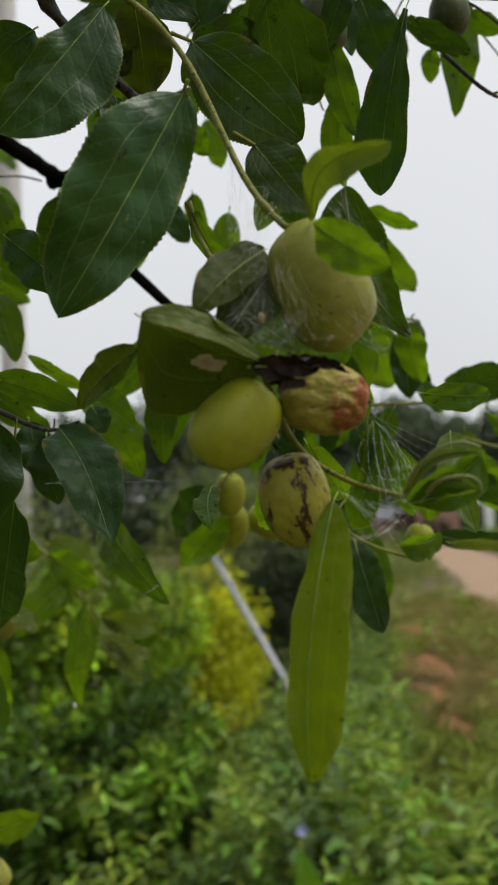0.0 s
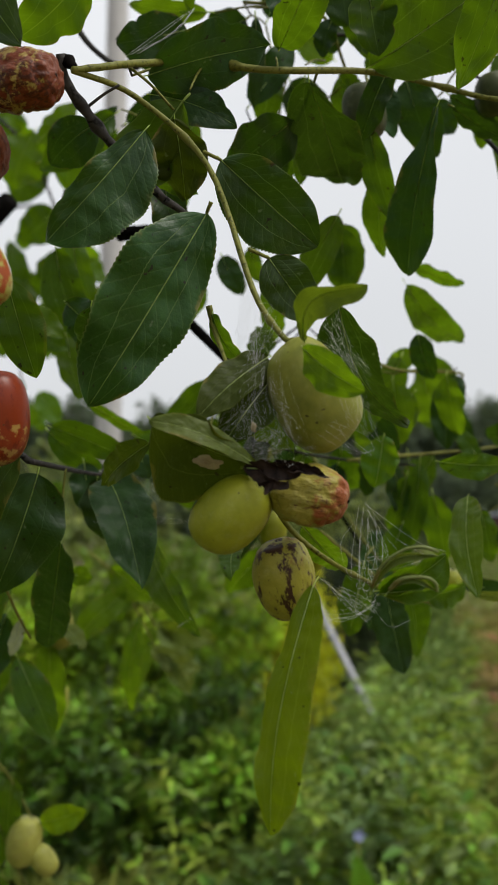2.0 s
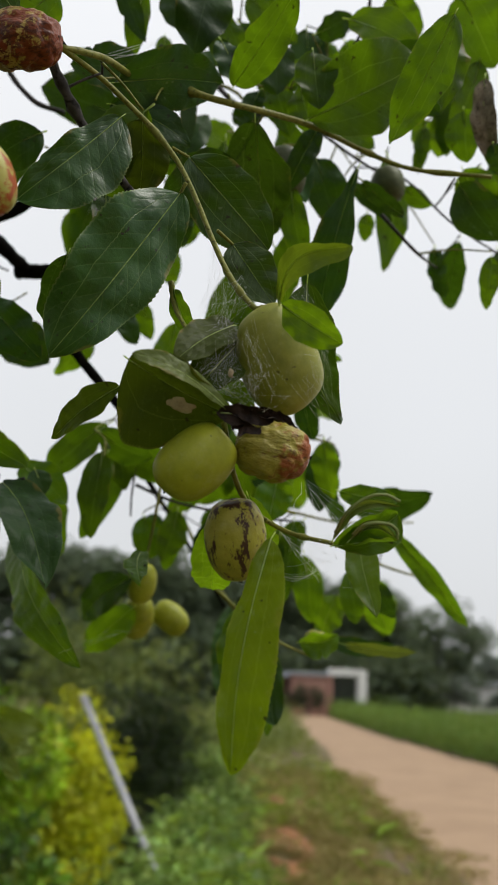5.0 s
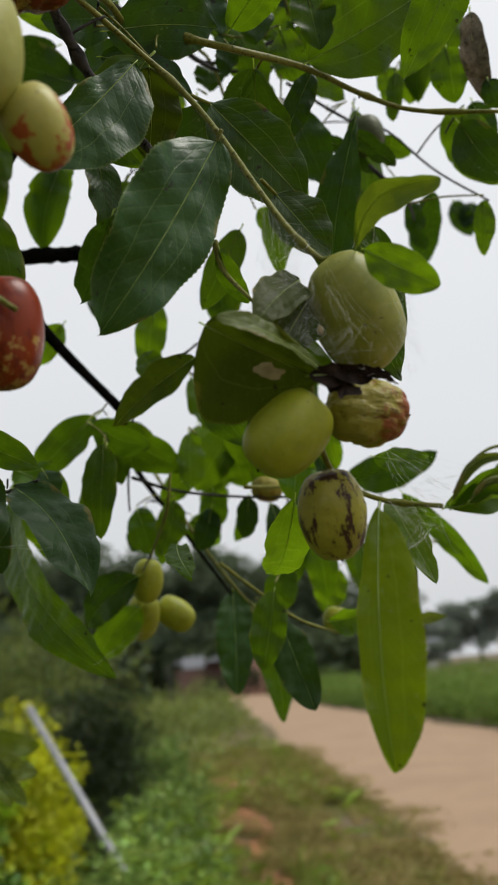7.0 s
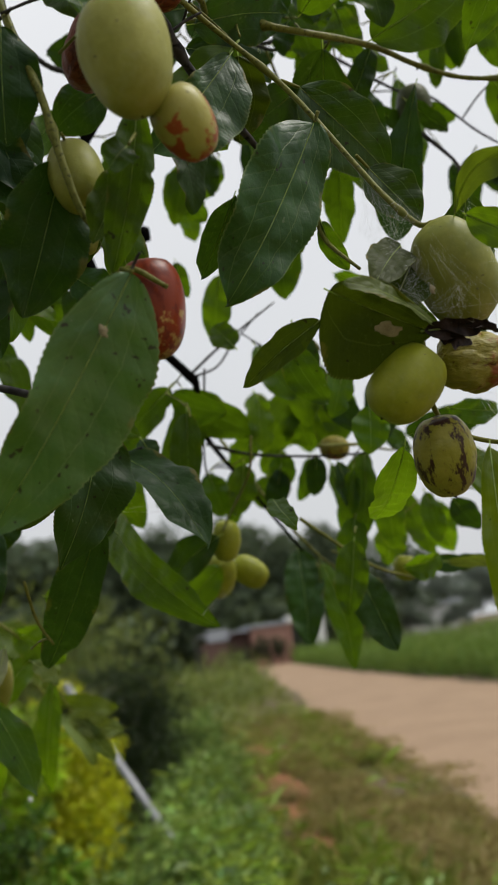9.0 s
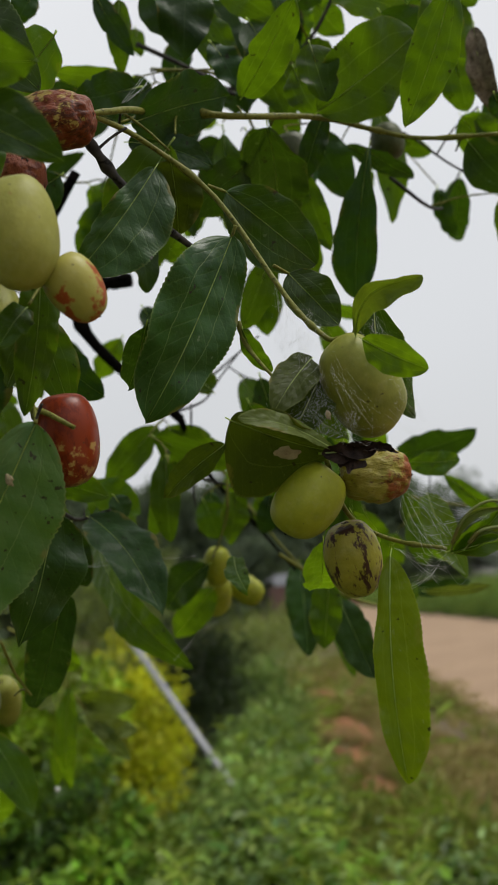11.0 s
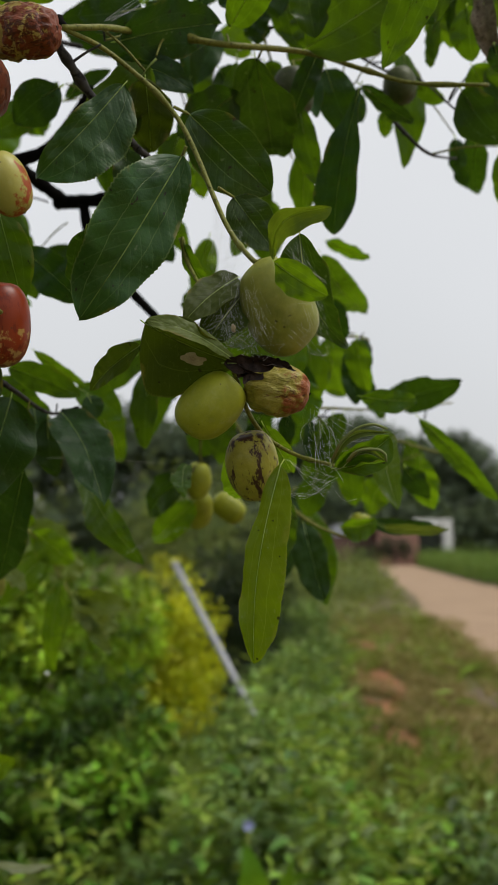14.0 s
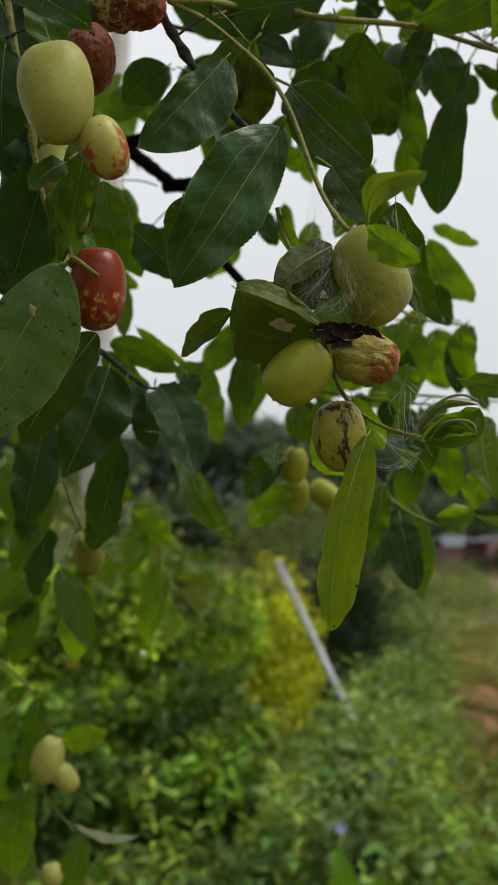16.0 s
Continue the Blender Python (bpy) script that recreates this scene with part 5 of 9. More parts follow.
leaf(upper, (0.0218, 0.3422, 1.6743), (0.0369, 0.4305, 1.6571), 0.036, 10, 0.1, 0.15, LEAF_FACE)
leaf(upper, (-0.0451, 0.3147, 1.6660), (0.0057, 0.3343, 1.6870), 0.0288, 20, 0.12, 0.12, LEAF_DARK)
leaf(upper, (-0.0470, 0.3290, 1.6650), (-0.0093, 0.3290, 1.6500), 0.0189, -20, 0.12, 0.15, LEAF_DARK)
leaf(upper, (-0.0312, 0.3024, 1.6408), (-0.0303, 0.3250, 1.6152), 0.0246, 10, 0.12, 0.12, LEAF_OLIVE)
leaf(upper, (0.0806, 0.3722, 1.6751), (0.0686, 0.4054, 1.6034), 0.0250, 20, 0.15, 0.2, LEAF_DARK, wide=0.66)
leaf(upper, (0.0860, 0.5600, 1.6540), (0.1200, 0.5669, 1.6417), 0.014, 40, 0.15, 0.2, LEAF)
leaf(upper, (0.0787, 0.5319, 1.6332), (0.1270, 0.6200, 1.6150), 0.024, 10, 0.15, 0.15, LEAF)
leaf(upper, (0.0850, 0.5280, 1.6004), (0.0957, 0.5413, 1.5735), 0.0167, 10, 0.15, 0.15, LEAF_DARK)
leaf(upper, (0.1941, 0.5230, 1.7245), (0.2088, 0.5910, 1.6996), 0.0220, 10, 0.1, 0.12, LEAF_DARK)
leaf(upper, (0.1616, 0.4302, 1.7211), (0.1925, 0.4377, 1.6797), 0.0294, 15, 0.1, 0.12, LEAF)
leaf(upper, (0.1829, 0.4414, 1.6709), (0.1821, 0.4502, 1.6398), 0.0125, 15, 0.1, 0.12, LEAF)
twig(upper, ((0.1132, 0.4401, 1.6903), (0.1365, 0.4471, 1.6721), (0.1862, 0.5421, 1.7110)), 0.0014, 0.0006, BARK)
leaf(upper, (0.0938, 0.4120, 1.6936), (0.1222, 0.4239, 1.6811), 0.0117, 30, 0.2, 0.2, LEAF_DARK)
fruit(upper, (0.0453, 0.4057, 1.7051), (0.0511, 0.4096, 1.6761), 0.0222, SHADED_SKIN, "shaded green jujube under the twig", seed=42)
leaf(upper, (0.0590, 0.3700, 1.6960), (0.0450, 0.3850, 1.6650), 0.0140, 10, 0.2, 0.2, LEAF_DARK)
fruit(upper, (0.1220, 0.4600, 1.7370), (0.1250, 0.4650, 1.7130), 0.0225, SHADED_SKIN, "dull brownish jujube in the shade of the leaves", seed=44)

# ---- the low twig with small green fruits ----
low = thing("jujube_branch", (0.0621, 0.6317, 1.5491), "thin jujube twig with small green fruits and drooping leaves", "branch", "branches of the jujube tree")
fruit(low, (-0.0096, 0.5929, 1.4902), (-0.0129, 0.6026, 1.4626), 0.0201, GREEN_SKIN, "small green jujube hanging in a pair", seed=51)
fruit(low, (-0.0102, 0.6275, 1.4699), (-0.0133, 0.6504, 1.4430), 0.0231, GREEN_SKIN, "small green jujube hanging in a pair", seed=52)
fruit(low, (0.0011, 0.6544, 1.4665), (0.0249, 0.6517, 1.4492), 0.0222, GREEN_SKIN, "small green jujube beside the pair", seed=53)
leaf(low, (-0.0193, 0.5820, 1.4782), (-0.0520, 0.6236, 1.4506), 0.0264, 20, 0.12, 0.15, LEAF_DARK)
leaf(low, (-0.0155, 0.6154, 1.4611), (-0.0471, 0.6308, 1.4292), 0.0248, -10, 0.12, 0.15, LEAF_LIGHT)
leaf(low, (-0.0160, 0.4192, 1.4730), (-0.0158, 0.3827, 1.4539), 0.0119, 10, 0.12, 0.15, LEAF)
twig(low, ((0.0019, 0.6427, 1.5610), (0.0303, 0.6283, 1.5049), (0.0599, 0.6214, 1.4605), (0.0827, 0.6102, 1.4410)), 0.0014, 0.0008, TWIG)
twig(low, ((0.0231, 0.5219, 1.4760), (0.0434, 0.5243, 1.4595), (0.0677, 0.5269, 1.4413), (0.0935, 0.5285, 1.4309)), 0.0013, 0.0008, TWIG)
twig(low, ((-0.0062, 0.4949, 1.5250), (-0.0084, 0.5078, 1.5040), (-0.0096, 0.5929, 1.4902)), 0.0009, 0.0008, TWIG)
leaf(low, (0.0692, 0.7181, 1.4766), (0.0595, 0.6879, 1.3982), 0.0332, 20, 0.1, 0.15, LEAF_DARK)
leaf(low, (0.0827, 0.6980, 1.4621), (0.0990, 0.7037, 1.3731), 0.0265, -10, 0.1, 0.15, LEAF)
leaf(low, (0.0646, 0.5532, 1.4412), (0.0749, 0.5322, 1.3884), 0.0258, 15, 0.1, 0.15, LEAF_DARK)
leaf(low, (0.0499, 0.5046, 1.4565), (0.0406, 0.5104, 1.4131), 0.0208, 15, 0.1, 0.15, LEAF)
leaf(low, (0.0873, 0.5275, 1.4384), (0.1125, 0.5269, 1.4434), 0.0214, 30, 0.3, 0.2, LEAF_LIGHT, curl=0.5)
leaf(low, (0.1166, 0.5276, 1.4386), (0.1636, 0.5284, 1.4354), 0.0117, 50, 0.1, 0.15, LEAF_PALE)

# ---- the twig out to the side ----
side = thing("jujube_branch", (0.0538, 0.5950, 1.5335), "thin jujube twig with sparse drooping leaves", "branch", "branches of the jujube tree")
twig(side, ((0.0406, 0.5161, 1.5194), (0.0844, 0.5559, 1.5261), (0.1401, 0.6389, 1.5374), (0.2098, 0.6769, 1.5488)), 0.0013, 0.0007, TWIG)
leaf(side, (0.1434, 0.6195, 1.5433), (0.1812, 0.5502, 1.5440), 0.0269, 15, 0.15, 0.15, LEAF_DARK)
leaf(side, (0.1452, 0.5301, 1.5145), (0.2086, 0.5559, 1.4536), 0.014, 20, 0.15, 0.2, LEAF)
leaf(side, (0.1026, 0.4441, 1.4951), (0.0970, 0.3913, 1.4490), 0.0178, 10, 0.12, 0.15, LEAF_LIGHT)
leaf(side, (0.1940, 0.7838, 1.5309), (0.2150, 0.7780, 1.4615), 0.0249, 15, 0.12, 0.15, LEAF)
leaf(side, (0.1270, 0.8399, 1.6476), (0.1326, 0.8567, 1.5870), 0.0435, 15, 0.12, 0.15, LEAF)
leaf(side, (0.1149, 0.5763, 1.5823), (0.1068, 0.5713, 1.5313), 0.0236, 15, 0.12, 0.15, LEAF_DARK)
leaf(side, (0.0600, 0.4665, 1.5293), (0.0548, 0.4642, 1.5001), 0.0215, 15, 0.12, 0.15, LEAF_LIGHT)
leaf(side, (0.1190, 0.6115, 1.5755), (0.1339, 0.6162, 1.5306), 0.0136, 25, 0.12, 0.15, LEAF_DARK)
twig(side, ((0.1135, 0.5897, 1.5756), (0.1197, 0.5883, 1.5855), (0.0735, 0.5483, 1.5812), (0.0454, 0.5072, 1.5853)), 0.0009, 0.0012, TWIG)
leaf(side, (0.0845, 0.4146, 1.5110), (0.1206, 0.4276, 1.5101), 0.0139, 15, 0.12, 0.15, LEAF)
leaf(side, (0.1806, 0.6793, 1.5000), (0.1926, 0.6867, 1.4564), 0.0272, 15, 0.12, 0.15, LEAF_LIGHT)
leaf(side, (0.1505, 0.6893, 1.4863), (0.1389, 0.6999, 1.4524), 0.0272, 15, 0.12, 0.15, LEAF_LIGHT)
twig(side, ((0.1470, 0.6190, 1.5098), (0.1746, 0.6204, 1.5012), (0.2094, 0.6314, 1.4957)), 0.0012, 0.0008, TWIG)

# ---- the glossy dark twig low down ----
dark = thing("jujube_branch", (-0.1011, 0.3549, 1.5010), "drooping jujube twig with large glossy dark leaves and pale fruits", "branch", "branches of the jujube tree")
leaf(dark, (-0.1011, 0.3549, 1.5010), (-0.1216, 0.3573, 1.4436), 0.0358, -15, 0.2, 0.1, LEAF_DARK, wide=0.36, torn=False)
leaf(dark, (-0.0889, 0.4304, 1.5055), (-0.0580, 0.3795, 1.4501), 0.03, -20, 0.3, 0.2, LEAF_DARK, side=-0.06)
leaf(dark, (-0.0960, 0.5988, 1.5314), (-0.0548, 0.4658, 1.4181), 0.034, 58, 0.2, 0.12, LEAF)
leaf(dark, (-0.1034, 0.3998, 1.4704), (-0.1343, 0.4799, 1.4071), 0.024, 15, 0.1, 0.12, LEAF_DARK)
leaf(dark, (-0.0949, 0.5900, 1.5438), (-0.0679, 0.5852, 1.4899), 0.0268, 15, 0.15, 0.12, LEAF_LIGHT)
leaf(dark, (-0.1136, 0.4760, 1.5516), (-0.0851, 0.5065, 1.5345), 0.0090, 30, 0.1, 0.1, LEAF_LIGHT)
leaf(dark, (-0.1176, 0.4230, 1.5301), (-0.0778, 0.4282, 1.5136), 0.0173, 20, 0.12, 0.12, LEAF)
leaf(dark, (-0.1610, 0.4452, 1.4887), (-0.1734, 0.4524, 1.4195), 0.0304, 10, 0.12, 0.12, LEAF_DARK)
leaf(dark, (-0.1673, 0.5001, 1.4472), (-0.1957, 0.5046, 1.3898), 0.0226, 10, 0.12, 0.12, LEAF)
leaf(dark, (-0.1964, 0.5545, 1.3946), (-0.2280, 0.5559, 1.3609), 0.0286, 10, 0.12, 0.12, LEAF_LIGHT)
leaf(dark, (-0.1811, 0.6293, 1.3903), (-0.1952, 0.6732, 1.309), 0.029, 10, 0.12, 0.12, LEAF_LIGHT)
twig(dark, ((-0.1017, 0.3445, 1.5061), (-0.0971, 0.4382, 1.5060), (-0.0778, 0.4235, 1.5070)), 0.0014, 0.0008, BARK)
twig(dark, ((-0.1017, 0.3445, 1.5061), (-0.1537, 0.3897, 1.5361), (-0.1915, 0.3862, 1.5409)), 0.0016, 0.0022, BARK)
twig(dark, ((-0.1403, 0.4214, 1.4476), (-0.1366, 0.4338, 1.4303), (-0.1296, 0.4359, 1.4174)), 0.0008, 0.0007, TWIG)
# sky light on this leaf is put into its whitish colour
leaf(dark, (-0.1570, 0.5000, 1.4210), (-0.1680, 0.5100, 1.3970), 0.0085, 10, 0.2, 0.2, LEAF_WHITE)
fruit(dark, (-0.1721, 0.6075, 1.4188), (-0.1779, 0.6451, 1.3883), 0.0249, DULL_SKIN, "small greenish jujube under dark leaves", seed=61)
fruit(dark, (-0.2709, 0.9634, 1.3005), (-0.2789, 0.9809, 1.2631), 0.0158, YELLOW_SKIN, "small yellowish jujube", seed=62)
twig(dark, ((-0.1980, 0.8670, 1.4540), (-0.1760, 0.8670, 1.4280), (-0.1480, 0.8670, 1.3780)), 0.0014, 0.0012, TWIG)
leaf(dark, (-0.1480, 0.8670, 1.3780), (-0.1740, 0.8770, 1.2990), 0.020, 20, 0.2, 0.2, LEAF_LIGHT, fine=False, rib=False)
leaf(dark, (-0.1450, 0.8670, 1.3770), (-0.1100, 0.8770, 1.3170), 0.022, -25, 0.2, 0.2, LEAF_PALE, fine=False, rib=False)
leaf(dark, (-0.1930, 0.8670, 1.4510), (-0.1490, 0.8770, 1.4290), 0.034, -10, 0.2, 0.2, LEAF_SOFT, fine=False, rib=False)
leaf(dark, (-0.1760, 0.8670, 1.4280), (-0.1970, 0.8770, 1.3780), 0.034, 15, 0.2, 0.2, LEAF, fine=False, rib=False)
leaf(dark, (-0.1560, 0.8670, 1.3920), (-0.1450, 0.8770, 1.4230), 0.031, 0, 0.2, 0.2, LEAF_SOFT, fine=False, rib=False)
leaf(dark, (-0.1460, 0.8670, 1.3800), (-0.0860, 0.8770, 1.3640), 0.025, 10, 0.2, 0.2, LEAF_SOFT, fine=False, rib=False)
dew = bmesh.new()
bead(dew, Vector((-0.1720, 0.8670, 1.2980)), 0.0028)
part("water_drop", dew, SILK, dark, "clear water drop at a leaf tip")

# ---- the lowest twig ----
nether = thing("jujube_branch", (-0.2535, 0.6605, 1.3135), "low jujube twig with yellowish fruits over the bushes", "branch", "branches of the jujube tree")
twig(nether, ((-0.2917, 0.6552, 1.3331), (-0.2534, 0.6608, 1.3112), (-0.2244, 0.6662, 1.2842), (-0.2069, 0.6714, 1.2521)), 0.0018, 0.0009, TWIG)
twig(nether, ((-0.2812, 0.6604, 1.2960), (-0.2428, 0.6665, 1.2694), (-0.2149, 0.6763, 1.2049), (-0.1857, 0.6826, 1.1709)), 0.0014, 0.0007, TWIG)
fruit(nether, (-0.2069, 0.6716, 1.2497), (-0.2151, 0.6754, 1.2119), 0.0274, YELLOW_SKIN, "pale yellow jujube on the low twig", seed=71)
fruit(nether, (-0.2038, 0.6746, 1.2264), (-0.1881, 0.6782, 1.2059), 0.0198, YELLOW_SKIN, "small yellow jujube on the low twig", seed=72)
leaf(nether, (-0.1987, 0.6728, 1.2454), (-0.1624, 0.6744, 1.2561), 0.0226, 15, 0.2, 0.12, LEAF_GLOW)
leaf(nether, (-0.2196, 0.6669, 1.2820), (-0.2237, 0.6726, 1.2303), 0.0212, 15, 0.15, 0.12, LEAF)
leaf(nether, (-0.1833, 0.6716, 1.1801), (-0.1296, 0.6559, 1.1775), 0.0085, 40, 0.2, 0.2, LEAF_WHITE)
leaf(nether, (-0.2510, 0.6757, 1.2721), (-0.2348, 0.6749, 1.2893), 0.0143, 15, 0.2, 0.12, LEAF)
leaf(nether, (-0.2348, 0.6568, 1.2715), (-0.2604, 0.6636, 1.1965), 0.0279, 15, 0.2, 0.12, LEAF_LIGHT)
leaf(nether, (-0.2259, 0.6651, 1.2071), (-0.2352, 0.6730, 1.1328), 0.0372, 15, 0.2, 0.12, LEAF_LIGHT)
leaf(nether, (-0.1785, 0.6834, 1.1688), (-0.1909, 0.6890, 1.1121), 0.0236, 15, 0.2, 0.12, LEAF)
fruit(nether, (-0.2060, 0.6841, 1.1443), (-0.2031, 0.6865, 1.1257), 0.0189, YELLOW_SKIN, "small yellow jujube low on the twig", seed=73)
leaf(nether, (-0.1672, 0.7531, 1.4431), (-0.1289, 0.7596, 1.4127), 0.0294, 15, 0.2, 0.12, LEAF_LIGHT)
leaf(nether, (-0.1303, 0.7645, 1.3702), (-0.0871, 0.7702, 1.3506), 0.0203, 15, 0.2, 0.12, LEAF_PALE)
leaf(nether, (-0.1249, 0.7652, 1.3677), (-0.0960, 0.7722, 1.3274), 0.0139, 15, 0.2, 0.12, LEAF_PALE)
leaf(nether, (-0.1393, 0.7601, 1.4017), (-0.1525, 0.7697, 1.3109), 0.0214, 30, 0.2, 0.12, LEAF_LIGHT)
leaf(nether, (-0.1531, 0.7569, 1.4197), (-0.1998, 0.7584, 1.3754), 0.0267, 15, 0.2, 0.12, LEAF_LIGHT)
twig(nether, ((-0.1862, 0.7501, 1.4556), (-0.1588, 0.7552, 1.4301), (-0.1306, 0.7635, 1.3781)), 0.0014, 0.0008, TWIG)

# ---- leaves and twigs of the crown behind ----
can = thing("jujube_branch", (0.0381, 0.4761, 1.7935), "leafy upper jujube branch against the pale sky", "branch", "branches of the jujube tree")
leaf(can, (-0.0528, 0.3814, 1.7817), (-0.0360, 0.3846, 1.7457), 0.0126, 11, 0.15, 0.13, LEAF_DARK, fine=False, rib=False)
leaf(can, (-0.0377, 0.4329, 1.7645), (-0.0838, 0.4344, 1.7728), 0.0125, -5, 0.15, 0.13, LEAF_LIGHT, fine=False, rib=False)
leaf(can, (-0.0494, 0.4838, 1.7657), (-0.1029, 0.4847, 1.7819), 0.0321, -3, 0.15, 0.13, LEAF_DARK, fine=False, rib=False)
leaf(can, (-0.0211, 0.4799, 1.7876), (-0.0530, 0.4837, 1.7679), 0.0283, 17, 0.15, 0.13, LEAF_DARK, fine=False, rib=False)
leaf(can, (-0.0001, 0.3778, 1.7894), (-0.0083, 0.3836, 1.7422), 0.0330, -10, 0.15, 0.13, LEAF_DARK, fine=False, rib=False)
leaf(can, (0.0232, 0.4716, 1.8400), (0.0417, 0.4752, 1.7999), 0.0208, -21, 0.15, 0.13, LEAF_DARK, fine=False, rib=False)
leaf(can, (0.0686, 0.4693, 1.8396), (0.0733, 0.4737, 1.7986), 0.0283, 8, 0.15, 0.13, LEAF_DARK, fine=False, rib=False)
leaf(can, (0.0476, 0.3337, 1.7122), (0.0521, 0.3368, 1.6821), 0.0212, -8, 0.15, 0.13, LEAF, fine=False, rib=False)
leaf(can, (0.1002, 0.4733, 1.7897), (0.0786, 0.4730, 1.8030), 0.0226, 5, 0.15, 0.13, LEAF, fine=False, rib=False)
leaf(can, (0.0756, 0.3759, 1.7716), (0.1182, 0.3757, 1.7536), 0.0252, -24, 0.15, 0.13, LEAF_LIGHT, fine=False, rib=False)
leaf(can, (0.1171, 0.3365, 1.7445), (0.1158, 0.3421, 1.6956), 0.0231, -22, 0.15, 0.13, LEAF, fine=False, rib=False)
leaf(can, (0.0321, 0.5752, 1.8113), (0.0049, 0.5746, 1.8291), 0.0264, 16, 0.15, 0.13, LEAF_LIGHT, fine=False, rib=False)
leaf(can, (-0.0570, 0.5076, 1.7372), (-0.0683, 0.5126, 1.6974), 0.0187, 2, 0.15, 0.13, LEAF_LIGHT, fine=False, rib=False)
leaf(can, (-0.0145, 0.5866, 1.7321), (-0.0063, 0.5899, 1.6985), 0.0176, -5, 0.15, 0.13, LEAF_LIGHT, fine=False, rib=False)
leaf(can, (0.0251, 0.4839, 1.7307), (0.0125, 0.4888, 1.6935), 0.0106, 4, 0.15, 0.13, LEAF_DARK, fine=False, rib=False)
leaf(can, (0.1288, 0.5324, 1.7448), (0.1284, 0.5380, 1.7251), 0.0123, 9, 0.15, 0.13, LEAF, fine=False, rib=False)
leaf(can, (0.1707, 0.4581, 1.8046), (0.1655, 0.4715, 1.7587), 0.0196, 28, 0.15, 0.13, LEAF, fine=False, rib=False)
leaf(can, (0.1828, 0.4594, 1.7942), (0.1890, 0.4669, 1.7646), 0.0158, 0, 0.15, 0.13, LEAF, fine=False, rib=False)
leaf(can, (0.1511, 0.4027, 1.8249), (0.1753, 0.4113, 1.7825), 0.0380, 9, 0.15, 0.13, LEAF, fine=False, rib=False)
leaf(can, (0.0298, 0.3836, 1.7615), (0.0394, 0.3916, 1.7285), 0.0267, -29, 0.15, 0.13, LEAF_DARK, fine=False, rib=False)
leaf(can, (0.0837, 0.4628, 1.8279), (0.0783, 0.4707, 1.8021), 0.0181, 17, 0.15, 0.13, LEAF_LIGHT, fine=False, rib=False)
leaf(can, (0.0608, 0.4280, 1.7756), (0.0764, 0.4320, 1.7539), 0.0138, -2, 0.15, 0.13, LEAF_DARK, fine=False, rib=False)
leaf(can, (0.0436, 0.4806, 1.7823), (0.0708, 0.4776, 1.7806), 0.0158, 2, 0.15, 0.13, LEAF_LIGHT, fine=False, rib=False)
leaf(can, (-0.1196, 0.5416, 1.6387), (-0.0856, 0.5446, 1.6122), 0.0332, 9, 0.15, 0.13, LEAF_DARK, fine=False, rib=False)
leaf(can, (-0.0256, 0.5718, 1.6745), (-0.0187, 0.5779, 1.6495), 0.0147, 16, 0.15, 0.13, LEAF, fine=False, rib=False)
leaf(can, (-0.0431, 0.5494, 1.5752), (-0.0842, 0.5650, 1.5382), 0.0234, 8, 0.15, 0.13, LEAF, fine=False, rib=False)
leaf(can, (-0.0347, 0.5721, 1.5649), (-0.0559, 0.5919, 1.5036), 0.0214, -12, 0.15, 0.13, LEAF, fine=False, rib=False)
leaf(can, (-0.0395, 0.5699, 1.5749), (0.0015, 0.5722, 1.5478), 0.0242, 0, 0.15, 0.13, LEAF, fine=False, rib=False)
leaf(can, (0.0107, 0.6070, 1.5312), (0.0016, 0.6182, 1.4952), 0.0225, -19, 0.15, 0.13, LEAF, fine=False, rib=False)
leaf(can, (-0.0131, 0.6214, 1.5279), (-0.0044, 0.6286, 1.4982), 0.0241, -10, 0.15, 0.13, LEAF, fine=False, rib=False)
leaf(can, (-0.0606, 0.5038, 1.7215), (-0.0731, 0.5181, 1.6725), 0.0259, 9, 0.15, 0.13, LEAF_LIGHT, fine=False, rib=False)
leaf(can, (-0.0208, 0.4975, 1.7095), (-0.0334, 0.5092, 1.6716), 0.0214, 24, 0.15, 0.13, LEAF_LIGHT, fine=False, rib=False)
leaf(can, (-0.0428, 0.5458, 1.6595), (-0.0285, 0.5486, 1.6334), 0.0168, -13, 0.15, 0.13, LEAF_DARK, fine=False, rib=False)
leaf(can, (-0.0021, 0.5390, 1.6484), (-0.0081, 0.5514, 1.6015), 0.0204, 7, 0.15, 0.13, LEAF_LIGHT, fine=False, rib=False)
leaf(can, (0.0369, 0.5253, 1.6693), (0.0398, 0.5347, 1.6262), 0.0263, 6, 0.15, 0.13, LEAF, fine=False, rib=False)
leaf(can, (-0.0404, 0.5651, 1.5744), (0.0113, 0.5611, 1.5408), 0.0292, 30, 0.15, 0.13, LEAF, fine=False, rib=False)
leaf(can, (0.0505, 0.7137, 1.6148), (0.0536, 0.7239, 1.5683), 0.0368, -30, 0.15, 0.13, LEAF_LIGHT, fine=False, rib=False)
leaf(can, (0.0834, 0.7115, 1.5921), (0.0521, 0.7247, 1.5662), 0.0354, -4, 0.15, 0.13, LEAF_LIGHT, fine=False, rib=False)
leaf(can, (0.0533, 0.7250, 1.5638), (0.0705, 0.7248, 1.5477), 0.0283, 20, 0.15, 0.13, LEAF_LIGHT, fine=False, rib=False)
leaf(can, (0.1052, 0.7040, 1.6030), (0.1193, 0.7109, 1.5597), 0.0377, 13, 0.15, 0.13, LEAF_LIGHT, fine=False, rib=False)
leaf(can, (0.0293, 0.6769, 1.5678), (0.0190, 0.6840, 1.5476), 0.0198, -27, 0.15, 0.13, LEAF_LIGHT, fine=False, rib=False)
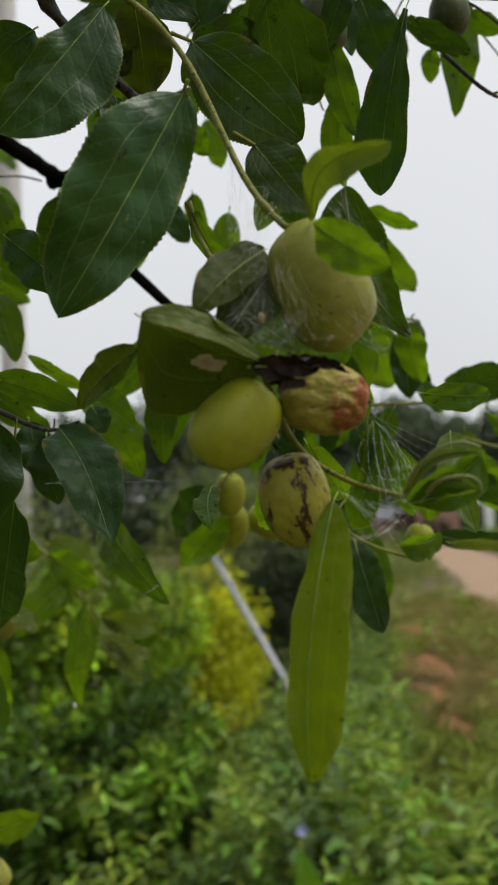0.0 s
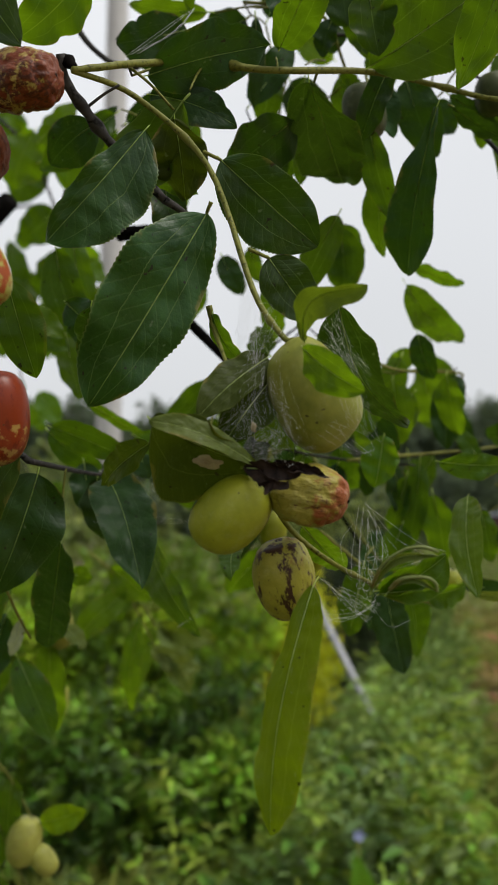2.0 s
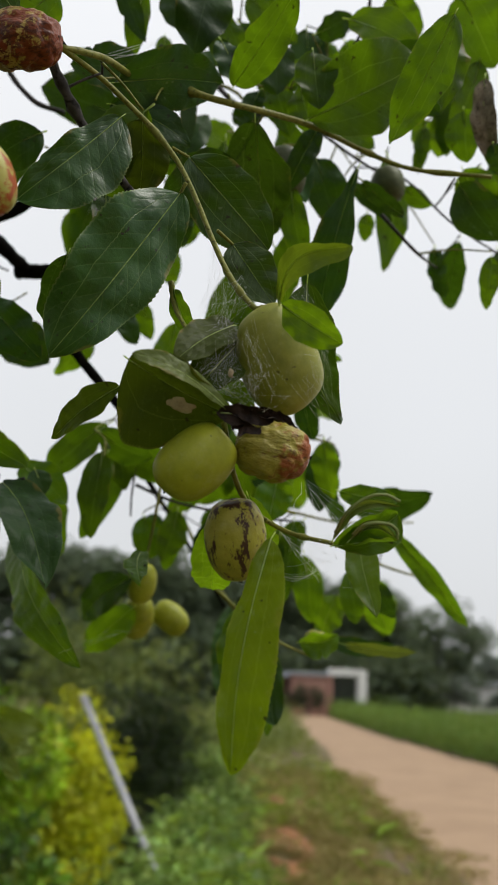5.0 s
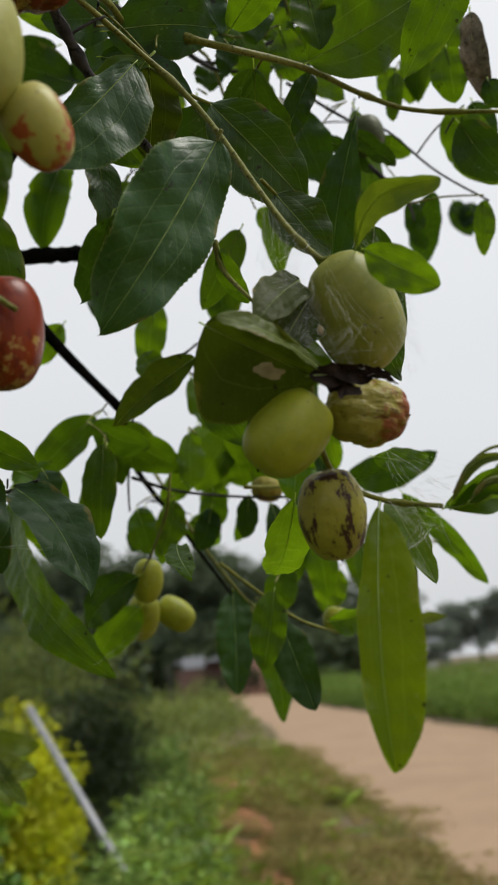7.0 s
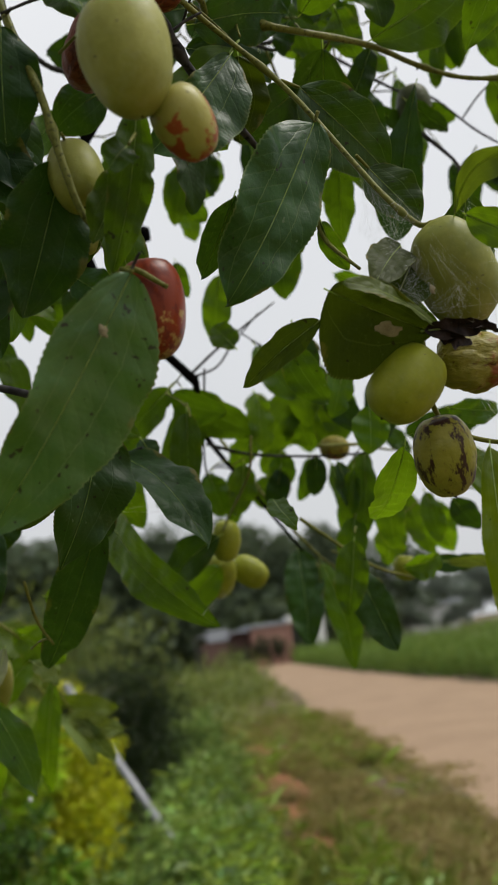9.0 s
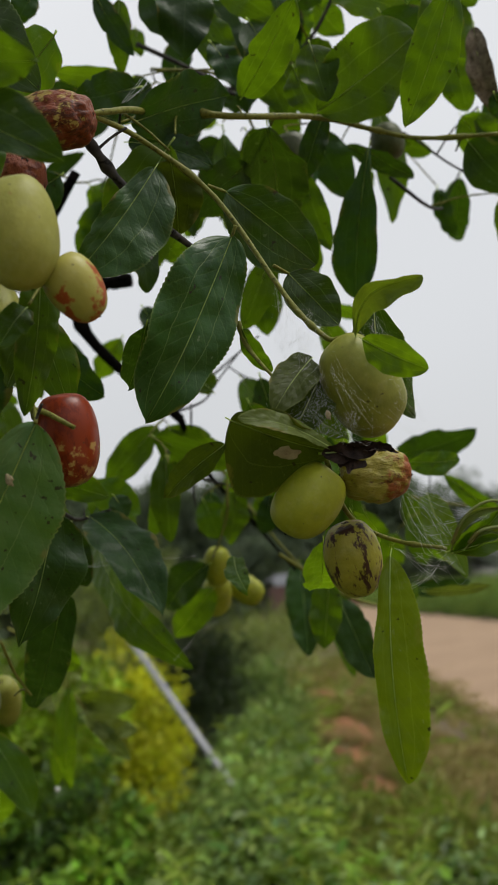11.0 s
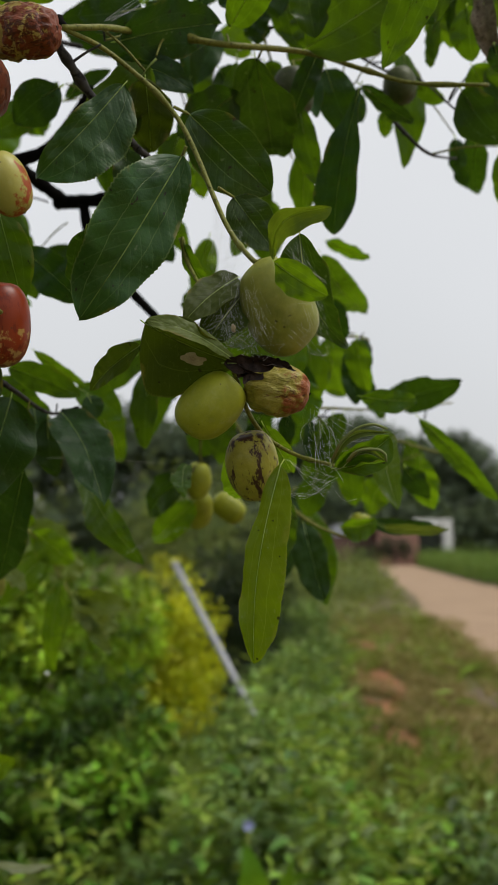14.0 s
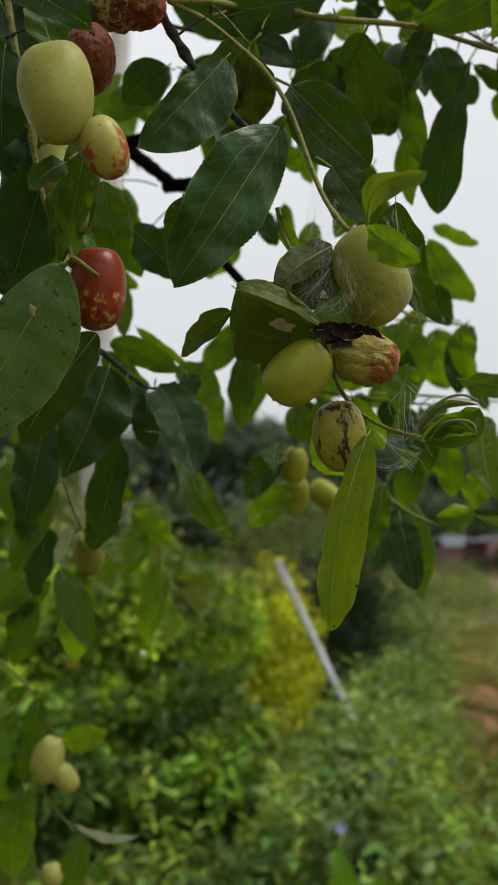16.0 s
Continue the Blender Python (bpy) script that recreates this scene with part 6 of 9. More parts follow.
leaf(can, (0.0120, 0.6464, 1.5354), (0.0054, 0.6576, 1.4937), 0.0174, 16, 0.15, 0.13, LEAF, fine=False, rib=False)
leaf(can, (-0.0023, 0.6697, 1.5396), (-0.0125, 0.6795, 1.5075), 0.0222, -14, 0.15, 0.13, LEAF_DARK, fine=False, rib=False)
leaf(can, (0.0351, 0.6838, 1.5326), (0.0549, 0.6844, 1.5107), 0.0264, 16, 0.15, 0.13, LEAF, fine=False, rib=False)
leaf(can, (0.0784, 0.6713, 1.5441), (0.0671, 0.6815, 1.5112), 0.0150, -6, 0.15, 0.13, LEAF, fine=False, rib=False)
leaf(can, (0.0885, 0.6503, 1.5339), (0.1038, 0.6595, 1.4797), 0.0162, -19, 0.15, 0.13, LEAF, fine=False, rib=False)
leaf(can, (0.0218, 0.5646, 1.6055), (0.0445, 0.5688, 1.5657), 0.0249, -15, 0.15, 0.13, LEAF, fine=False, rib=False)
leaf(can, (0.3044, 0.6649, 1.8009), (0.2952, 0.6719, 1.7800), 0.0211, 15, 0.15, 0.13, LEAF_DARK, fine=False, rib=False)
leaf(can, (0.0752, 0.6588, 1.6005), (0.0938, 0.6511, 1.6152), 0.0176, -1, 0.15, 0.13, LEAF_LIGHT, fine=False, rib=False)
leaf(can, (0.0552, 0.4671, 1.7654), (0.0662, 0.4720, 1.7336), 0.0208, 27, 0.15, 0.13, LEAF, fine=False, rib=False)
leaf(can, (0.0981, 0.4988, 1.8130), (0.1024, 0.5014, 1.7977), 0.0151, -29, 0.15, 0.13, LEAF_DARK, fine=False, rib=False)
leaf(can, (0.1296, 0.4917, 1.8125), (0.1354, 0.4948, 1.7933), 0.0264, 23, 0.15, 0.13, LEAF, fine=False, rib=False)
leaf(can, (0.1544, 0.4894, 1.7982), (0.1577, 0.4952, 1.7702), 0.0170, 7, 0.15, 0.13, LEAF_LIGHT, fine=False, rib=False)
leaf(can, (0.1682, 0.4664, 1.7928), (0.1619, 0.4756, 1.7598), 0.0219, 1, 0.15, 0.13, LEAF_LIGHT, fine=False, rib=False)
leaf(can, (0.1502, 0.3988, 1.7397), (0.1540, 0.4049, 1.7100), 0.0220, 14, 0.15, 0.13, LEAF, fine=False, rib=False)
leaf(can, (-0.1498, 0.4912, 1.7069), (-0.1022, 0.4911, 1.7397), 0.0156, 17, 0.15, 0.13, LEAF_DARK, fine=False, rib=False)
leaf(can, (-0.2104, 0.6577, 1.7966), (-0.1787, 0.6565, 1.8279), 0.0201, -22, 0.15, 0.13, LEAF_LIGHT, fine=False, rib=False)
leaf(can, (-0.2057, 0.7671, 1.7278), (-0.1825, 0.7715, 1.7062), 0.0226, -27, 0.15, 0.13, LEAF_LIGHT, fine=False, rib=False)
leaf(can, (-0.0422, 0.4985, 1.5439), (-0.0463, 0.5044, 1.4913), 0.0189, 15, 0.15, 0.13, LEAF, fine=False, rib=False)
leaf(can, (-0.0178, 0.4784, 1.7323), (0.0074, 0.4758, 1.7708), 0.0208, -9, 0.15, 0.13, LEAF_DARK, fine=False, rib=False)
leaf(can, (0.0316, 0.4767, 1.7793), (0.0302, 0.4786, 1.7623), 0.0189, 1, 0.15, 0.13, LEAF_DARK, fine=False, rib=False)
leaf(can, (-0.0757, 0.4485, 1.5178), (-0.0701, 0.4505, 1.5043), 0.0138, -14, 0.15, 0.13, LEAF_DARK, fine=False, rib=False)
leaf(can, (-0.0116, 0.5267, 1.7552), (-0.0206, 0.5227, 1.7833), 0.0123, -14, 0.15, 0.13, LEAF_DARK, fine=False, rib=False)
leaf(can, (-0.0091, 0.4139, 1.7488), (-0.0103, 0.4204, 1.7007), 0.0097, -1, 0.15, 0.13, LEAF_DARK, fine=False, rib=False)
leaf(can, (0.0326, 0.4143, 1.7473), (0.0266, 0.4171, 1.7264), 0.0138, 20, 0.15, 0.13, LEAF_DARK, fine=False, rib=False)
leaf(can, (0.0505, 0.4622, 1.7672), (0.0690, 0.4612, 1.7755), 0.0189, 17, 0.15, 0.13, LEAF_LIGHT, fine=False, rib=False)
leaf(can, (0.0600, 0.4139, 1.7520), (0.0456, 0.4120, 1.7650), 0.0208, 7, 0.15, 0.13, LEAF_LIGHT, fine=False, rib=False)
leaf(can, (0.1485, 0.4622, 1.7717), (0.1478, 0.4658, 1.7455), 0.0113, 21, 0.15, 0.13, LEAF, fine=False, rib=False)
leaf(can, (0.0980, 0.3642, 1.7481), (0.1249, 0.3693, 1.7119), 0.0346, 24, 0.15, 0.13, LEAF_DARK, fine=False, rib=False)
leaf(can, (0.0041, 0.3650, 1.7375), (0.0147, 0.3684, 1.7130), 0.0189, -23, 0.15, 0.13, LEAF_DARK, fine=False, rib=False)
leaf(can, (0.0563, 0.4903, 1.5616), (0.0464, 0.4944, 1.5312), 0.0226, -27, 0.15, 0.13, LEAF_LIGHT, fine=False, rib=False)
leaf(can, (0.0464, 0.5103, 1.5622), (0.0716, 0.5156, 1.5247), 0.0195, 7, 0.15, 0.13, LEAF_DARK, fine=False, rib=False)
leaf(can, (0.1335, 0.5968, 1.5241), (0.1147, 0.5932, 1.5494), 0.0132, 26, 0.15, 0.13, LEAF, fine=False, rib=False)
leaf(can, (0.0094, 0.3296, 1.6838), (0.0300, 0.2836, 1.7004), 0.0198, 10, 0.12, 0.1, LEAF)
leaf(can, (0.1526, 0.3732, 1.7422), (0.1608, 0.3849, 1.6964), 0.0145, 20, 0.3, 0.3, WITHERED, rib=False, name="dry_leaf", label="pale brown withered leaf")
leaf(main, (0.0570, 0.4378, 1.6703), (0.0586, 0.4612, 1.6298), 0.0185, 25, 0.1, 0.2, LEAF)
leaf(can, (0.0550, 0.6000, 1.5790), (0.0270, 0.6100, 1.5380), 0.03, 0, 0.15, 0.13, LEAF_LIGHT, fine=False, rib=False)
leaf(can, (0.0540, 0.6000, 1.5680), (0.0620, 0.6100, 1.5390), 0.026, 10, 0.15, 0.13, LEAF_LIGHT, fine=False, rib=False)
leaf(can, (0.0860, 0.5800, 1.5700), (0.0650, 0.5900, 1.5340), 0.028, 0, 0.15, 0.13, LEAF_LIGHT, fine=False, rib=False)
leaf(can, (0.0270, 0.6200, 1.5550), (0.0050, 0.6300, 1.5340), 0.018, 0, 0.15, 0.13, LEAF_LIGHT, fine=False, rib=False)
leaf(can, (0.0370, 0.6000, 1.5350), (0.0420, 0.6100, 1.5120), 0.02, 10, 0.15, 0.13, LEAF, fine=False, rib=False)
leaf(can, (0.0570, 0.5800, 1.5260), (0.0540, 0.5900, 1.5000), 0.016, 25, 0.15, 0.13, LEAF_DARK, fine=False, rib=False)
leaf(can, (0.0720, 0.5800, 1.5210), (0.0870, 0.5900, 1.4790), 0.018, -20, 0.15, 0.13, LEAF_DARK, fine=False, rib=False)
leaf(can, (0.0350, 0.6000, 1.5230), (0.0260, 0.6100, 1.4960), 0.018, 0, 0.15, 0.13, LEAF_DARK, fine=False, rib=False)
leaf(can, (0.0040, 0.4200, 1.5550), (0.0240, 0.4300, 1.5230), 0.02, 15, 0.15, 0.13, LEAF, fine=False, rib=False)
leaf(can, (0.0170, 0.4500, 1.5760), (0.0220, 0.4600, 1.5370), 0.02, 25, 0.15, 0.13, LEAF_DARK, fine=False, rib=False)
leaf(can, (0.1020, 0.6000, 1.5290), (0.0820, 0.6100, 1.4930), 0.02, 0, 0.15, 0.13, LEAF, fine=False, rib=False)
leaf(can, (-0.0070, 0.5000, 1.5830), (-0.0170, 0.5100, 1.6020), 0.018, 0, 0.15, 0.13, LEAF, fine=False, rib=False)
leaf(can, (0.0990, 0.5800, 1.5010), (0.1070, 0.5900, 1.4550), 0.022, 10, 0.15, 0.13, LEAF_LIGHT, fine=False, rib=False)
leaf(can, (0.0780, 0.5800, 1.4800), (0.0700, 0.5900, 1.4480), 0.022, 0, 0.15, 0.13, LEAF_LIGHT, fine=False, rib=False)
fruit(can, (0.0670, 0.5600, 1.5340), (0.0630, 0.5600, 1.5190), 0.0215, TAN_SKIN, "small tan jujube far back in the leaves", seed=71, fine=False)
twig(can, ((-0.0211, 0.4659, 1.7899), (0.0232, 0.4631, 1.7796), (0.0384, 0.4693, 1.7503), (0.0461, 0.4760, 1.7225)), 0.0012, 0.0008, TWIG)
twig(can, ((0.0084, 0.4637, 1.7842), (0.0312, 0.4644, 1.7711), (0.0733, 0.4546, 1.7872), (0.0995, 0.4420, 1.8201), (0.1041, 0.4326, 1.8521)), 0.0016, 0.001, BARK)
twig(can, ((-0.0285, 0.4583, 1.8032), (0.0063, 0.4589, 1.7818), (0.0339, 0.4596, 1.7630), (0.0782, 0.4568, 1.7680)), 0.0016, 0.0009, BARK)
twig(can, ((-0.0841, 0.4670, 1.7519), (-0.1054, 0.4673, 1.7592), (-0.1250, 0.4652, 1.7865), (-0.1276, 0.4592, 1.8413)), 0.0016, 0.0018, BARK)
twig(can, ((0.0757, 0.4621, 1.7591), (0.1138, 0.4635, 1.7362), (0.1360, 0.4623, 1.7301), (0.1671, 0.4653, 1.7051), (0.2014, 0.4663, 1.6855)), 0.001, 0.0006, BARK)
twig(can, ((-0.0210, 0.5688, 1.5397), (0.0068, 0.5649, 1.5290), (0.0492, 0.5569, 1.5216), (0.0849, 0.5495, 1.5187)), 0.0012, 0.0007, BARK)
twig(can, ((-0.0177, 0.5564, 1.5892), (-0.0228, 0.5691, 1.5400), (-0.0228, 0.5741, 1.5186)), 0.0008, 0.0006, BARK)


# a broad-leaved plant under the branch
paddle = thing("broad_leaf_plant", (0.1270, 2.4200, 0.3290), "broad-leaved bright green plant among the weeds", "plant")
leaf(paddle, (0.1100, 2.4200, 0.4630), (0.0820, 2.2200, 0.6880), 0.084, 10, 0.3, 0.2, PADDLE_LEAF, fine=False, rib=False)
leaf(paddle, (0.1420, 2.4200, 0.3920), (0.1640, 2.2200, 0.5780), 0.1, -15, 0.3, 0.2, PADDLE_LEAF, fine=False, rib=False)
leaf(paddle, (0.1190, 2.4200, 0.4060), (0.0050, 2.2200, 0.5180), 0.072, 10, 0.3, 0.2, PADDLE_LEAF, fine=False, rib=False)
leaf(paddle, (0.1410, 2.4200, 0.4070), (0.2540, 2.2200, 0.5280), 0.068, 0, 0.3, 0.2, PADDLE_LEAF, fine=False, rib=False)
leaf(paddle, (0.1260, 2.4200, 0.4350), (0.1970, 2.2200, 0.6450), 0.048, 30, 0.3, 0.2, PADDLE_LEAF, fine=False, rib=False)
twig(paddle, ((0.1270, 2.4200, 0.2640), (0.1180, 2.4200, 0.4490)), 0.004, 0.003, TWIG, name="stem")

# ---- the leafy branch further back ----
back = thing("jujube_branch", (-0.42, 1.2, 1.72), "pale green jujube branch deeper in the crown", "branch", "branches of the jujube tree")


def build_back():
    rng = random.Random(15)
    for k in range(44):
        low = k % 3 == 0
        away = rng.uniform(0.95, 1.5)
        aside, rise = radians(rng.uniform(14.5, 23)), radians(rng.uniform(0, 8) if low else rng.uniform(8, 27))
        base = Vector((-math.sin(aside) * away, math.cos(aside) * away - 0.05, 1.43 + math.tan(rise) * away))
        tip = base + Vector((rng.uniform(-0.030, 0.030), rng.uniform(-0.020, 0.020), rng.uniform(-0.050, -0.022)))
        leaf(back, base, tip, rng.uniform(0.020, 0.030), rng.uniform(-40, 40), 0.15, 0.13, rng.choice((LEAF, LEAF_LIGHT, LEAF_LIGHT)), fine=False, rib=False)
    for a, b in (((-0.52, 1.32, 1.95), (-0.38, 1.12, 1.62)), ((-0.60, 1.30, 1.80), (-0.36, 1.15, 1.50)), ((-0.50, 1.40, 2.02), (-0.30, 1.05, 1.84))):
        a, b = Vector(a), Vector(b)
        twig(back, (a, a.lerp(b, 0.5) + Vector((0.01, 0, 0.02)), b), 0.0024, 0.0010, BARK)


build_back()

# ---- spider silk ----
web = thing("spider_web", (0.0132, 0.3527, 1.5451), "torn grey spider web over the fruits and leaves", "spider web")
silk(web, ((-0.0001, 0.2742, 1.5706), (0.0054, 0.2707, 1.5559), (0.0133, 0.2639, 1.5431)), ((-0.0031, 0.2766, 1.5476), (0.0007, 0.2681, 1.5319), (0.0083, 0.2580, 1.5318)), 34, 1, 0.001, 2.0e-05, 0.0)
silk(web, ((0.0091, 0.2570, 1.5323), (0.0095, 0.2504, 1.5177), (0.0123, 0.2476, 1.5055)), ((-0.0124, 0.2567, 1.5164), (-0.0044, 0.2533, 1.5093), (0.0041, 0.2461, 1.5008)), 26, 2, 0.002, 1.4e-05, 0.0)
silk(web, ((-0.0010, 0.2613, 1.5299), (-0.0063, 0.2654, 1.5297)), ((-0.0125, 0.2606, 1.5174), (0.0092, 0.2588, 1.5338)), 26, 3, 0.002, 2e-05, 0.0)
silk(web, ((0.0093, 0.2452, 1.5099), (0.0183, 0.2403, 1.5082), (0.0278, 0.2458, 1.5027)), ((0.0027, 0.2458, 1.5040), (0.0118, 0.2464, 1.4972), (0.0212, 0.2464, 1.4967)), 18, 4, 0.002, 1.3e-05, 0.0)
silk(web, ((0.0090, 0.2551, 1.5309), (0.0020, 0.2559, 1.5230), (-0.0033, 0.2567, 1.5159)), ((0.0074, 0.2448, 1.5035), (0.0119, 0.2451, 1.5002), (0.0010, 0.2479, 1.5029)), 24, 41, 0.001, 1.2e-05, 0.0)
silk(web, ((0.0142, 0.2546, 1.5355), (0.0102, 0.2497, 1.5241)), ((0.0212, 0.2419, 1.5021), (0.0150, 0.2430, 1.5011), (0.0274, 0.2393, 1.5075)), 14, 42, 0.0005, 1e-05, 0.0)
silk(web, ((0.0338, 0.2589, 1.5516), (0.0292, 0.2543, 1.5380), (0.0405, 0.2548, 1.5325)), ((0.0450, 0.2556, 1.5241), (0.0371, 0.2530, 1.5104), (0.0512, 0.2706, 1.5051)), 22, 43, 0.001, 1.8e-05, 0.0)
silk(web, ((0.0373, 0.2833, 1.4794), (0.0487, 0.2980, 1.4823), (0.0414, 0.2976, 1.4865)), ((0.0465, 0.2623, 1.4583), (0.0367, 0.2621, 1.4605), (0.0529, 0.2598, 1.4628)), 11, 5, 0.004, 3e-05, 0.0)
silk(web, ((0.0529, 0.2598, 1.4628), (0.0685, 0.2609, 1.4703)), ((0.0434, 0.2974, 1.4882), (0.0432, 0.2623, 1.4585)), 9, 6, 0.006, 3e-05, 0.0)
silk(web, ((0.0302, 0.2716, 1.4460), (0.0270, 0.2713, 1.4495)), ((0.0464, 0.2624, 1.4567), (0.0468, 0.3018, 1.4448)), 8, 7, 0.003, 3e-05, 0.0)
silk(web, ((0.0106, 0.2657, 1.5555), (0.0157, 0.2619, 1.5428)), ((-0.0013, 0.2748, 1.5653), (-0.0050, 0.2721, 1.5425), (0.0040, 0.2613, 1.5296)), 16, 21, 0.001, 1.8e-05, 0.0)
silk(web, ((0.0245, 0.2572, 1.5393), (0.0324, 0.2608, 1.5524)), ((0.0437, 0.2548, 1.5323), (0.0450, 0.2554, 1.5257), (0.0356, 0.2491, 1.5193)), 12, 8, 0.001, 2.2e-05, 0.0)
silk(web, ((0.0265, 0.2453, 1.5074), (0.0370, 0.2494, 1.5160)), ((0.0470, 0.2655, 1.5060), (0.0448, 0.2760, 1.5012)), 5, 9, 0.003, 2.5e-05, 0.0)
silk(web, ((0.0270, 0.2641, 1.4611), (0.0365, 0.2624, 1.4572)), ((0.0480, 0.2587, 1.4540), (0.0438, 0.2716, 1.4453)), 10, 31, 0.002, 3e-05, 0.0)
silk(web, ((0.0412, 0.2603, 1.4585), (0.0457, 0.2584, 1.4566)), ((0.0357, 0.2739, 1.4732), (0.0595, 0.2817, 1.4443)), 8, 32, 0.002, 3e-05, 0.0)
silk(web, ((-0.0544, 0.4581, 1.4225)), ((-0.0316, 0.5270, 1.4367), (-0.0109, 0.5465, 1.4425)), 4, 10, 0.003, 2.5e-05, 0.0)
silk(web, ((-0.0292, 0.3380, 1.7093)), ((-0.0494, 0.2938, 1.6634), (-0.0446, 0.3124, 1.6751)), 5, 11, 0.001, 5e-05, 0.0)
silk(web, ((-0.0988, 0.4416, 1.4797)), ((-0.0640, 0.4653, 1.4791), (-0.0158, 0.5062, 1.4813)), 3, 12, 0.002, 5e-05, 0.0)
leaf(can, (-0.1013, 0.4581, 1.5048), (-0.0967, 0.4626, 1.4699), 0.0194, 22, 0.15, 0.13, LEAF_DARK, fine=False, rib=False)
leaf(can, (-0.2016, 0.4956, 1.4627), (-0.1813, 0.5032, 1.4110), 0.0264, 23, 0.15, 0.13, LEAF, fine=False, rib=False)
leaf(can, (-0.1342, 0.5228, 1.4479), (-0.1205, 0.5243, 1.4446), 0.0140, 19, 0.15, 0.13, LEAF_LIGHT, fine=False, rib=False)
leaf(can, (-0.1457, 0.5462, 1.4128), (-0.1311, 0.5492, 1.3974), 0.0121, -24, 0.15, 0.13, LEAF_PALE, fine=False, rib=False)
leaf(can, (-0.1988, 0.5673, 1.3696), (-0.2138, 0.5720, 1.3196), 0.0249, 17, 0.15, 0.13, LEAF, fine=False, rib=False)
leaf(can, (-0.2190, 0.5678, 1.3524), (-0.1868, 0.5668, 1.3825), 0.0208, 4, 0.15, 0.13, LEAF_LIGHT, fine=False, rib=False)
leaf(can, (-0.1784, 0.4999, 1.4411), (-0.1974, 0.4976, 1.4479), 0.0151, 30, 0.15, 0.13, LEAF, fine=False, rib=False)
leaf(can, (-0.2441, 0.6845, 1.2011), (-0.2308, 0.6816, 1.2349), 0.0191, 22, 0.15, 0.13, LEAF, fine=False, rib=False)
leaf(can, (-0.2594, 0.6795, 1.2337), (-0.2387, 0.6872, 1.1823), 0.0239, 20, 0.15, 0.13, LEAF_LIGHT, fine=False, rib=False)
leaf(can, (-0.1803, 0.7175, 1.1349), (-0.1652, 0.7203, 1.1209), 0.0167, 2, 0.15, 0.13, LEAF, fine=False, rib=False)
leaf(can, (-0.2593, 0.7088, 1.1562), (-0.2288, 0.7156, 1.1184), 0.0294, -27, 0.15, 0.13, LEAF, fine=False, rib=False)
leaf(can, (-0.1829, 0.4488, 1.5296), (-0.1610, 0.4537, 1.5024), 0.0211, 19, 0.15, 0.13, LEAF, fine=False, rib=False)
leaf(can, (-0.0920, 0.5121, 1.5344), (-0.0617, 0.5130, 1.5128), 0.0226, -7, 0.15, 0.13, LEAF_LIGHT, fine=False, rib=False)
leaf(can, (-0.0466, 0.5267, 1.5633), (-0.0127, 0.5266, 1.5485), 0.0214, 29, 0.15, 0.13, LEAF, fine=False, rib=False)
leaf(can, (-0.0401, 0.5083, 1.5447), (-0.0505, 0.5125, 1.5118), 0.0189, -7, 0.15, 0.13, LEAF, fine=False, rib=False)
leaf(can, (-0.1460, 0.4789, 1.4969), (-0.1589, 0.4826, 1.4700), 0.0211, 13, 0.15, 0.13, LEAF_DARK, fine=False, rib=False)
leaf(can, (-0.1113, 0.4650, 1.5142), (-0.1070, 0.4684, 1.4828), 0.0208, -25, 0.15, 0.13, LEAF_DARK, fine=False, rib=False)
leaf(can, (-0.0351, 0.5520, 1.5726), (-0.0283, 0.5579, 1.5329), 0.0214, 19, 0.15, 0.13, LEAF, fine=False, rib=False)
leaf(can, (-0.0247, 0.5096, 1.6906), (-0.0117, 0.5108, 1.6737), 0.0151, 19, 0.15, 0.13, LEAF, fine=False, rib=False)
leaf(can, (-0.0600, 0.5827, 1.6502), (-0.0844, 0.5911, 1.6208), 0.0208, -25, 0.15, 0.13, LEAF_LIGHT, fine=False, rib=False)
leaf(can, (-0.0686, 0.5267, 1.7438), (-0.0546, 0.5299, 1.7147), 0.0195, 30, 0.15, 0.13, LEAF_LIGHT, fine=False, rib=False)
leaf(can, (-0.1018, 0.5115, 1.7392), (-0.0694, 0.5040, 1.7570), 0.0113, -3, 0.15, 0.13, LEAF_DARK, fine=False, rib=False)
leaf(can, (-0.0034, 0.5196, 1.7344), (-0.0019, 0.5255, 1.6994), 0.0156, -11, 0.15, 0.13, LEAF_DARK, fine=False, rib=False)
leaf(can, (-0.0395, 0.3926, 1.7860), (-0.0429, 0.4000, 1.7459), 0.0141, 13, 0.15, 0.13, LEAF, fine=False, rib=False)
leaf(can, (-0.0259, 0.4850, 1.8331), (-0.0245, 0.4881, 1.8142), 0.0113, 1, 0.15, 0.13, LEAF, fine=False, rib=False)
leaf(can, (-0.0602, 0.4952, 1.8006), (-0.1029, 0.5025, 1.7918), 0.0189, -6, 0.15, 0.13, LEAF_DARK, fine=False, rib=False)
leaf(can, (-0.0856, 0.3971, 1.7958), (-0.0968, 0.4010, 1.7818), 0.0157, 22, 0.15, 0.13, LEAF_DARK, fine=False, rib=False)
leaf(can, (-0.0633, 0.5085, 1.7252), (-0.0711, 0.5229, 1.6758), 0.0214, -5, 0.15, 0.13, LEAF_LIGHT, fine=False, rib=False)
leaf(can, (0.0377, 0.5291, 1.6744), (0.0390, 0.5388, 1.6353), 0.0241, -17, 0.15, 0.13, LEAF, fine=False, rib=False)
leaf(can, (0.1355, 0.5023, 1.7718), (0.1386, 0.5212, 1.6946), 0.0249, -21, 0.15, 0.13, LEAF, fine=False, rib=False)
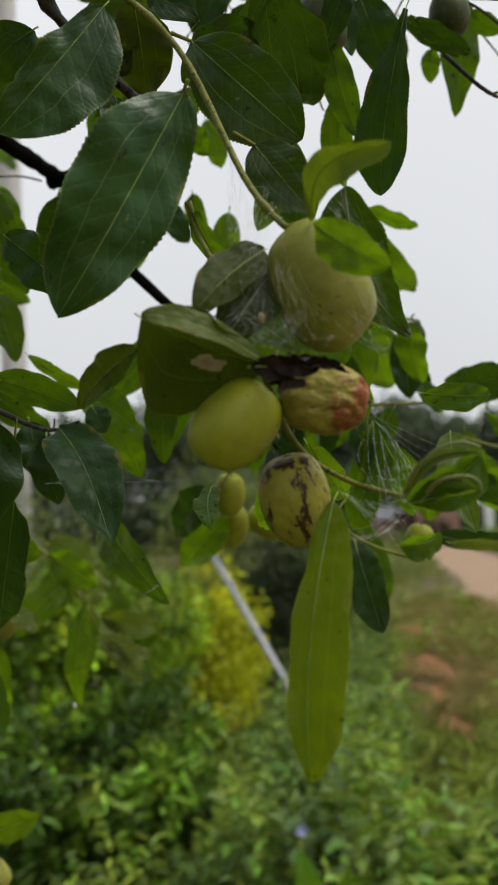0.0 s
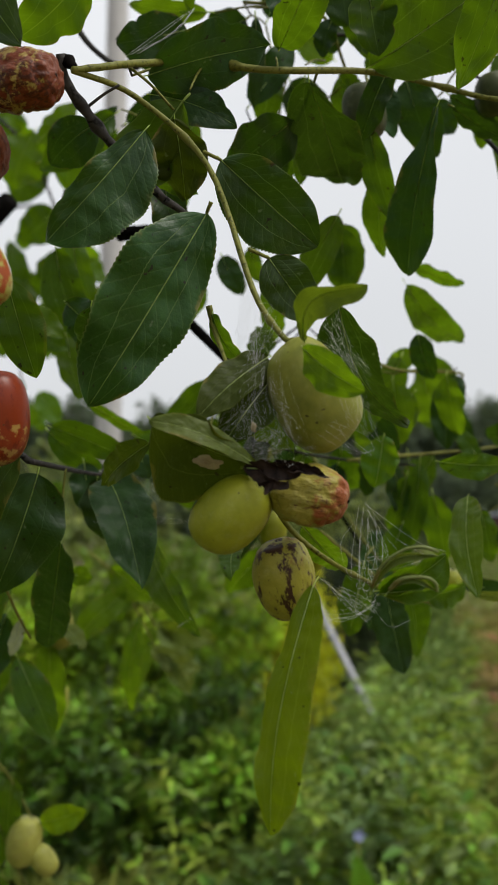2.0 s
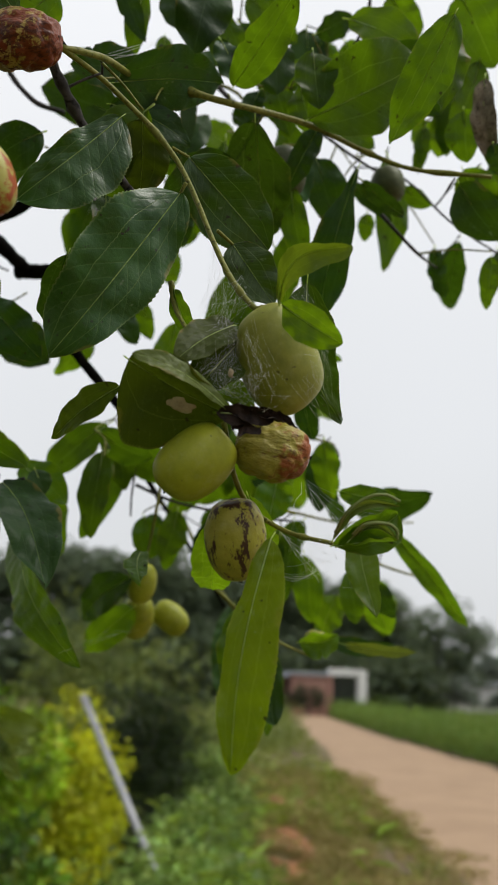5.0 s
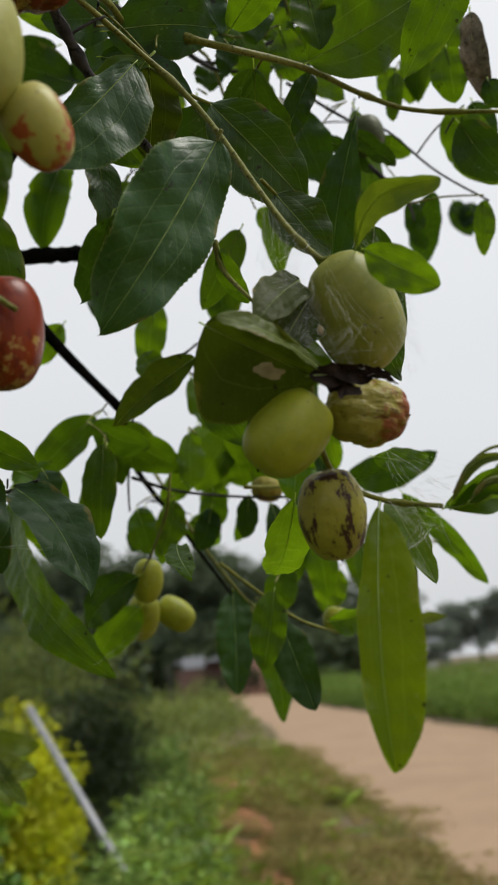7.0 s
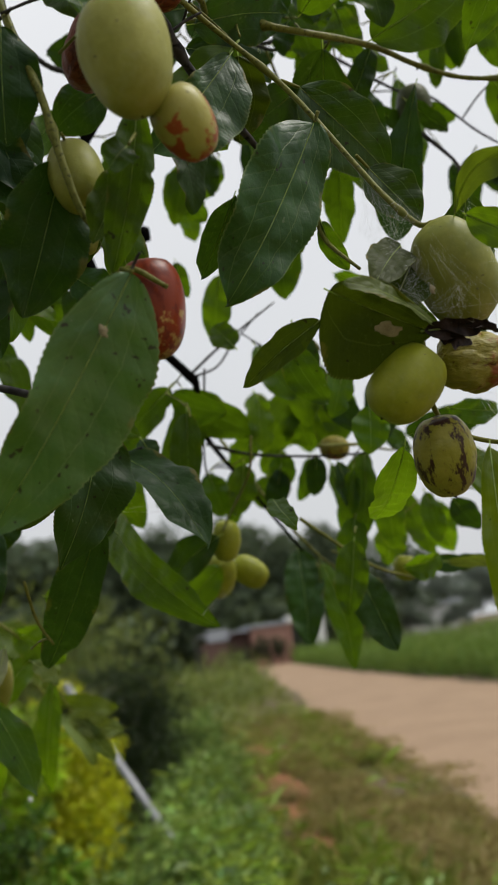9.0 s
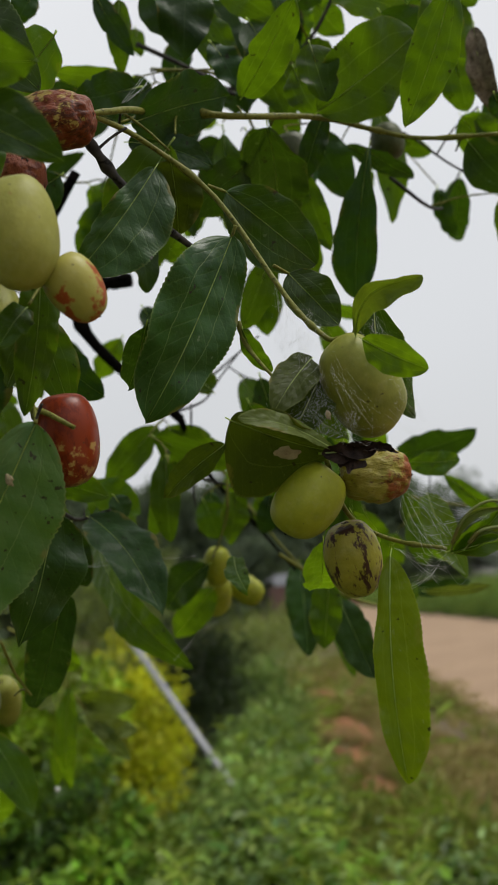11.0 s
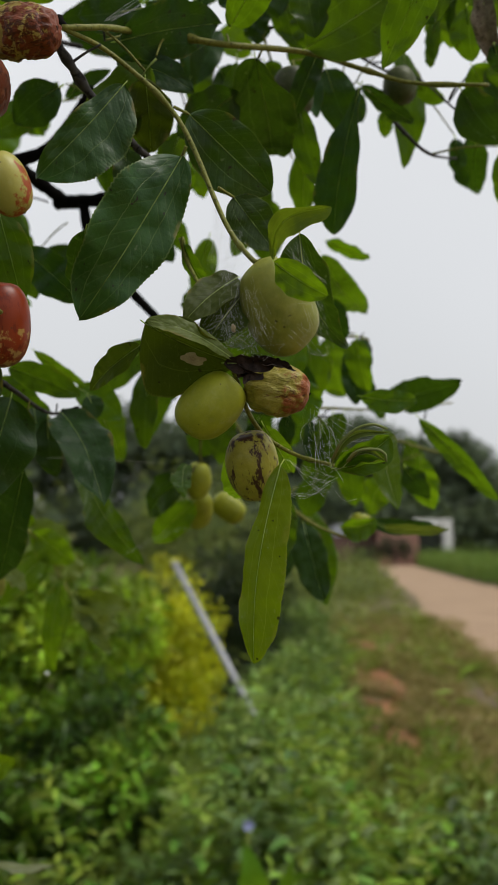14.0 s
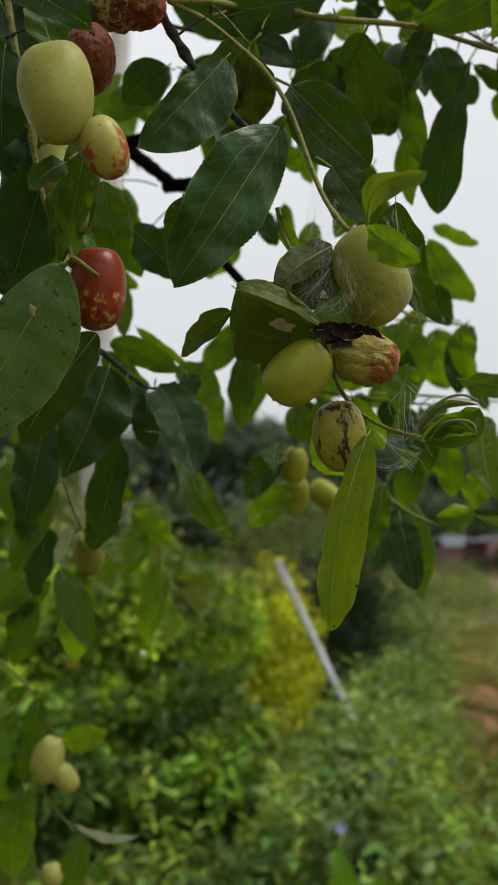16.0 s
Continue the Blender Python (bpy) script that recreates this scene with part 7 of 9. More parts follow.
leaf(can, (0.1774, 0.5269, 1.7194), (0.1869, 0.5335, 1.6842), 0.0156, 29, 0.15, 0.13, LEAF_DARK, fine=False, rib=False)
leaf(can, (0.1882, 0.4448, 1.7406), (0.1998, 0.4509, 1.7057), 0.0208, 26, 0.15, 0.13, LEAF_DARK, fine=False, rib=False)
leaf(can, (0.2878, 0.6696, 1.8045), (0.3033, 0.6738, 1.7735), 0.0201, 7, 0.15, 0.13, LEAF_DARK, fine=False, rib=False)

# ---- the rest of the tree's crown, over and beside the path: unseen, blocks light ----
def build_unseen_crown(parent):
    """Leafy sprays all round the trunk, added out of view to block light; the side where the low branches hang free
    stays open.
    """
    rng = np.random.default_rng(77)
    pos, axes = [], []
    while len(pos) < 9000:
        d = unit(rng, 1)[0] * rng.uniform(0.45, 1.0)
        c = np.array([-0.95, 0.25, 2.35]) + d * np.array([1.45, 1.75, 1.05])
        ahead = c[1] + 0.15
        beside = c[0] < -0.42 - 0.72 * max(0.0, ahead)
        above = c[2] > 1.95 + 1.12 * max(0.0, ahead) and 0.0 < ahead < 0.9
        behind = ahead < -0.35 and c[0] < -0.75
        if not (beside or above or behind) or c[2] < 1.25:
            continue
        run = unit(rng, 1)[0] * np.array([1, 1, 0.5]) + np.array([0, 0, -0.25])
        for k in range(9):
            pos.append(c + run * 0.030 * k + rng.normal(size=3) * 0.006)
            axes.append(run * 0.4 + unit(rng, 1)[0] * np.array([1, 1, 0.4]) + np.array([0, 0, -0.55]))
    n = len(pos)
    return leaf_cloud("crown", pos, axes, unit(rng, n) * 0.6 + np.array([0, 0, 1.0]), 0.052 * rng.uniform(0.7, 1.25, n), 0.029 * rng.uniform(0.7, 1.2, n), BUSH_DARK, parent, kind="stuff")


# ---- the trunk that carries the branches ----
trunk = thing("jujube_tree", (-0.95, 0.95, 0.0), "jujube tree with grey rough bark and an unseen drooping leafy crown that blocks light", "tree")
twig(trunk, ((-0.95, 0.95, -0.05), (-0.93, 0.94, 0.6), (-0.88, 0.92, 1.2), (-0.80, 0.88, 1.8), (-0.76, 0.84, 2.5)), 0.055, 0.030, BARK, "trunk", 3, 0.14, 8, 16)
twig(trunk, ((-0.88, 0.92, 1.25), (-0.70, 0.88, 1.45), (-0.48, 0.80, 1.60), (-0.2425, 0.6820, 1.7547)), 0.018, 0.0082, BARK_DARK, "limb", 2, 0.12)
twig(trunk, ((-0.80, 0.88, 1.8), (-0.55, 0.65, 1.85), (-0.30, 0.42, 1.76), (-0.16, 0.31, 1.685), (-0.0677, 0.2768, 1.6436)), 0.016, 0.0022, BARK, "limb", 2, 0.12)
twig(trunk, ((-0.92, 0.94, 0.9), (-0.70, 0.86, 1.12), (-0.48, 0.74, 1.28), (-0.2917, 0.6552, 1.3331)), 0.012, 0.0020, BARK, "limb", 2, 0.12)
twig(trunk, ((-0.90, 0.92, 1.1), (-0.62, 0.74, 1.40), (-0.40, 0.52, 1.53), (-0.1915, 0.3862, 1.5409)), 0.010, 0.0022, BARK, "limb", 2, 0.12)
twig(trunk, ((-0.80, 0.88, 1.8), (-0.95, 0.35, 2.25), (-0.85, -0.35, 2.55)), 0.020, 0.005, BARK, "limb", 2, 0.12)
twig(trunk, ((-0.82, 0.89, 1.65), (-0.68, 1.10, 1.80), (-0.52, 1.32, 1.95)), 0.010, 0.0026, BARK, "limb", 1, 0.12)
twig(trunk, ((-0.86, 0.91, 1.35), (-0.74, 1.12, 1.62), (-0.60, 1.30, 1.80)), 0.010, 0.0026, BARK, "limb", 1, 0.12)
twig(trunk, ((-0.68, 1.10, 1.80), (-0.60, 1.26, 1.93), (-0.50, 1.40, 2.02)), 0.005, 0.0024, BARK, "limb", 0, 0.12)
twig(trunk, ((-0.77, 0.85, 2.2), (-0.55, 0.25, 2.60), (-0.25, -0.35, 2.85)), 0.016, 0.004, BARK, "limb", 2, 0.12)
twig(trunk, ((-0.82, 0.89, 1.7), (-1.45, 0.80, 2.20), (-2.05, 0.60, 2.55)), 0.018, 0.004, BARK, "limb", 2, 0.12)
twig(trunk, ((-0.76, 0.84, 2.45), (-1.05, 0.55, 2.85), (-1.30, 0.20, 3.10)), 0.016, 0.004, BARK, "limb", 2, 0.12)
build_unseen_crown(trunk)
leaf(can, (-0.1483, 0.2945, 1.6626), (-0.1289, 0.3000, 1.6292), 0.0251, -12, 0.15, 0.13, LEAF_DARK, fine=False, rib=False)
leaf(can, (-0.1392, 0.3136, 1.6779), (-0.1579, 0.3148, 1.6552), 0.0249, 17, 0.15, 0.13, LEAF, fine=False, rib=False)
leaf(can, (-0.1406, 0.2826, 1.5970), (-0.1220, 0.2878, 1.5652), 0.0226, 1, 0.15, 0.13, LEAF_DARK, fine=False, rib=False)
leaf(can, (-0.1550, 0.3264, 1.5590), (-0.1374, 0.3315, 1.5267), 0.0249, 7, 0.15, 0.13, LEAF_DARK, fine=False, rib=False)
leaf(can, (-0.1384, 0.3221, 1.6064), (-0.1470, 0.3256, 1.5703), 0.0194, -23, 0.15, 0.13, LEAF_DARK, fine=False, rib=False)
leaf(can, (-0.1289, 0.3429, 1.6072), (-0.1427, 0.3443, 1.5866), 0.0145, -25, 0.15, 0.13, LEAF, fine=False, rib=False)
leaf(can, (-0.1412, 0.5313, 1.6695), (-0.1288, 0.5373, 1.6103), 0.0208, -5, 0.15, 0.13, LEAF_LIGHT, fine=False, rib=False)
leaf(can, (-0.1464, 0.5380, 1.6043), (-0.1365, 0.5422, 1.5624), 0.0208, -17, 0.15, 0.13, LEAF, fine=False, rib=False)
leaf(can, (-0.1616, 0.5924, 1.6262), (-0.1395, 0.5933, 1.6132), 0.0132, 16, 0.15, 0.13, LEAF, fine=False, rib=False)
leaf(can, (-0.1293, 0.4580, 1.6391), (-0.1111, 0.4649, 1.5827), 0.0252, 10, 0.15, 0.13, LEAF, fine=False, rib=False)
leaf(can, (-0.1713, 0.5085, 1.6073), (-0.1370, 0.5127, 1.5900), 0.0173, -18, 0.15, 0.13, LEAF, fine=False, rib=False)
leaf(can, (-0.1336, 0.4681, 1.5327), (-0.1025, 0.4725, 1.5107), 0.0173, 16, 0.15, 0.13, LEAF, fine=False, rib=False)
leaf(can, (-0.1701, 0.5294, 1.3939), (-0.1466, 0.5365, 1.3387), 0.0242, -18, 0.15, 0.13, LEAF, fine=False, rib=False)
leaf(can, (-0.1767, 0.5262, 1.4214), (-0.1876, 0.5301, 1.3733), 0.0242, 21, 0.15, 0.13, LEAF_DARK, fine=False, rib=False)
leaf(main, (-0.0520, 0.2609, 1.5542), (-0.0611, 0.2933, 1.5389), 0.0123, 15, 0.12, 0.15, LEAF_DARK)
leaf(left, (-0.1047, 0.4017, 1.5918), (-0.0739, 0.3966, 1.5624), 0.0232, 15, 0.12, 0.12, LEAF_DARK)
fruit(left, (-0.1364, 0.2797, 1.6246), (-0.1370, 0.2820, 1.6046), 0.0156, DULL_SKIN, "dull green jujube half hidden by leaves", seed=35)
fruit(left, (-0.1007, 0.2897, 1.5635), (-0.1027, 0.2912, 1.5492), 0.0116, YELLOW_SKIN, "pale yellow jujube behind leaves", seed=36)
leaf(can, (0.0008, 0.3845, 1.7717), (0.0181, 0.3931, 1.7330), 0.0220, -7, 0.15, 0.13, LEAF, fine=False, rib=False)
leaf(can, (0.0228, 0.4208, 1.8190), (0.0543, 0.4243, 1.7920), 0.0225, -5, 0.15, 0.13, LEAF, fine=False, rib=False)
leaf(can, (-0.0253, 0.3840, 1.7857), (-0.0027, 0.3888, 1.7579), 0.0299, -10, 0.15, 0.13, LEAF_DARK, fine=False, rib=False)
leaf(can, (-0.0062, 0.4933, 1.7599), (-0.0129, 0.5028, 1.7286), 0.0189, 2, 0.15, 0.13, LEAF, fine=False, rib=False)
leaf(can, (0.0164, 0.4459, 1.7317), (0.0143, 0.4620, 1.6748), 0.0208, -30, 0.15, 0.13, LEAF, fine=False, rib=False)
leaf(can, (0.0659, 0.4213, 1.7976), (0.0872, 0.4153, 1.8092), 0.0173, 28, 0.15, 0.13, LEAF_DARK, fine=False, rib=False)
leaf(can, (0.0940, 0.4771, 1.7719), (0.1192, 0.4767, 1.7614), 0.0151, -18, 0.15, 0.13, LEAF, fine=False, rib=False)
leaf(can, (0.0720, 0.4408, 1.7243), (0.0892, 0.4500, 1.6833), 0.0249, 1, 0.15, 0.13, LEAF_DARK, fine=False, rib=False)
leaf(can, (0.0507, 0.4037, 1.6798), (0.0622, 0.4143, 1.6362), 0.0157, 6, 0.15, 0.13, LEAF, fine=False, rib=False)
leaf(can, (0.1202, 0.4490, 1.8606), (0.1430, 0.4531, 1.8354), 0.0226, 5, 0.15, 0.13, LEAF, fine=False, rib=False)
leaf(can, (0.1503, 0.4579, 1.8146), (0.1601, 0.4495, 1.8406), 0.0189, 5, 0.15, 0.13, LEAF, fine=False, rib=False)
leaf(can, (0.1665, 0.4117, 1.7855), (0.1528, 0.4252, 1.7431), 0.0208, -17, 0.15, 0.13, LEAF, fine=False, rib=False)
leaf(can, (-0.0297, 0.3128, 1.6533), (-0.0606, 0.3288, 1.6149), 0.0306, 30, 0.15, 0.13, LEAF, fine=False, rib=False)
leaf(can, (0.0347, 0.4460, 1.6504), (0.0128, 0.4608, 1.6088), 0.0189, -4, 0.15, 0.13, LEAF, fine=False, rib=False)
leaf(can, (0.0801, 0.6052, 1.6001), (0.0603, 0.6205, 1.5540), 0.0245, -15, 0.15, 0.13, LEAF, fine=False, rib=False)
leaf(can, (0.0082, 0.5376, 1.7345), (-0.0050, 0.5467, 1.7086), 0.0189, -7, 0.15, 0.13, LEAF, fine=False, rib=False)
leaf(can, (0.0946, 0.5150, 1.7471), (0.1078, 0.5167, 1.7269), 0.0226, -16, 0.15, 0.13, LEAF_DARK, fine=False, rib=False)
leaf(can, (0.0782, 0.5018, 1.8193), (0.0911, 0.5045, 1.7955), 0.0226, -30, 0.15, 0.13, LEAF, fine=False, rib=False)
leaf(can, (-0.0082, 0.4896, 1.7931), (0.0090, 0.4817, 1.8251), 0.0189, -6, 0.15, 0.13, LEAF_DARK, fine=False, rib=False)
leaf(can, (0.0373, 0.4349, 1.7779), (0.0547, 0.4399, 1.7359), 0.0208, -5, 0.15, 0.13, LEAF, fine=False, rib=False)
leaf(can, (0.0518, 0.3892, 1.7353), (0.0616, 0.3927, 1.7074), 0.0189, 11, 0.15, 0.13, LEAF, fine=False, rib=False)
leaf(can, (0.0058, 0.4946, 1.7536), (0.0297, 0.4975, 1.7183), 0.0264, -9, 0.15, 0.13, LEAF_DARK, fine=False, rib=False)
leaf(can, (0.0951, 0.4686, 1.8343), (0.1090, 0.4711, 1.8091), 0.0226, 22, 0.15, 0.13, LEAF, fine=False, rib=False)
leaf(can, (0.1100, 0.4205, 1.8051), (0.1300, 0.4214, 1.7844), 0.0242, -12, 0.15, 0.13, LEAF_LIGHT, fine=False, rib=False)
leaf(can, (0.1624, 0.4606, 1.8283), (0.1800, 0.4627, 1.8026), 0.0226, 24, 0.15, 0.13, LEAF, fine=False, rib=False)
leaf(can, (0.1723, 0.4268, 1.7206), (0.1798, 0.4323, 1.6835), 0.0190, -18, 0.15, 0.13, LEAF, fine=False, rib=False)
leaf(can, (0.0344, 0.4771, 1.8319), (0.0447, 0.4825, 1.7929), 0.0226, -20, 0.15, 0.13, LEAF_DARK, fine=False, rib=False)
leaf(can, (0.0356, 0.4735, 1.7458), (0.0547, 0.4764, 1.7159), 0.0264, 28, 0.15, 0.13, LEAF, fine=False, rib=False)
leaf(can, (0.0509, 0.4260, 1.7177), (0.0650, 0.4291, 1.6868), 0.0208, -27, 0.15, 0.13, LEAF_DARK, fine=False, rib=False)
leaf(can, (0.0998, 0.4736, 1.7311), (0.1302, 0.4756, 1.7069), 0.0113, 18, 0.15, 0.13, LEAF_DARK, fine=False, rib=False)
leaf(can, (0.1375, 0.4727, 1.7313), (0.1565, 0.4735, 1.7202), 0.0128, 24, 0.15, 0.13, LEAF, fine=False, rib=False)
leaf(can, (0.0549, 0.4802, 1.6822), (0.0701, 0.4811, 1.6710), 0.0151, 1, 0.15, 0.13, LEAF_LIGHT, fine=False, rib=False)
leaf(can, (0.1387, 0.3781, 1.6774), (0.1625, 0.3808, 1.6479), 0.0252, 12, 0.15, 0.13, LEAF_DARK, fine=False, rib=False)
leaf(can, (0.1573, 0.3748, 1.7025), (0.1622, 0.3764, 1.6869), 0.0126, 25, 0.15, 0.13, LEAF_DARK, fine=False, rib=False)
leaf(can, (0.1486, 0.4690, 1.7614), (0.1469, 0.4712, 1.7426), 0.0098, 25, 0.15, 0.13, LEAF, fine=False, rib=False)
leaf(can, (-0.0749, 0.3185, 1.7143), (-0.1023, 0.3182, 1.6863), 0.0289, -27, 0.15, 0.13, LEAF_LIGHT, fine=False, rib=False)
leaf(can, (-0.0371, 0.3628, 1.7135), (-0.0707, 0.3599, 1.7067), 0.0235, 7, 0.15, 0.13, LEAF_DARK, fine=False, rib=False)
leaf(can, (-0.0986, 0.4666, 1.7231), (-0.1432, 0.4651, 1.6898), 0.0242, 17, 0.15, 0.13, LEAF, fine=False, rib=False)
leaf(can, (-0.2285, 0.6967, 1.8222), (-0.2483, 0.6992, 1.7718), 0.0503, 24, 0.15, 0.13, LEAF_LIGHT, fine=False, rib=False)
leaf(can, (-0.1885, 0.6998, 1.8328), (-0.2008, 0.7040, 1.7725), 0.0453, -8, 0.15, 0.13, LEAF_LIGHT, fine=False, rib=False)
leaf(can, (-0.1331, 0.6094, 1.7797), (-0.1550, 0.6084, 1.7663), 0.0308, -15, 0.15, 0.13, LEAF, fine=False, rib=False)
leaf(can, (-0.0503, 0.3466, 1.6543), (-0.0292, 0.3511, 1.6283), 0.0251, 6, 0.15, 0.13, LEAF, fine=False, rib=False)
leaf(can, (-0.1383, 0.4237, 1.5950), (-0.1132, 0.4276, 1.5797), 0.0157, -29, 0.15, 0.13, LEAF_LIGHT, fine=False, rib=False)
leaf(can, (-0.0218, 0.5023, 1.7105), (-0.0302, 0.5118, 1.6812), 0.0190, -5, 0.15, 0.13, LEAF_LIGHT, fine=False, rib=False)
leaf(can, (0.0141, 0.3667, 1.6690), (-0.0193, 0.3794, 1.6504), 0.0277, -20, 0.15, 0.13, LEAF_DARK, fine=False, rib=False)
leaf(can, (-0.0817, 0.3674, 1.6709), (-0.1071, 0.3767, 1.6551), 0.0238, 5, 0.15, 0.13, LEAF_DARK, fine=False, rib=False)
leaf(can, (-0.0479, 0.3666, 1.6417), (-0.0446, 0.3738, 1.6076), 0.0185, -25, 0.15, 0.13, LEAF_DARK, fine=False, rib=False)
leaf(can, (-0.1285, 0.2851, 1.6175), (-0.1271, 0.2962, 1.5681), 0.0252, -8, 0.15, 0.13, LEAF_DARK, fine=False, rib=False)
leaf(can, (-0.1338, 0.3341, 1.5922), (-0.1320, 0.3461, 1.5388), 0.0272, -24, 0.15, 0.13, LEAF, fine=False, rib=False)
leaf(left, (-0.0853, 0.2336, 1.5719), (-0.0974, 0.2478, 1.5221), 0.0144, 10, 0.1, 0.12, LEAF)
leaf(left, (-0.1091, 0.2606, 1.5687), (-0.1261, 0.2756, 1.5202), 0.0310, -10, 0.1, 0.12, LEAF_DARK)
leaf(left, (-0.1245, 0.2442, 1.6089), (-0.1262, 0.2533, 1.5712), 0.0229, 10, 0.1, 0.12, LEAF_DARK)
twig(can, ((-0.3789, 0.9119, 1.9650), (-0.3168, 0.9219, 1.9084), (-0.2740, 0.9348, 1.8081), (-0.2593, 0.9450, 1.7142)), 0.0022, 0.001, BARK)
twig(can, ((-0.3168, 0.9219, 1.9084), (-0.2665, 0.9249, 1.9145), (-0.2170, 0.9340, 1.8580)), 0.0014, 0.0008, BARK)
leaf(can, (-0.3229, 0.9202, 1.9210), (-0.2920, 0.9267, 1.8771), 0.0440, 3, 0.15, 0.13, LEAF_LIGHT, fine=False, rib=False)
leaf(can, (-0.3044, 0.9240, 1.8959), (-0.3300, 0.9270, 1.8459), 0.0440, 1, 0.15, 0.13, LEAF, fine=False, rib=False)
leaf(can, (-0.2822, 0.9235, 1.9177), (-0.2413, 0.9255, 1.9269), 0.0377, -4, 0.15, 0.13, LEAF_LIGHT, fine=False, rib=False)
leaf(can, (-0.2603, 0.9257, 1.9114), (-0.2515, 0.9315, 1.8581), 0.0402, -30, 0.15, 0.13, LEAF_LIGHT, fine=False, rib=False)
leaf(can, (-0.2862, 0.9308, 1.8395), (-0.3242, 0.9317, 1.8021), 0.0440, -4, 0.15, 0.13, LEAF, fine=False, rib=False)
leaf(can, (-0.2740, 0.9348, 1.8081), (-0.2367, 0.9411, 1.7704), 0.0440, 26, 0.15, 0.13, LEAF_LIGHT, fine=False, rib=False)
leaf(can, (-0.2710, 0.9368, 1.7893), (-0.3061, 0.9392, 1.7394), 0.0465, -23, 0.15, 0.13, LEAF, fine=False, rib=False)
leaf(can, (-0.2620, 0.9411, 1.7518), (-0.2279, 0.9473, 1.7141), 0.0415, 21, 0.15, 0.13, LEAF_LIGHT, fine=False, rib=False)
leaf(can, (-0.2592, 0.9438, 1.7267), (-0.2880, 0.9472, 1.6705), 0.0440, 3, 0.15, 0.13, LEAF, fine=False, rib=False)
leaf(can, (-0.3346, 0.9830, 1.7855), (-0.3550, 0.9872, 1.7264), 0.0462, -11, 0.15, 0.13, LEAF, fine=False, rib=False)
leaf(can, (-0.3593, 0.9658, 1.9433), (-0.3458, 0.9636, 1.9761), 0.0396, -4, 0.15, 0.13, LEAF_LIGHT, fine=False, rib=False)
leaf(can, (0.0899, 0.5735, 1.5231), (0.0802, 0.5903, 1.4596), 0.0175, 1, 0.15, 0.13, LEAF, fine=False, rib=False)
leaf(can, (0.1292, 0.5722, 1.4909), (0.1375, 0.5786, 1.4554), 0.0175, -10, 0.15, 0.13, LEAF, fine=False, rib=False)
leaf(can, (0.1391, 0.5511, 1.4818), (0.1563, 0.5526, 1.4591), 0.0189, 26, 0.15, 0.13, LEAF_DARK, fine=False, rib=False)
leaf(can, (0.1150, 0.5655, 1.4427), (0.1594, 0.5562, 1.4402), 0.0128, 11, 0.15, 0.13, LEAF_DARK, fine=False, rib=False)
leaf(can, (0.0813, 0.5778, 1.5129), (0.0699, 0.5897, 1.4725), 0.0156, 16, 0.15, 0.13, LEAF_LIGHT, fine=False, rib=False)
leaf(can, (0.0718, 0.5650, 1.5771), (0.0775, 0.5737, 1.5344), 0.0292, 19, 0.15, 0.13, LEAF_LIGHT, fine=False, rib=False)
leaf(can, (0.0166, 0.5590, 1.5653), (0.0169, 0.5675, 1.5284), 0.0226, -29, 0.15, 0.13, LEAF_LIGHT, fine=False, rib=False)
leaf(can, (0.1065, 0.5571, 1.5780), (0.1144, 0.5644, 1.5388), 0.0214, 27, 0.15, 0.13, LEAF_LIGHT, fine=False, rib=False)
leaf(can, (0.0492, 0.5689, 1.5822), (0.0537, 0.5760, 1.5472), 0.0214, 19, 0.15, 0.13, LEAF_LIGHT, fine=False, rib=False)
fruit(low, (0.1121, 0.5854, 1.4506), (0.1097, 0.5899, 1.4334), 0.0179, GREEN_SKIN, "small round green jujube at the twig end", seed=54)
twig(can, ((0.0320, 0.4714, 1.7456), (0.0328, 0.4724, 1.7474), (0.0336, 0.4732, 1.7488)), 0.0005, 0.0005, BARK, steps=4, sides=6)
twig(can, ((0.0505, 0.4586, 1.7649), (0.0497, 0.4606, 1.7659), (0.0486, 0.4623, 1.7663)), 0.0005, 0.0005, TWIG, steps=4, sides=6)
twig(can, ((-0.2854, 0.9238, 1.9122), (-0.2860, 0.9237, 1.9148), (-0.2863, 0.9233, 1.9168)), 0.0005, 0.0005, TWIG, steps=4, sides=6)
twig(can, ((-0.2721, 0.9360, 1.7964), (-0.2697, 0.9365, 1.7957), (-0.2675, 0.9366, 1.7943)), 0.0005, 0.0005, BARK, steps=4, sides=6)
twig(can, ((-0.2740, 0.9348, 1.8081), (-0.2758, 0.9346, 1.8103), (-0.2777, 0.9341, 1.8119)), 0.0005, 0.0005, TWIG, steps=4, sides=6)
twig(can, ((-0.2665, 0.9249, 1.9145), (-0.2640, 0.9252, 1.9159), (-0.2612, 0.9251, 1.9167)), 0.0005, 0.0005, TWIG, steps=4, sides=6)
twig(can, ((-0.2666, 0.9399, 1.7612), (-0.2659, 0.9404, 1.7587), (-0.2654, 0.9405, 1.7555)), 0.0005, 0.0005, BARK, steps=4, sides=6)
twig(can, ((-0.0209, 0.5644, 1.5584), (-0.0237, 0.5649, 1.5600), (-0.0263, 0.5650, 1.5609)), 0.0005, 0.0005, TWIG, steps=4, sides=6)
twig(can, ((-0.3323, 0.9194, 1.9226), (-0.3292, 0.9197, 1.9244), (-0.3260, 0.9196, 1.9254)), 0.0005, 0.0005, TWIG, steps=4, sides=6)
twig(can, ((0.0486, 0.4623, 1.7663), (0.0516, 0.4647, 1.7679), (0.0541, 0.4666, 1.7686)), 0.0005, 0.0005, BARK, steps=4, sides=6)
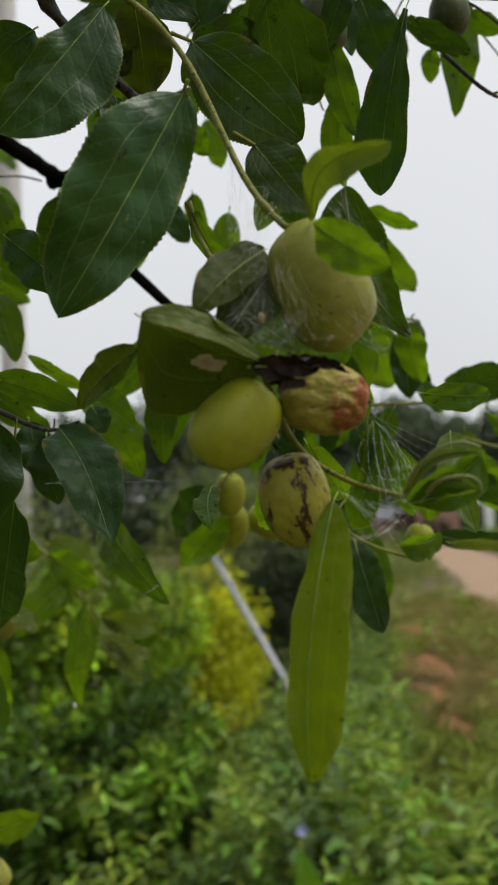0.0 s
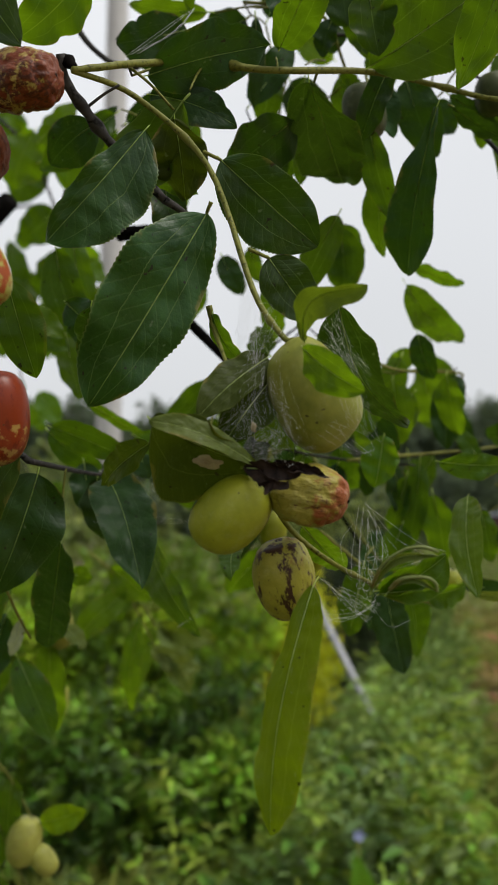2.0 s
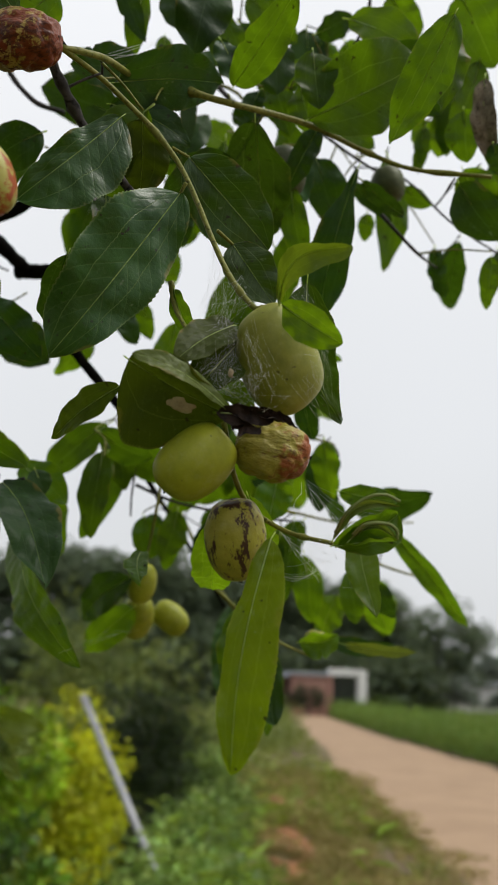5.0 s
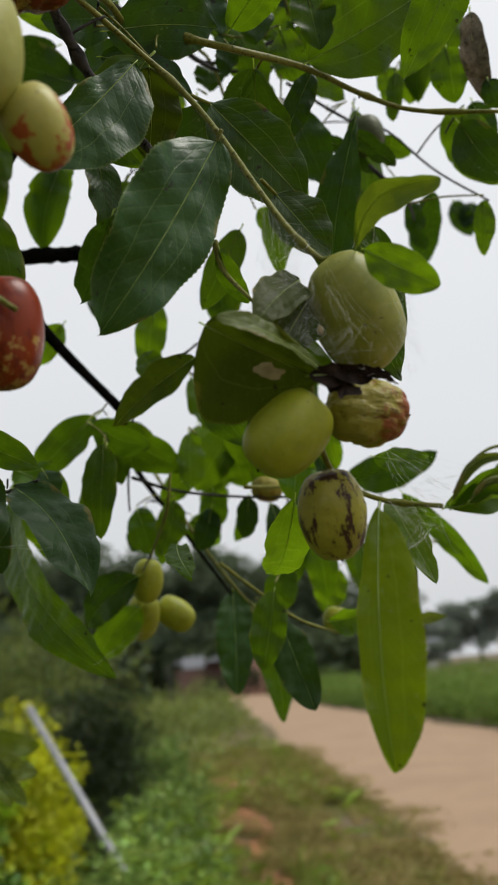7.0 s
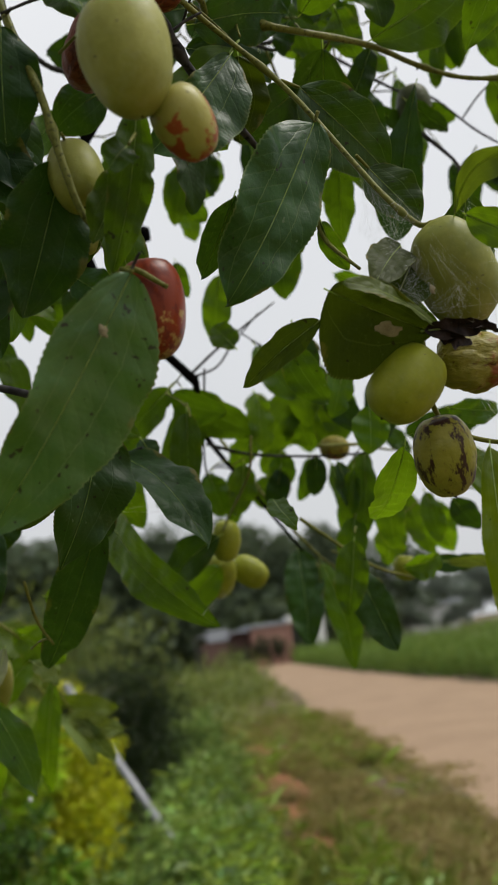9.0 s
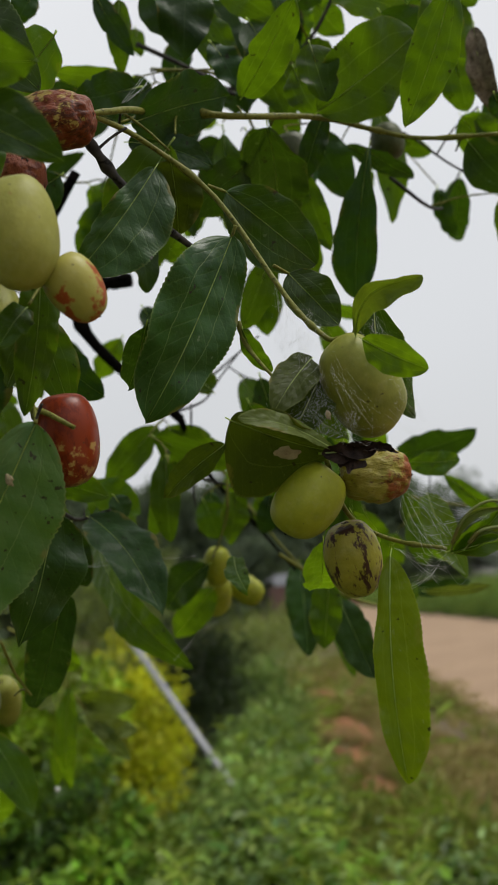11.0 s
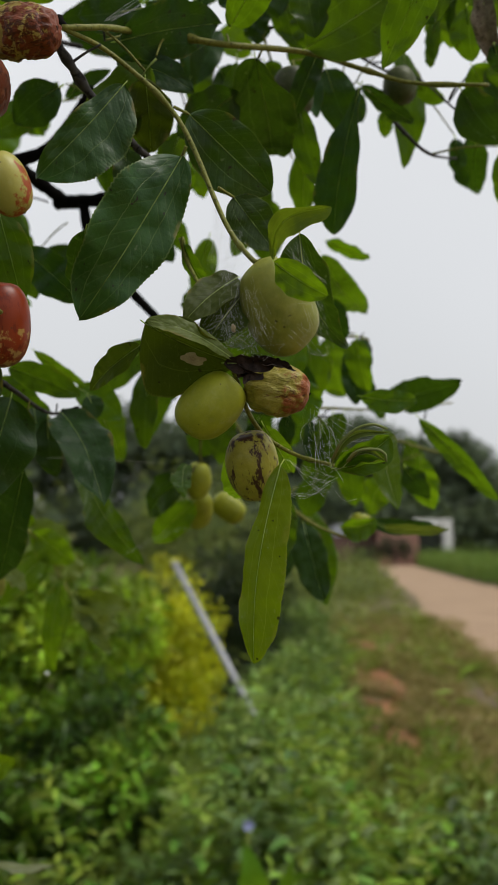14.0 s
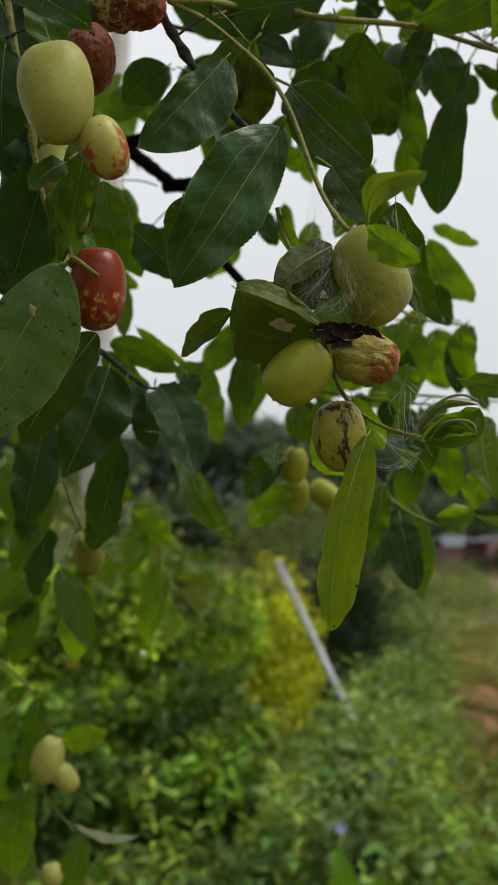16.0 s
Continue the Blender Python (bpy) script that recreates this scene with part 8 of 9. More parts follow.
twig(can, ((-0.2611, 0.9437, 1.7259), (-0.2589, 0.9438, 1.7296), (-0.2563, 0.9434, 1.7323)), 0.0005, 0.0005, TWIG, steps=4, sides=6)
twig(can, ((-0.2900, 0.9299, 1.8457), (-0.2862, 0.9306, 1.8450), (-0.2824, 0.9307, 1.8432)), 0.0005, 0.0005, TWIG, steps=4, sides=6)
twig(can, ((0.0128, 0.5645, 1.6150), (0.0164, 0.5646, 1.6128), (0.0195, 0.5642, 1.6095)), 0.0005, 0.0005, BARK, steps=4, sides=6)
twig(can, ((0.0207, 0.5538, 1.5628), (0.0184, 0.5563, 1.5664), (0.0165, 0.5582, 1.5690)), 0.0005, 0.0005, TWIG, steps=4, sides=6)
twig(can, ((0.0082, 0.3303, 1.6744), (0.0080, 0.3325, 1.6788), (0.0073, 0.3342, 1.6821)), 0.0005, 0.0005, TWIG, steps=4, sides=6)
twig(can, ((0.1330, 0.3838, 1.6747), (0.1347, 0.3811, 1.6781), (0.1363, 0.3778, 1.6804)), 0.0005, 0.0005, BARK, steps=4, sides=6)
twig(can, ((-0.0331, 0.5424, 1.5832), (-0.0363, 0.5454, 1.5816), (-0.0390, 0.5479, 1.5788)), 0.0005, 0.0005, TWIG, steps=4, sides=6)
twig(can, ((-0.0390, 0.5479, 1.5788), (-0.0373, 0.5498, 1.5780), (-0.0358, 0.5514, 1.5765)), 0.0005, 0.0005, TWIG, steps=4, sides=6)
twig(can, ((-0.3042, 0.9226, 1.9100), (-0.3032, 0.9235, 1.9060), (-0.3018, 0.9237, 1.9009)), 0.0005, 0.0005, BARK, steps=4, sides=6)
twig(can, ((0.1333, 0.4625, 1.7309), (0.1344, 0.4679, 1.7323), (0.1356, 0.4726, 1.7325)), 0.0006, 0.0005, TWIG, steps=4, sides=6)
twig(can, ((-0.0224, 0.5675, 1.5691), (-0.0272, 0.5692, 1.5707), (-0.0326, 0.5701, 1.5711)), 0.0006, 0.0005, TWIG, steps=4, sides=6)
twig(can, ((-0.0326, 0.5701, 1.5711), (-0.0384, 0.5703, 1.5751), (-0.0436, 0.5697, 1.5776)), 0.0006, 0.0005, BARK, steps=4, sides=6)
twig(can, ((-0.0436, 0.5697, 1.5776), (-0.0445, 0.5677, 1.5779), (-0.0456, 0.5655, 1.5777)), 0.0005, 0.0005, TWIG, steps=4, sides=6)
twig(can, ((0.1043, 0.4632, 1.7419), (0.1095, 0.4644, 1.7470), (0.1144, 0.4649, 1.7505)), 0.0006, 0.0005, TWIG, steps=4, sides=6)
twig(can, ((-0.0211, 0.4659, 1.7899), (-0.0199, 0.4731, 1.7905), (-0.0179, 0.4795, 1.7896)), 0.0006, 0.0005, BARK, steps=4, sides=6)
twig(can, ((-0.0179, 0.4795, 1.7896), (-0.0136, 0.4853, 1.7905), (-0.0099, 0.4904, 1.7899)), 0.0006, 0.0005, TWIG, steps=4, sides=6)
twig(can, ((0.0283, 0.4643, 1.7728), (0.0300, 0.4709, 1.7778), (0.0317, 0.4765, 1.7809)), 0.0006, 0.0005, TWIG, steps=4, sides=6)
twig(can, ((0.0317, 0.4765, 1.7809), (0.0361, 0.4790, 1.7823), (0.0409, 0.4809, 1.7825)), 0.0006, 0.0005, BARK, steps=4, sides=6)
twig(can, ((0.0367, 0.4730, 1.7379), (0.0320, 0.4786, 1.7371), (0.0264, 0.4834, 1.7344)), 0.0006, 0.0005, TWIG, steps=4, sides=6)
twig(can, ((0.1043, 0.4632, 1.7419), (0.1002, 0.4688, 1.7386), (0.0968, 0.4734, 1.7336)), 0.0006, 0.0005, TWIG, steps=4, sides=6)
twig(can, ((-0.0622, 0.2829, 1.6368), (-0.0556, 0.2829, 1.6419), (-0.0489, 0.2819, 1.6452)), 0.0006, 0.0005, BARK, steps=4, sides=6)
twig(can, ((0.0041, 0.6198, 1.5329), (0.0082, 0.6133, 1.5348), (0.0116, 0.6059, 1.5348)), 0.0006, 0.0005, TWIG, steps=4, sides=6)
twig(can, ((0.0002, 0.6170, 1.5377), (-0.0073, 0.6193, 1.5353), (-0.0139, 0.6207, 1.5309)), 0.0006, 0.0005, TWIG, steps=4, sides=6)
twig(can, ((0.0541, 0.4666, 1.7686), (0.0564, 0.4751, 1.7696), (0.0583, 0.4826, 1.7686)), 0.0006, 0.0005, BARK, steps=4, sides=6)
twig(can, ((0.1125, 0.4648, 1.7493), (0.1098, 0.4731, 1.7528), (0.1069, 0.4803, 1.7542)), 0.0006, 0.0005, TWIG, steps=4, sides=6)
twig(can, ((0.1069, 0.4803, 1.7542), (0.1080, 0.4829, 1.7585), (0.1097, 0.4849, 1.7617)), 0.0005, 0.0005, TWIG, steps=4, sides=6)
twig(can, ((0.0461, 0.4760, 1.7225), (0.0481, 0.4818, 1.7165), (0.0492, 0.4864, 1.7083)), 0.0006, 0.0005, BARK, steps=4, sides=6)
twig(can, ((0.0968, 0.4734, 1.7336), (0.0919, 0.4809, 1.7310), (0.0874, 0.4873, 1.7261)), 0.0006, 0.0005, TWIG, steps=4, sides=6)
twig(can, ((-0.0789, 0.4624, 1.7167), (-0.0868, 0.4651, 1.7227), (-0.0941, 0.4668, 1.7264)), 0.0006, 0.0005, TWIG, steps=4, sides=6)
twig(can, ((0.0782, 0.4568, 1.7680), (0.0856, 0.4677, 1.7720), (0.0915, 0.4771, 1.7729)), 0.0006, 0.0005, BARK, steps=4, sides=6)
twig(can, ((0.0492, 0.4864, 1.7083), (0.0507, 0.4841, 1.6974), (0.0534, 0.4801, 1.6833)), 0.0006, 0.0005, TWIG, steps=4, sides=6)
twig(can, ((0.0759, 0.5514, 1.5194), (0.0792, 0.5648, 1.5197), (0.0824, 0.5766, 1.5169)), 0.0006, 0.0005, TWIG, steps=4, sides=6)
twig(can, ((0.0786, 0.5622, 1.5199), (0.0851, 0.5676, 1.5258), (0.0909, 0.5718, 1.5295)), 0.0006, 0.0005, BARK, steps=4, sides=6)
twig(can, ((0.0995, 0.4420, 1.8201), (0.1030, 0.4320, 1.8153), (0.1080, 0.4204, 1.8072)), 0.0006, 0.0005, TWIG, steps=4, sides=6)
twig(can, ((-0.0099, 0.4904, 1.7899), (-0.0072, 0.4922, 1.7781), (-0.0055, 0.4923, 1.7631)), 0.0006, 0.0005, TWIG, steps=4, sides=6)
twig(can, ((-0.0055, 0.4923, 1.7631), (-0.0010, 0.4936, 1.7608), (0.0034, 0.4943, 1.7571)), 0.0006, 0.0005, BARK, steps=4, sides=6)
twig(can, ((0.1001, 0.4408, 1.8241), (0.0914, 0.4523, 1.8289), (0.0842, 0.4620, 1.8305)), 0.0006, 0.0005, TWIG, steps=4, sides=6)
twig(can, ((0.0842, 0.4620, 1.8305), (0.0893, 0.4656, 1.8345), (0.0938, 0.4683, 1.8368)), 0.0006, 0.0005, TWIG, steps=4, sides=6)
twig(can, ((0.0884, 0.4649, 1.8338), (0.0779, 0.4676, 1.8401), (0.0681, 0.4689, 1.8438)), 0.0006, 0.0005, BARK, steps=4, sides=6)
twig(can, ((-0.1041, 0.5416, 1.6609), (-0.1139, 0.5422, 1.6528), (-0.1230, 0.5413, 1.6414)), 0.0006, 0.0005, TWIG, steps=4, sides=6)
twig(can, ((0.0041, 0.6198, 1.5329), (0.0092, 0.6334, 1.5379), (0.0127, 0.6453, 1.5395)), 0.0006, 0.0005, TWIG, steps=4, sides=6)
twig(can, ((0.0127, 0.6453, 1.5395), (0.0050, 0.6578, 1.5428), (-0.0013, 0.6687, 1.5428)), 0.0006, 0.0005, BARK, steps=4, sides=6)
twig(can, ((-0.0390, 0.5479, 1.5788), (-0.0443, 0.5381, 1.5734), (-0.0500, 0.5267, 1.5647)), 0.0006, 0.0005, TWIG, steps=4, sides=6)
twig(can, ((-0.0500, 0.5267, 1.5647), (-0.0440, 0.5181, 1.5580), (-0.0390, 0.5079, 1.5480)), 0.0006, 0.0005, TWIG, steps=4, sides=6)
twig(can, ((-0.0390, 0.5079, 1.5480), (-0.0407, 0.5032, 1.5492), (-0.0418, 0.4980, 1.5492)), 0.0006, 0.0005, BARK, steps=4, sides=6)
twig(can, ((-0.0418, 0.4980, 1.5492), (-0.0413, 0.4957, 1.5448), (-0.0412, 0.4927, 1.5391)), 0.0006, 0.0005, TWIG, steps=4, sides=6)
twig(can, ((0.0212, 0.4487, 1.8215), (0.0205, 0.4354, 1.8233), (0.0197, 0.4205, 1.8217)), 0.0006, 0.0005, TWIG, steps=4, sides=6)
twig(can, ((0.0799, 0.4514, 1.7954), (0.0831, 0.4655, 1.8000), (0.0876, 0.4780, 1.8011)), 0.0006, 0.0005, BARK, steps=4, sides=6)
twig(can, ((0.0876, 0.4780, 1.8011), (0.0956, 0.4763, 1.7960), (0.1024, 0.4734, 1.7884)), 0.0006, 0.0005, TWIG, steps=4, sides=6)
twig(can, ((0.0417, 0.4620, 1.7751), (0.0382, 0.4491, 1.7804), (0.0356, 0.4344, 1.7821)), 0.0006, 0.0005, TWIG, steps=4, sides=6)
twig(can, ((0.0356, 0.4344, 1.7821), (0.0473, 0.4318, 1.7814), (0.0593, 0.4276, 1.7778)), 0.0006, 0.0005, BARK, steps=4, sides=6)
twig(can, ((0.0255, 0.3382, 1.6774), (0.0223, 0.3527, 1.6759), (0.0174, 0.3655, 1.6709)), 0.0006, 0.0005, TWIG, steps=4, sides=6)
twig(can, ((-0.0210, 0.3293, 1.6795), (-0.0246, 0.3211, 1.6701), (-0.0266, 0.3112, 1.6572)), 0.0006, 0.0005, TWIG, steps=4, sides=6)
twig(can, ((0.0593, 0.4276, 1.7778), (0.0607, 0.4217, 1.7660), (0.0615, 0.4140, 1.7507)), 0.0007, 0.0005, BARK, steps=4, sides=6)
twig(can, ((0.0615, 0.4140, 1.7507), (0.0477, 0.4149, 1.7517), (0.0332, 0.4140, 1.7494)), 0.0006, 0.0005, TWIG, steps=4, sides=6)
twig(can, ((0.0505, 0.4149, 1.7518), (0.0498, 0.4027, 1.7467), (0.0508, 0.3888, 1.7381)), 0.0006, 0.0005, TWIG, steps=4, sides=6)
twig(can, ((-0.1199, 0.5511, 1.6797), (-0.1304, 0.5418, 1.6794), (-0.1425, 0.5307, 1.6754)), 0.0007, 0.0005, BARK, steps=4, sides=6)
twig(can, ((0.0615, 0.4140, 1.7507), (0.0607, 0.4220, 1.7385), (0.0603, 0.4280, 1.7226)), 0.0007, 0.0005, TWIG, steps=4, sides=6)
twig(can, ((0.0603, 0.4280, 1.7226), (0.0547, 0.4272, 1.7223), (0.0495, 0.4257, 1.7208)), 0.0006, 0.0005, TWIG, steps=4, sides=6)
twig(can, ((0.0603, 0.4280, 1.7226), (0.0658, 0.4344, 1.7265), (0.0703, 0.4399, 1.7284)), 0.0006, 0.0005, BARK, steps=4, sides=6)
twig(can, ((0.0273, 0.4699, 1.7533), (0.0213, 0.4581, 1.7473), (0.0166, 0.4443, 1.7374)), 0.0007, 0.0005, TWIG, steps=4, sides=6)
twig(can, ((0.0034, 0.4943, 1.7571), (-0.0001, 0.5076, 1.7494), (-0.0035, 0.5190, 1.7379)), 0.0007, 0.0005, TWIG, steps=4, sides=6)
twig(can, ((-0.0022, 0.5146, 1.7429), (-0.0060, 0.5214, 1.7487), (-0.0107, 0.5271, 1.7524)), 0.0006, 0.0005, BARK, steps=4, sides=6)
twig(can, ((-0.0035, 0.5190, 1.7379), (0.0024, 0.5285, 1.7388), (0.0095, 0.5367, 1.7371)), 0.0006, 0.0005, TWIG, steps=4, sides=6)
twig(can, ((0.0378, 0.4454, 1.8276), (0.0361, 0.4620, 1.8336), (0.0333, 0.4766, 1.8358)), 0.0007, 0.0005, TWIG, steps=4, sides=6)
twig(can, ((0.0333, 0.4766, 1.8358), (0.0275, 0.4744, 1.8408), (0.0213, 0.4713, 1.8440)), 0.0006, 0.0005, BARK, steps=4, sides=6)
twig(can, ((0.0970, 0.4758, 1.7946), (0.0955, 0.4920, 1.7908), (0.0957, 0.5063, 1.7831)), 0.0007, 0.0005, TWIG, steps=4, sides=6)
twig(can, ((0.0957, 0.5063, 1.7831), (0.1067, 0.5162, 1.7811), (0.1162, 0.5244, 1.7756)), 0.0006, 0.0005, TWIG, steps=4, sides=6)
twig(can, ((0.1162, 0.5244, 1.7756), (0.1297, 0.5196, 1.7743), (0.1438, 0.5130, 1.7693)), 0.0007, 0.0005, BARK, steps=4, sides=6)
twig(can, ((0.1438, 0.5130, 1.7693), (0.1456, 0.5144, 1.7631), (0.1479, 0.5149, 1.7553)), 0.0006, 0.0005, TWIG, steps=4, sides=6)
twig(can, ((0.1479, 0.5149, 1.7553), (0.1446, 0.5156, 1.7529), (0.1406, 0.5157, 1.7493)), 0.0005, 0.0005, TWIG, steps=4, sides=6)
twig(can, ((0.1381, 0.5158, 1.7716), (0.1362, 0.5086, 1.7766), (0.1352, 0.5004, 1.7795)), 0.0006, 0.0005, BARK, steps=4, sides=6)
twig(can, ((0.1406, 0.5157, 1.7493), (0.1348, 0.5244, 1.7493), (0.1288, 0.5319, 1.7468)), 0.0006, 0.0005, TWIG, steps=4, sides=6)
twig(can, ((0.0876, 0.4780, 1.8011), (0.1017, 0.4878, 1.8078), (0.1144, 0.4956, 1.8105)), 0.0007, 0.0005, TWIG, steps=4, sides=6)
twig(can, ((0.1043, 0.4895, 1.8087), (0.1006, 0.4944, 1.8124), (0.0977, 0.4985, 1.8145)), 0.0006, 0.0005, BARK, steps=4, sides=6)
twig(can, ((0.1144, 0.4956, 1.8105), (0.1220, 0.4940, 1.8134), (0.1290, 0.4914, 1.8145)), 0.0006, 0.0005, TWIG, steps=4, sides=6)
twig(can, ((0.0977, 0.4985, 1.8145), (0.0874, 0.5007, 1.8194), (0.0769, 0.5016, 1.8217)), 0.0006, 0.0005, TWIG, steps=4, sides=6)
twig(can, ((0.1290, 0.4914, 1.8145), (0.1408, 0.4909, 1.8095), (0.1541, 0.4888, 1.8010)), 0.0006, 0.0005, BARK, steps=4, sides=6)
twig(can, ((0.1541, 0.4888, 1.8010), (0.1623, 0.4780, 1.8003), (0.1688, 0.4655, 1.7961)), 0.0006, 0.0005, TWIG, steps=4, sides=6)
twig(can, ((0.1688, 0.4655, 1.7961), (0.1753, 0.4626, 1.7975), (0.1821, 0.4587, 1.7972)), 0.0006, 0.0005, TWIG, steps=4, sides=6)
twig(can, ((0.1637, 0.4756, 1.7997), (0.1672, 0.4669, 1.8058), (0.1712, 0.4568, 1.8092)), 0.0006, 0.0005, BARK, steps=4, sides=6)
twig(can, ((0.1680, 0.4650, 1.8066), (0.1592, 0.4625, 1.8105), (0.1494, 0.4588, 1.8120)), 0.0006, 0.0005, TWIG, steps=4, sides=6)
twig(can, ((0.1688, 0.4655, 1.7961), (0.1579, 0.4646, 1.7871), (0.1486, 0.4618, 1.7744)), 0.0006, 0.0005, TWIG, steps=4, sides=6)
twig(can, ((0.1486, 0.4618, 1.7744), (0.1488, 0.4657, 1.7696), (0.1488, 0.4688, 1.7633)), 0.0006, 0.0005, BARK, steps=4, sides=6)
twig(can, ((0.0799, 0.4514, 1.7954), (0.0723, 0.4376, 1.7979), (0.0637, 0.4219, 1.7964)), 0.0007, 0.0005, TWIG, steps=4, sides=6)
twig(can, ((0.1002, 0.5104, 1.7826), (0.0957, 0.5136, 1.7679), (0.0933, 0.5148, 1.7491)), 0.0007, 0.0005, TWIG, steps=4, sides=6)
twig(can, ((-0.0035, 0.5190, 1.7379), (-0.0114, 0.5112, 1.7278), (-0.0209, 0.5014, 1.7134)), 0.0007, 0.0005, BARK, steps=4, sides=6)
twig(can, ((-0.0209, 0.5014, 1.7134), (-0.0202, 0.4990, 1.7137), (-0.0195, 0.4963, 1.7133)), 0.0005, 0.0005, TWIG, steps=4, sides=6)
twig(can, ((-0.0209, 0.5014, 1.7134), (-0.0240, 0.5061, 1.7043), (-0.0260, 0.5095, 1.6923)), 0.0006, 0.0005, TWIG, steps=4, sides=6)
twig(can, ((-0.0170, 0.5055, 1.7196), (-0.0178, 0.4929, 1.7257), (-0.0203, 0.4786, 1.7285)), 0.0006, 0.0005, BARK, steps=4, sides=6)
twig(can, ((-0.0179, 0.4795, 1.7896), (-0.0317, 0.4827, 1.7790), (-0.0441, 0.4837, 1.7641)), 0.0007, 0.0005, TWIG, steps=4, sides=6)
twig(can, ((-0.0441, 0.4837, 1.7641), (-0.0502, 0.4964, 1.7547), (-0.0559, 0.5071, 1.7412)), 0.0007, 0.0005, TWIG, steps=4, sides=6)
twig(can, ((-0.0559, 0.5071, 1.7412), (-0.0589, 0.5074, 1.7365), (-0.0625, 0.5070, 1.7302)), 0.0006, 0.0005, BARK, steps=4, sides=6)
twig(can, ((-0.0625, 0.5070, 1.7302), (-0.0611, 0.5049, 1.7287), (-0.0593, 0.5023, 1.7264)), 0.0005, 0.0005, TWIG, steps=4, sides=6)
twig(can, ((-0.0582, 0.5074, 1.7375), (-0.0638, 0.5176, 1.7436), (-0.0700, 0.5264, 1.7467)), 0.0006, 0.0005, TWIG, steps=4, sides=6)
twig(can, ((0.0195, 0.5642, 1.6095), (0.0346, 0.5673, 1.5999), (0.0487, 0.5682, 1.5857)), 0.0007, 0.0005, BARK, steps=4, sides=6)
twig(can, ((0.0487, 0.5682, 1.5857), (0.0593, 0.5669, 1.5849), (0.0712, 0.5642, 1.5814)), 0.0006, 0.0005, TWIG, steps=4, sides=6)
twig(can, ((0.0712, 0.5642, 1.5814), (0.0894, 0.5613, 1.5838), (0.1057, 0.5564, 1.5819)), 0.0007, 0.0005, TWIG, steps=4, sides=6)
twig(can, ((0.0011, 0.6645, 1.5431), (0.0168, 0.6753, 1.5413), (0.0331, 0.6838, 1.5348)), 0.0007, 0.0005, BARK, steps=4, sides=6)
twig(can, ((-0.0700, 0.5264, 1.7467), (-0.0882, 0.5205, 1.7444), (-0.1051, 0.5122, 1.7374)), 0.0007, 0.0005, TWIG, steps=4, sides=6)
twig(can, ((-0.0240, 0.3229, 1.6723), (-0.0370, 0.3357, 1.6670), (-0.0524, 0.3461, 1.6569)), 0.0007, 0.0005, TWIG, steps=4, sides=6)
twig(can, ((-0.0524, 0.3461, 1.6569), (-0.0509, 0.3567, 1.6524), (-0.0483, 0.3659, 1.6451)), 0.0006, 0.0005, BARK, steps=4, sides=6)
twig(can, ((-0.1302, 0.4797, 1.6782), (-0.1307, 0.4697, 1.6639), (-0.1311, 0.4574, 1.6448)), 0.0007, 0.0005, TWIG, steps=4, sides=6)
twig(can, ((-0.1230, 0.5413, 1.6414), (-0.1343, 0.5406, 1.6274), (-0.1474, 0.5375, 1.6085)), 0.0007, 0.0005, TWIG, steps=4, sides=6)
twig(can, ((-0.1474, 0.5375, 1.6085), (-0.1622, 0.5240, 1.6112), (-0.1747, 0.5081, 1.6090)), 0.0007, 0.0005, BARK, steps=4, sides=6)
twig(can, ((0.0332, 0.4140, 1.7494), (0.0128, 0.4149, 1.7540), (-0.0089, 0.4132, 1.7536)), 0.0007, 0.0005, TWIG, steps=4, sides=6)
twig(can, ((-0.0001, 0.4141, 1.7542), (-0.0163, 0.4246, 1.7613), (-0.0331, 0.4328, 1.7636)), 0.0007, 0.0005, TWIG, steps=4, sides=6)
twig(can, ((0.1555, 0.4642, 1.7145), (0.1624, 0.4465, 1.7219), (0.1715, 0.4263, 1.7243)), 0.0007, 0.0005, BARK, steps=4, sides=6)
twig(can, ((0.0495, 0.4257, 1.7208), (0.0508, 0.4154, 1.7050), (0.0496, 0.4026, 1.6841)), 0.0007, 0.0005, TWIG, steps=4, sides=6)
twig(can, ((0.1479, 0.5149, 1.7553), (0.1617, 0.5219, 1.7417), (0.1765, 0.5262, 1.7229)), 0.0007, 0.0005, TWIG, steps=4, sides=6)
twig(can, ((0.1041, 0.4326, 1.8521), (0.1107, 0.4413, 1.8590), (0.1180, 0.4486, 1.8631)), 0.0006, 0.0005, BARK, steps=4, sides=6)
twig(can, ((0.0201, 0.6772, 1.5403), (0.0261, 0.6776, 1.5569), (0.0303, 0.6762, 1.5698)), 0.0007, 0.0005, TWIG, steps=4, sides=6)
twig(upper, ((0.0800, 0.3645, 1.6817), (0.0809, 0.3669, 1.6823), (0.0818, 0.3689, 1.6823)), 0.0005, 0.0005, BARK, steps=4, sides=6)
twig(upper, ((0.1172, 0.4288, 1.6872), (0.1048, 0.4208, 1.6929), (0.0910, 0.4108, 1.6948)), 0.0007, 0.0005, TWIG, steps=4, sides=6)
twig(upper, ((-0.0210, 0.3293, 1.6795), (-0.0370, 0.3205, 1.6739), (-0.0507, 0.3095, 1.6635)), 0.0007, 0.0005, TWIG, steps=4, sides=6)
twig(upper, ((-0.0507, 0.3095, 1.6635), (-0.0501, 0.3011, 1.6626), (-0.0502, 0.2917, 1.6595)), 0.0006, 0.0005, BARK, steps=4, sides=6)
twig(upper, ((-0.0501, 0.2956, 1.6609), (-0.0405, 0.2986, 1.6537), (-0.0312, 0.3001, 1.6434)), 0.0006, 0.0005, TWIG, steps=4, sides=6)
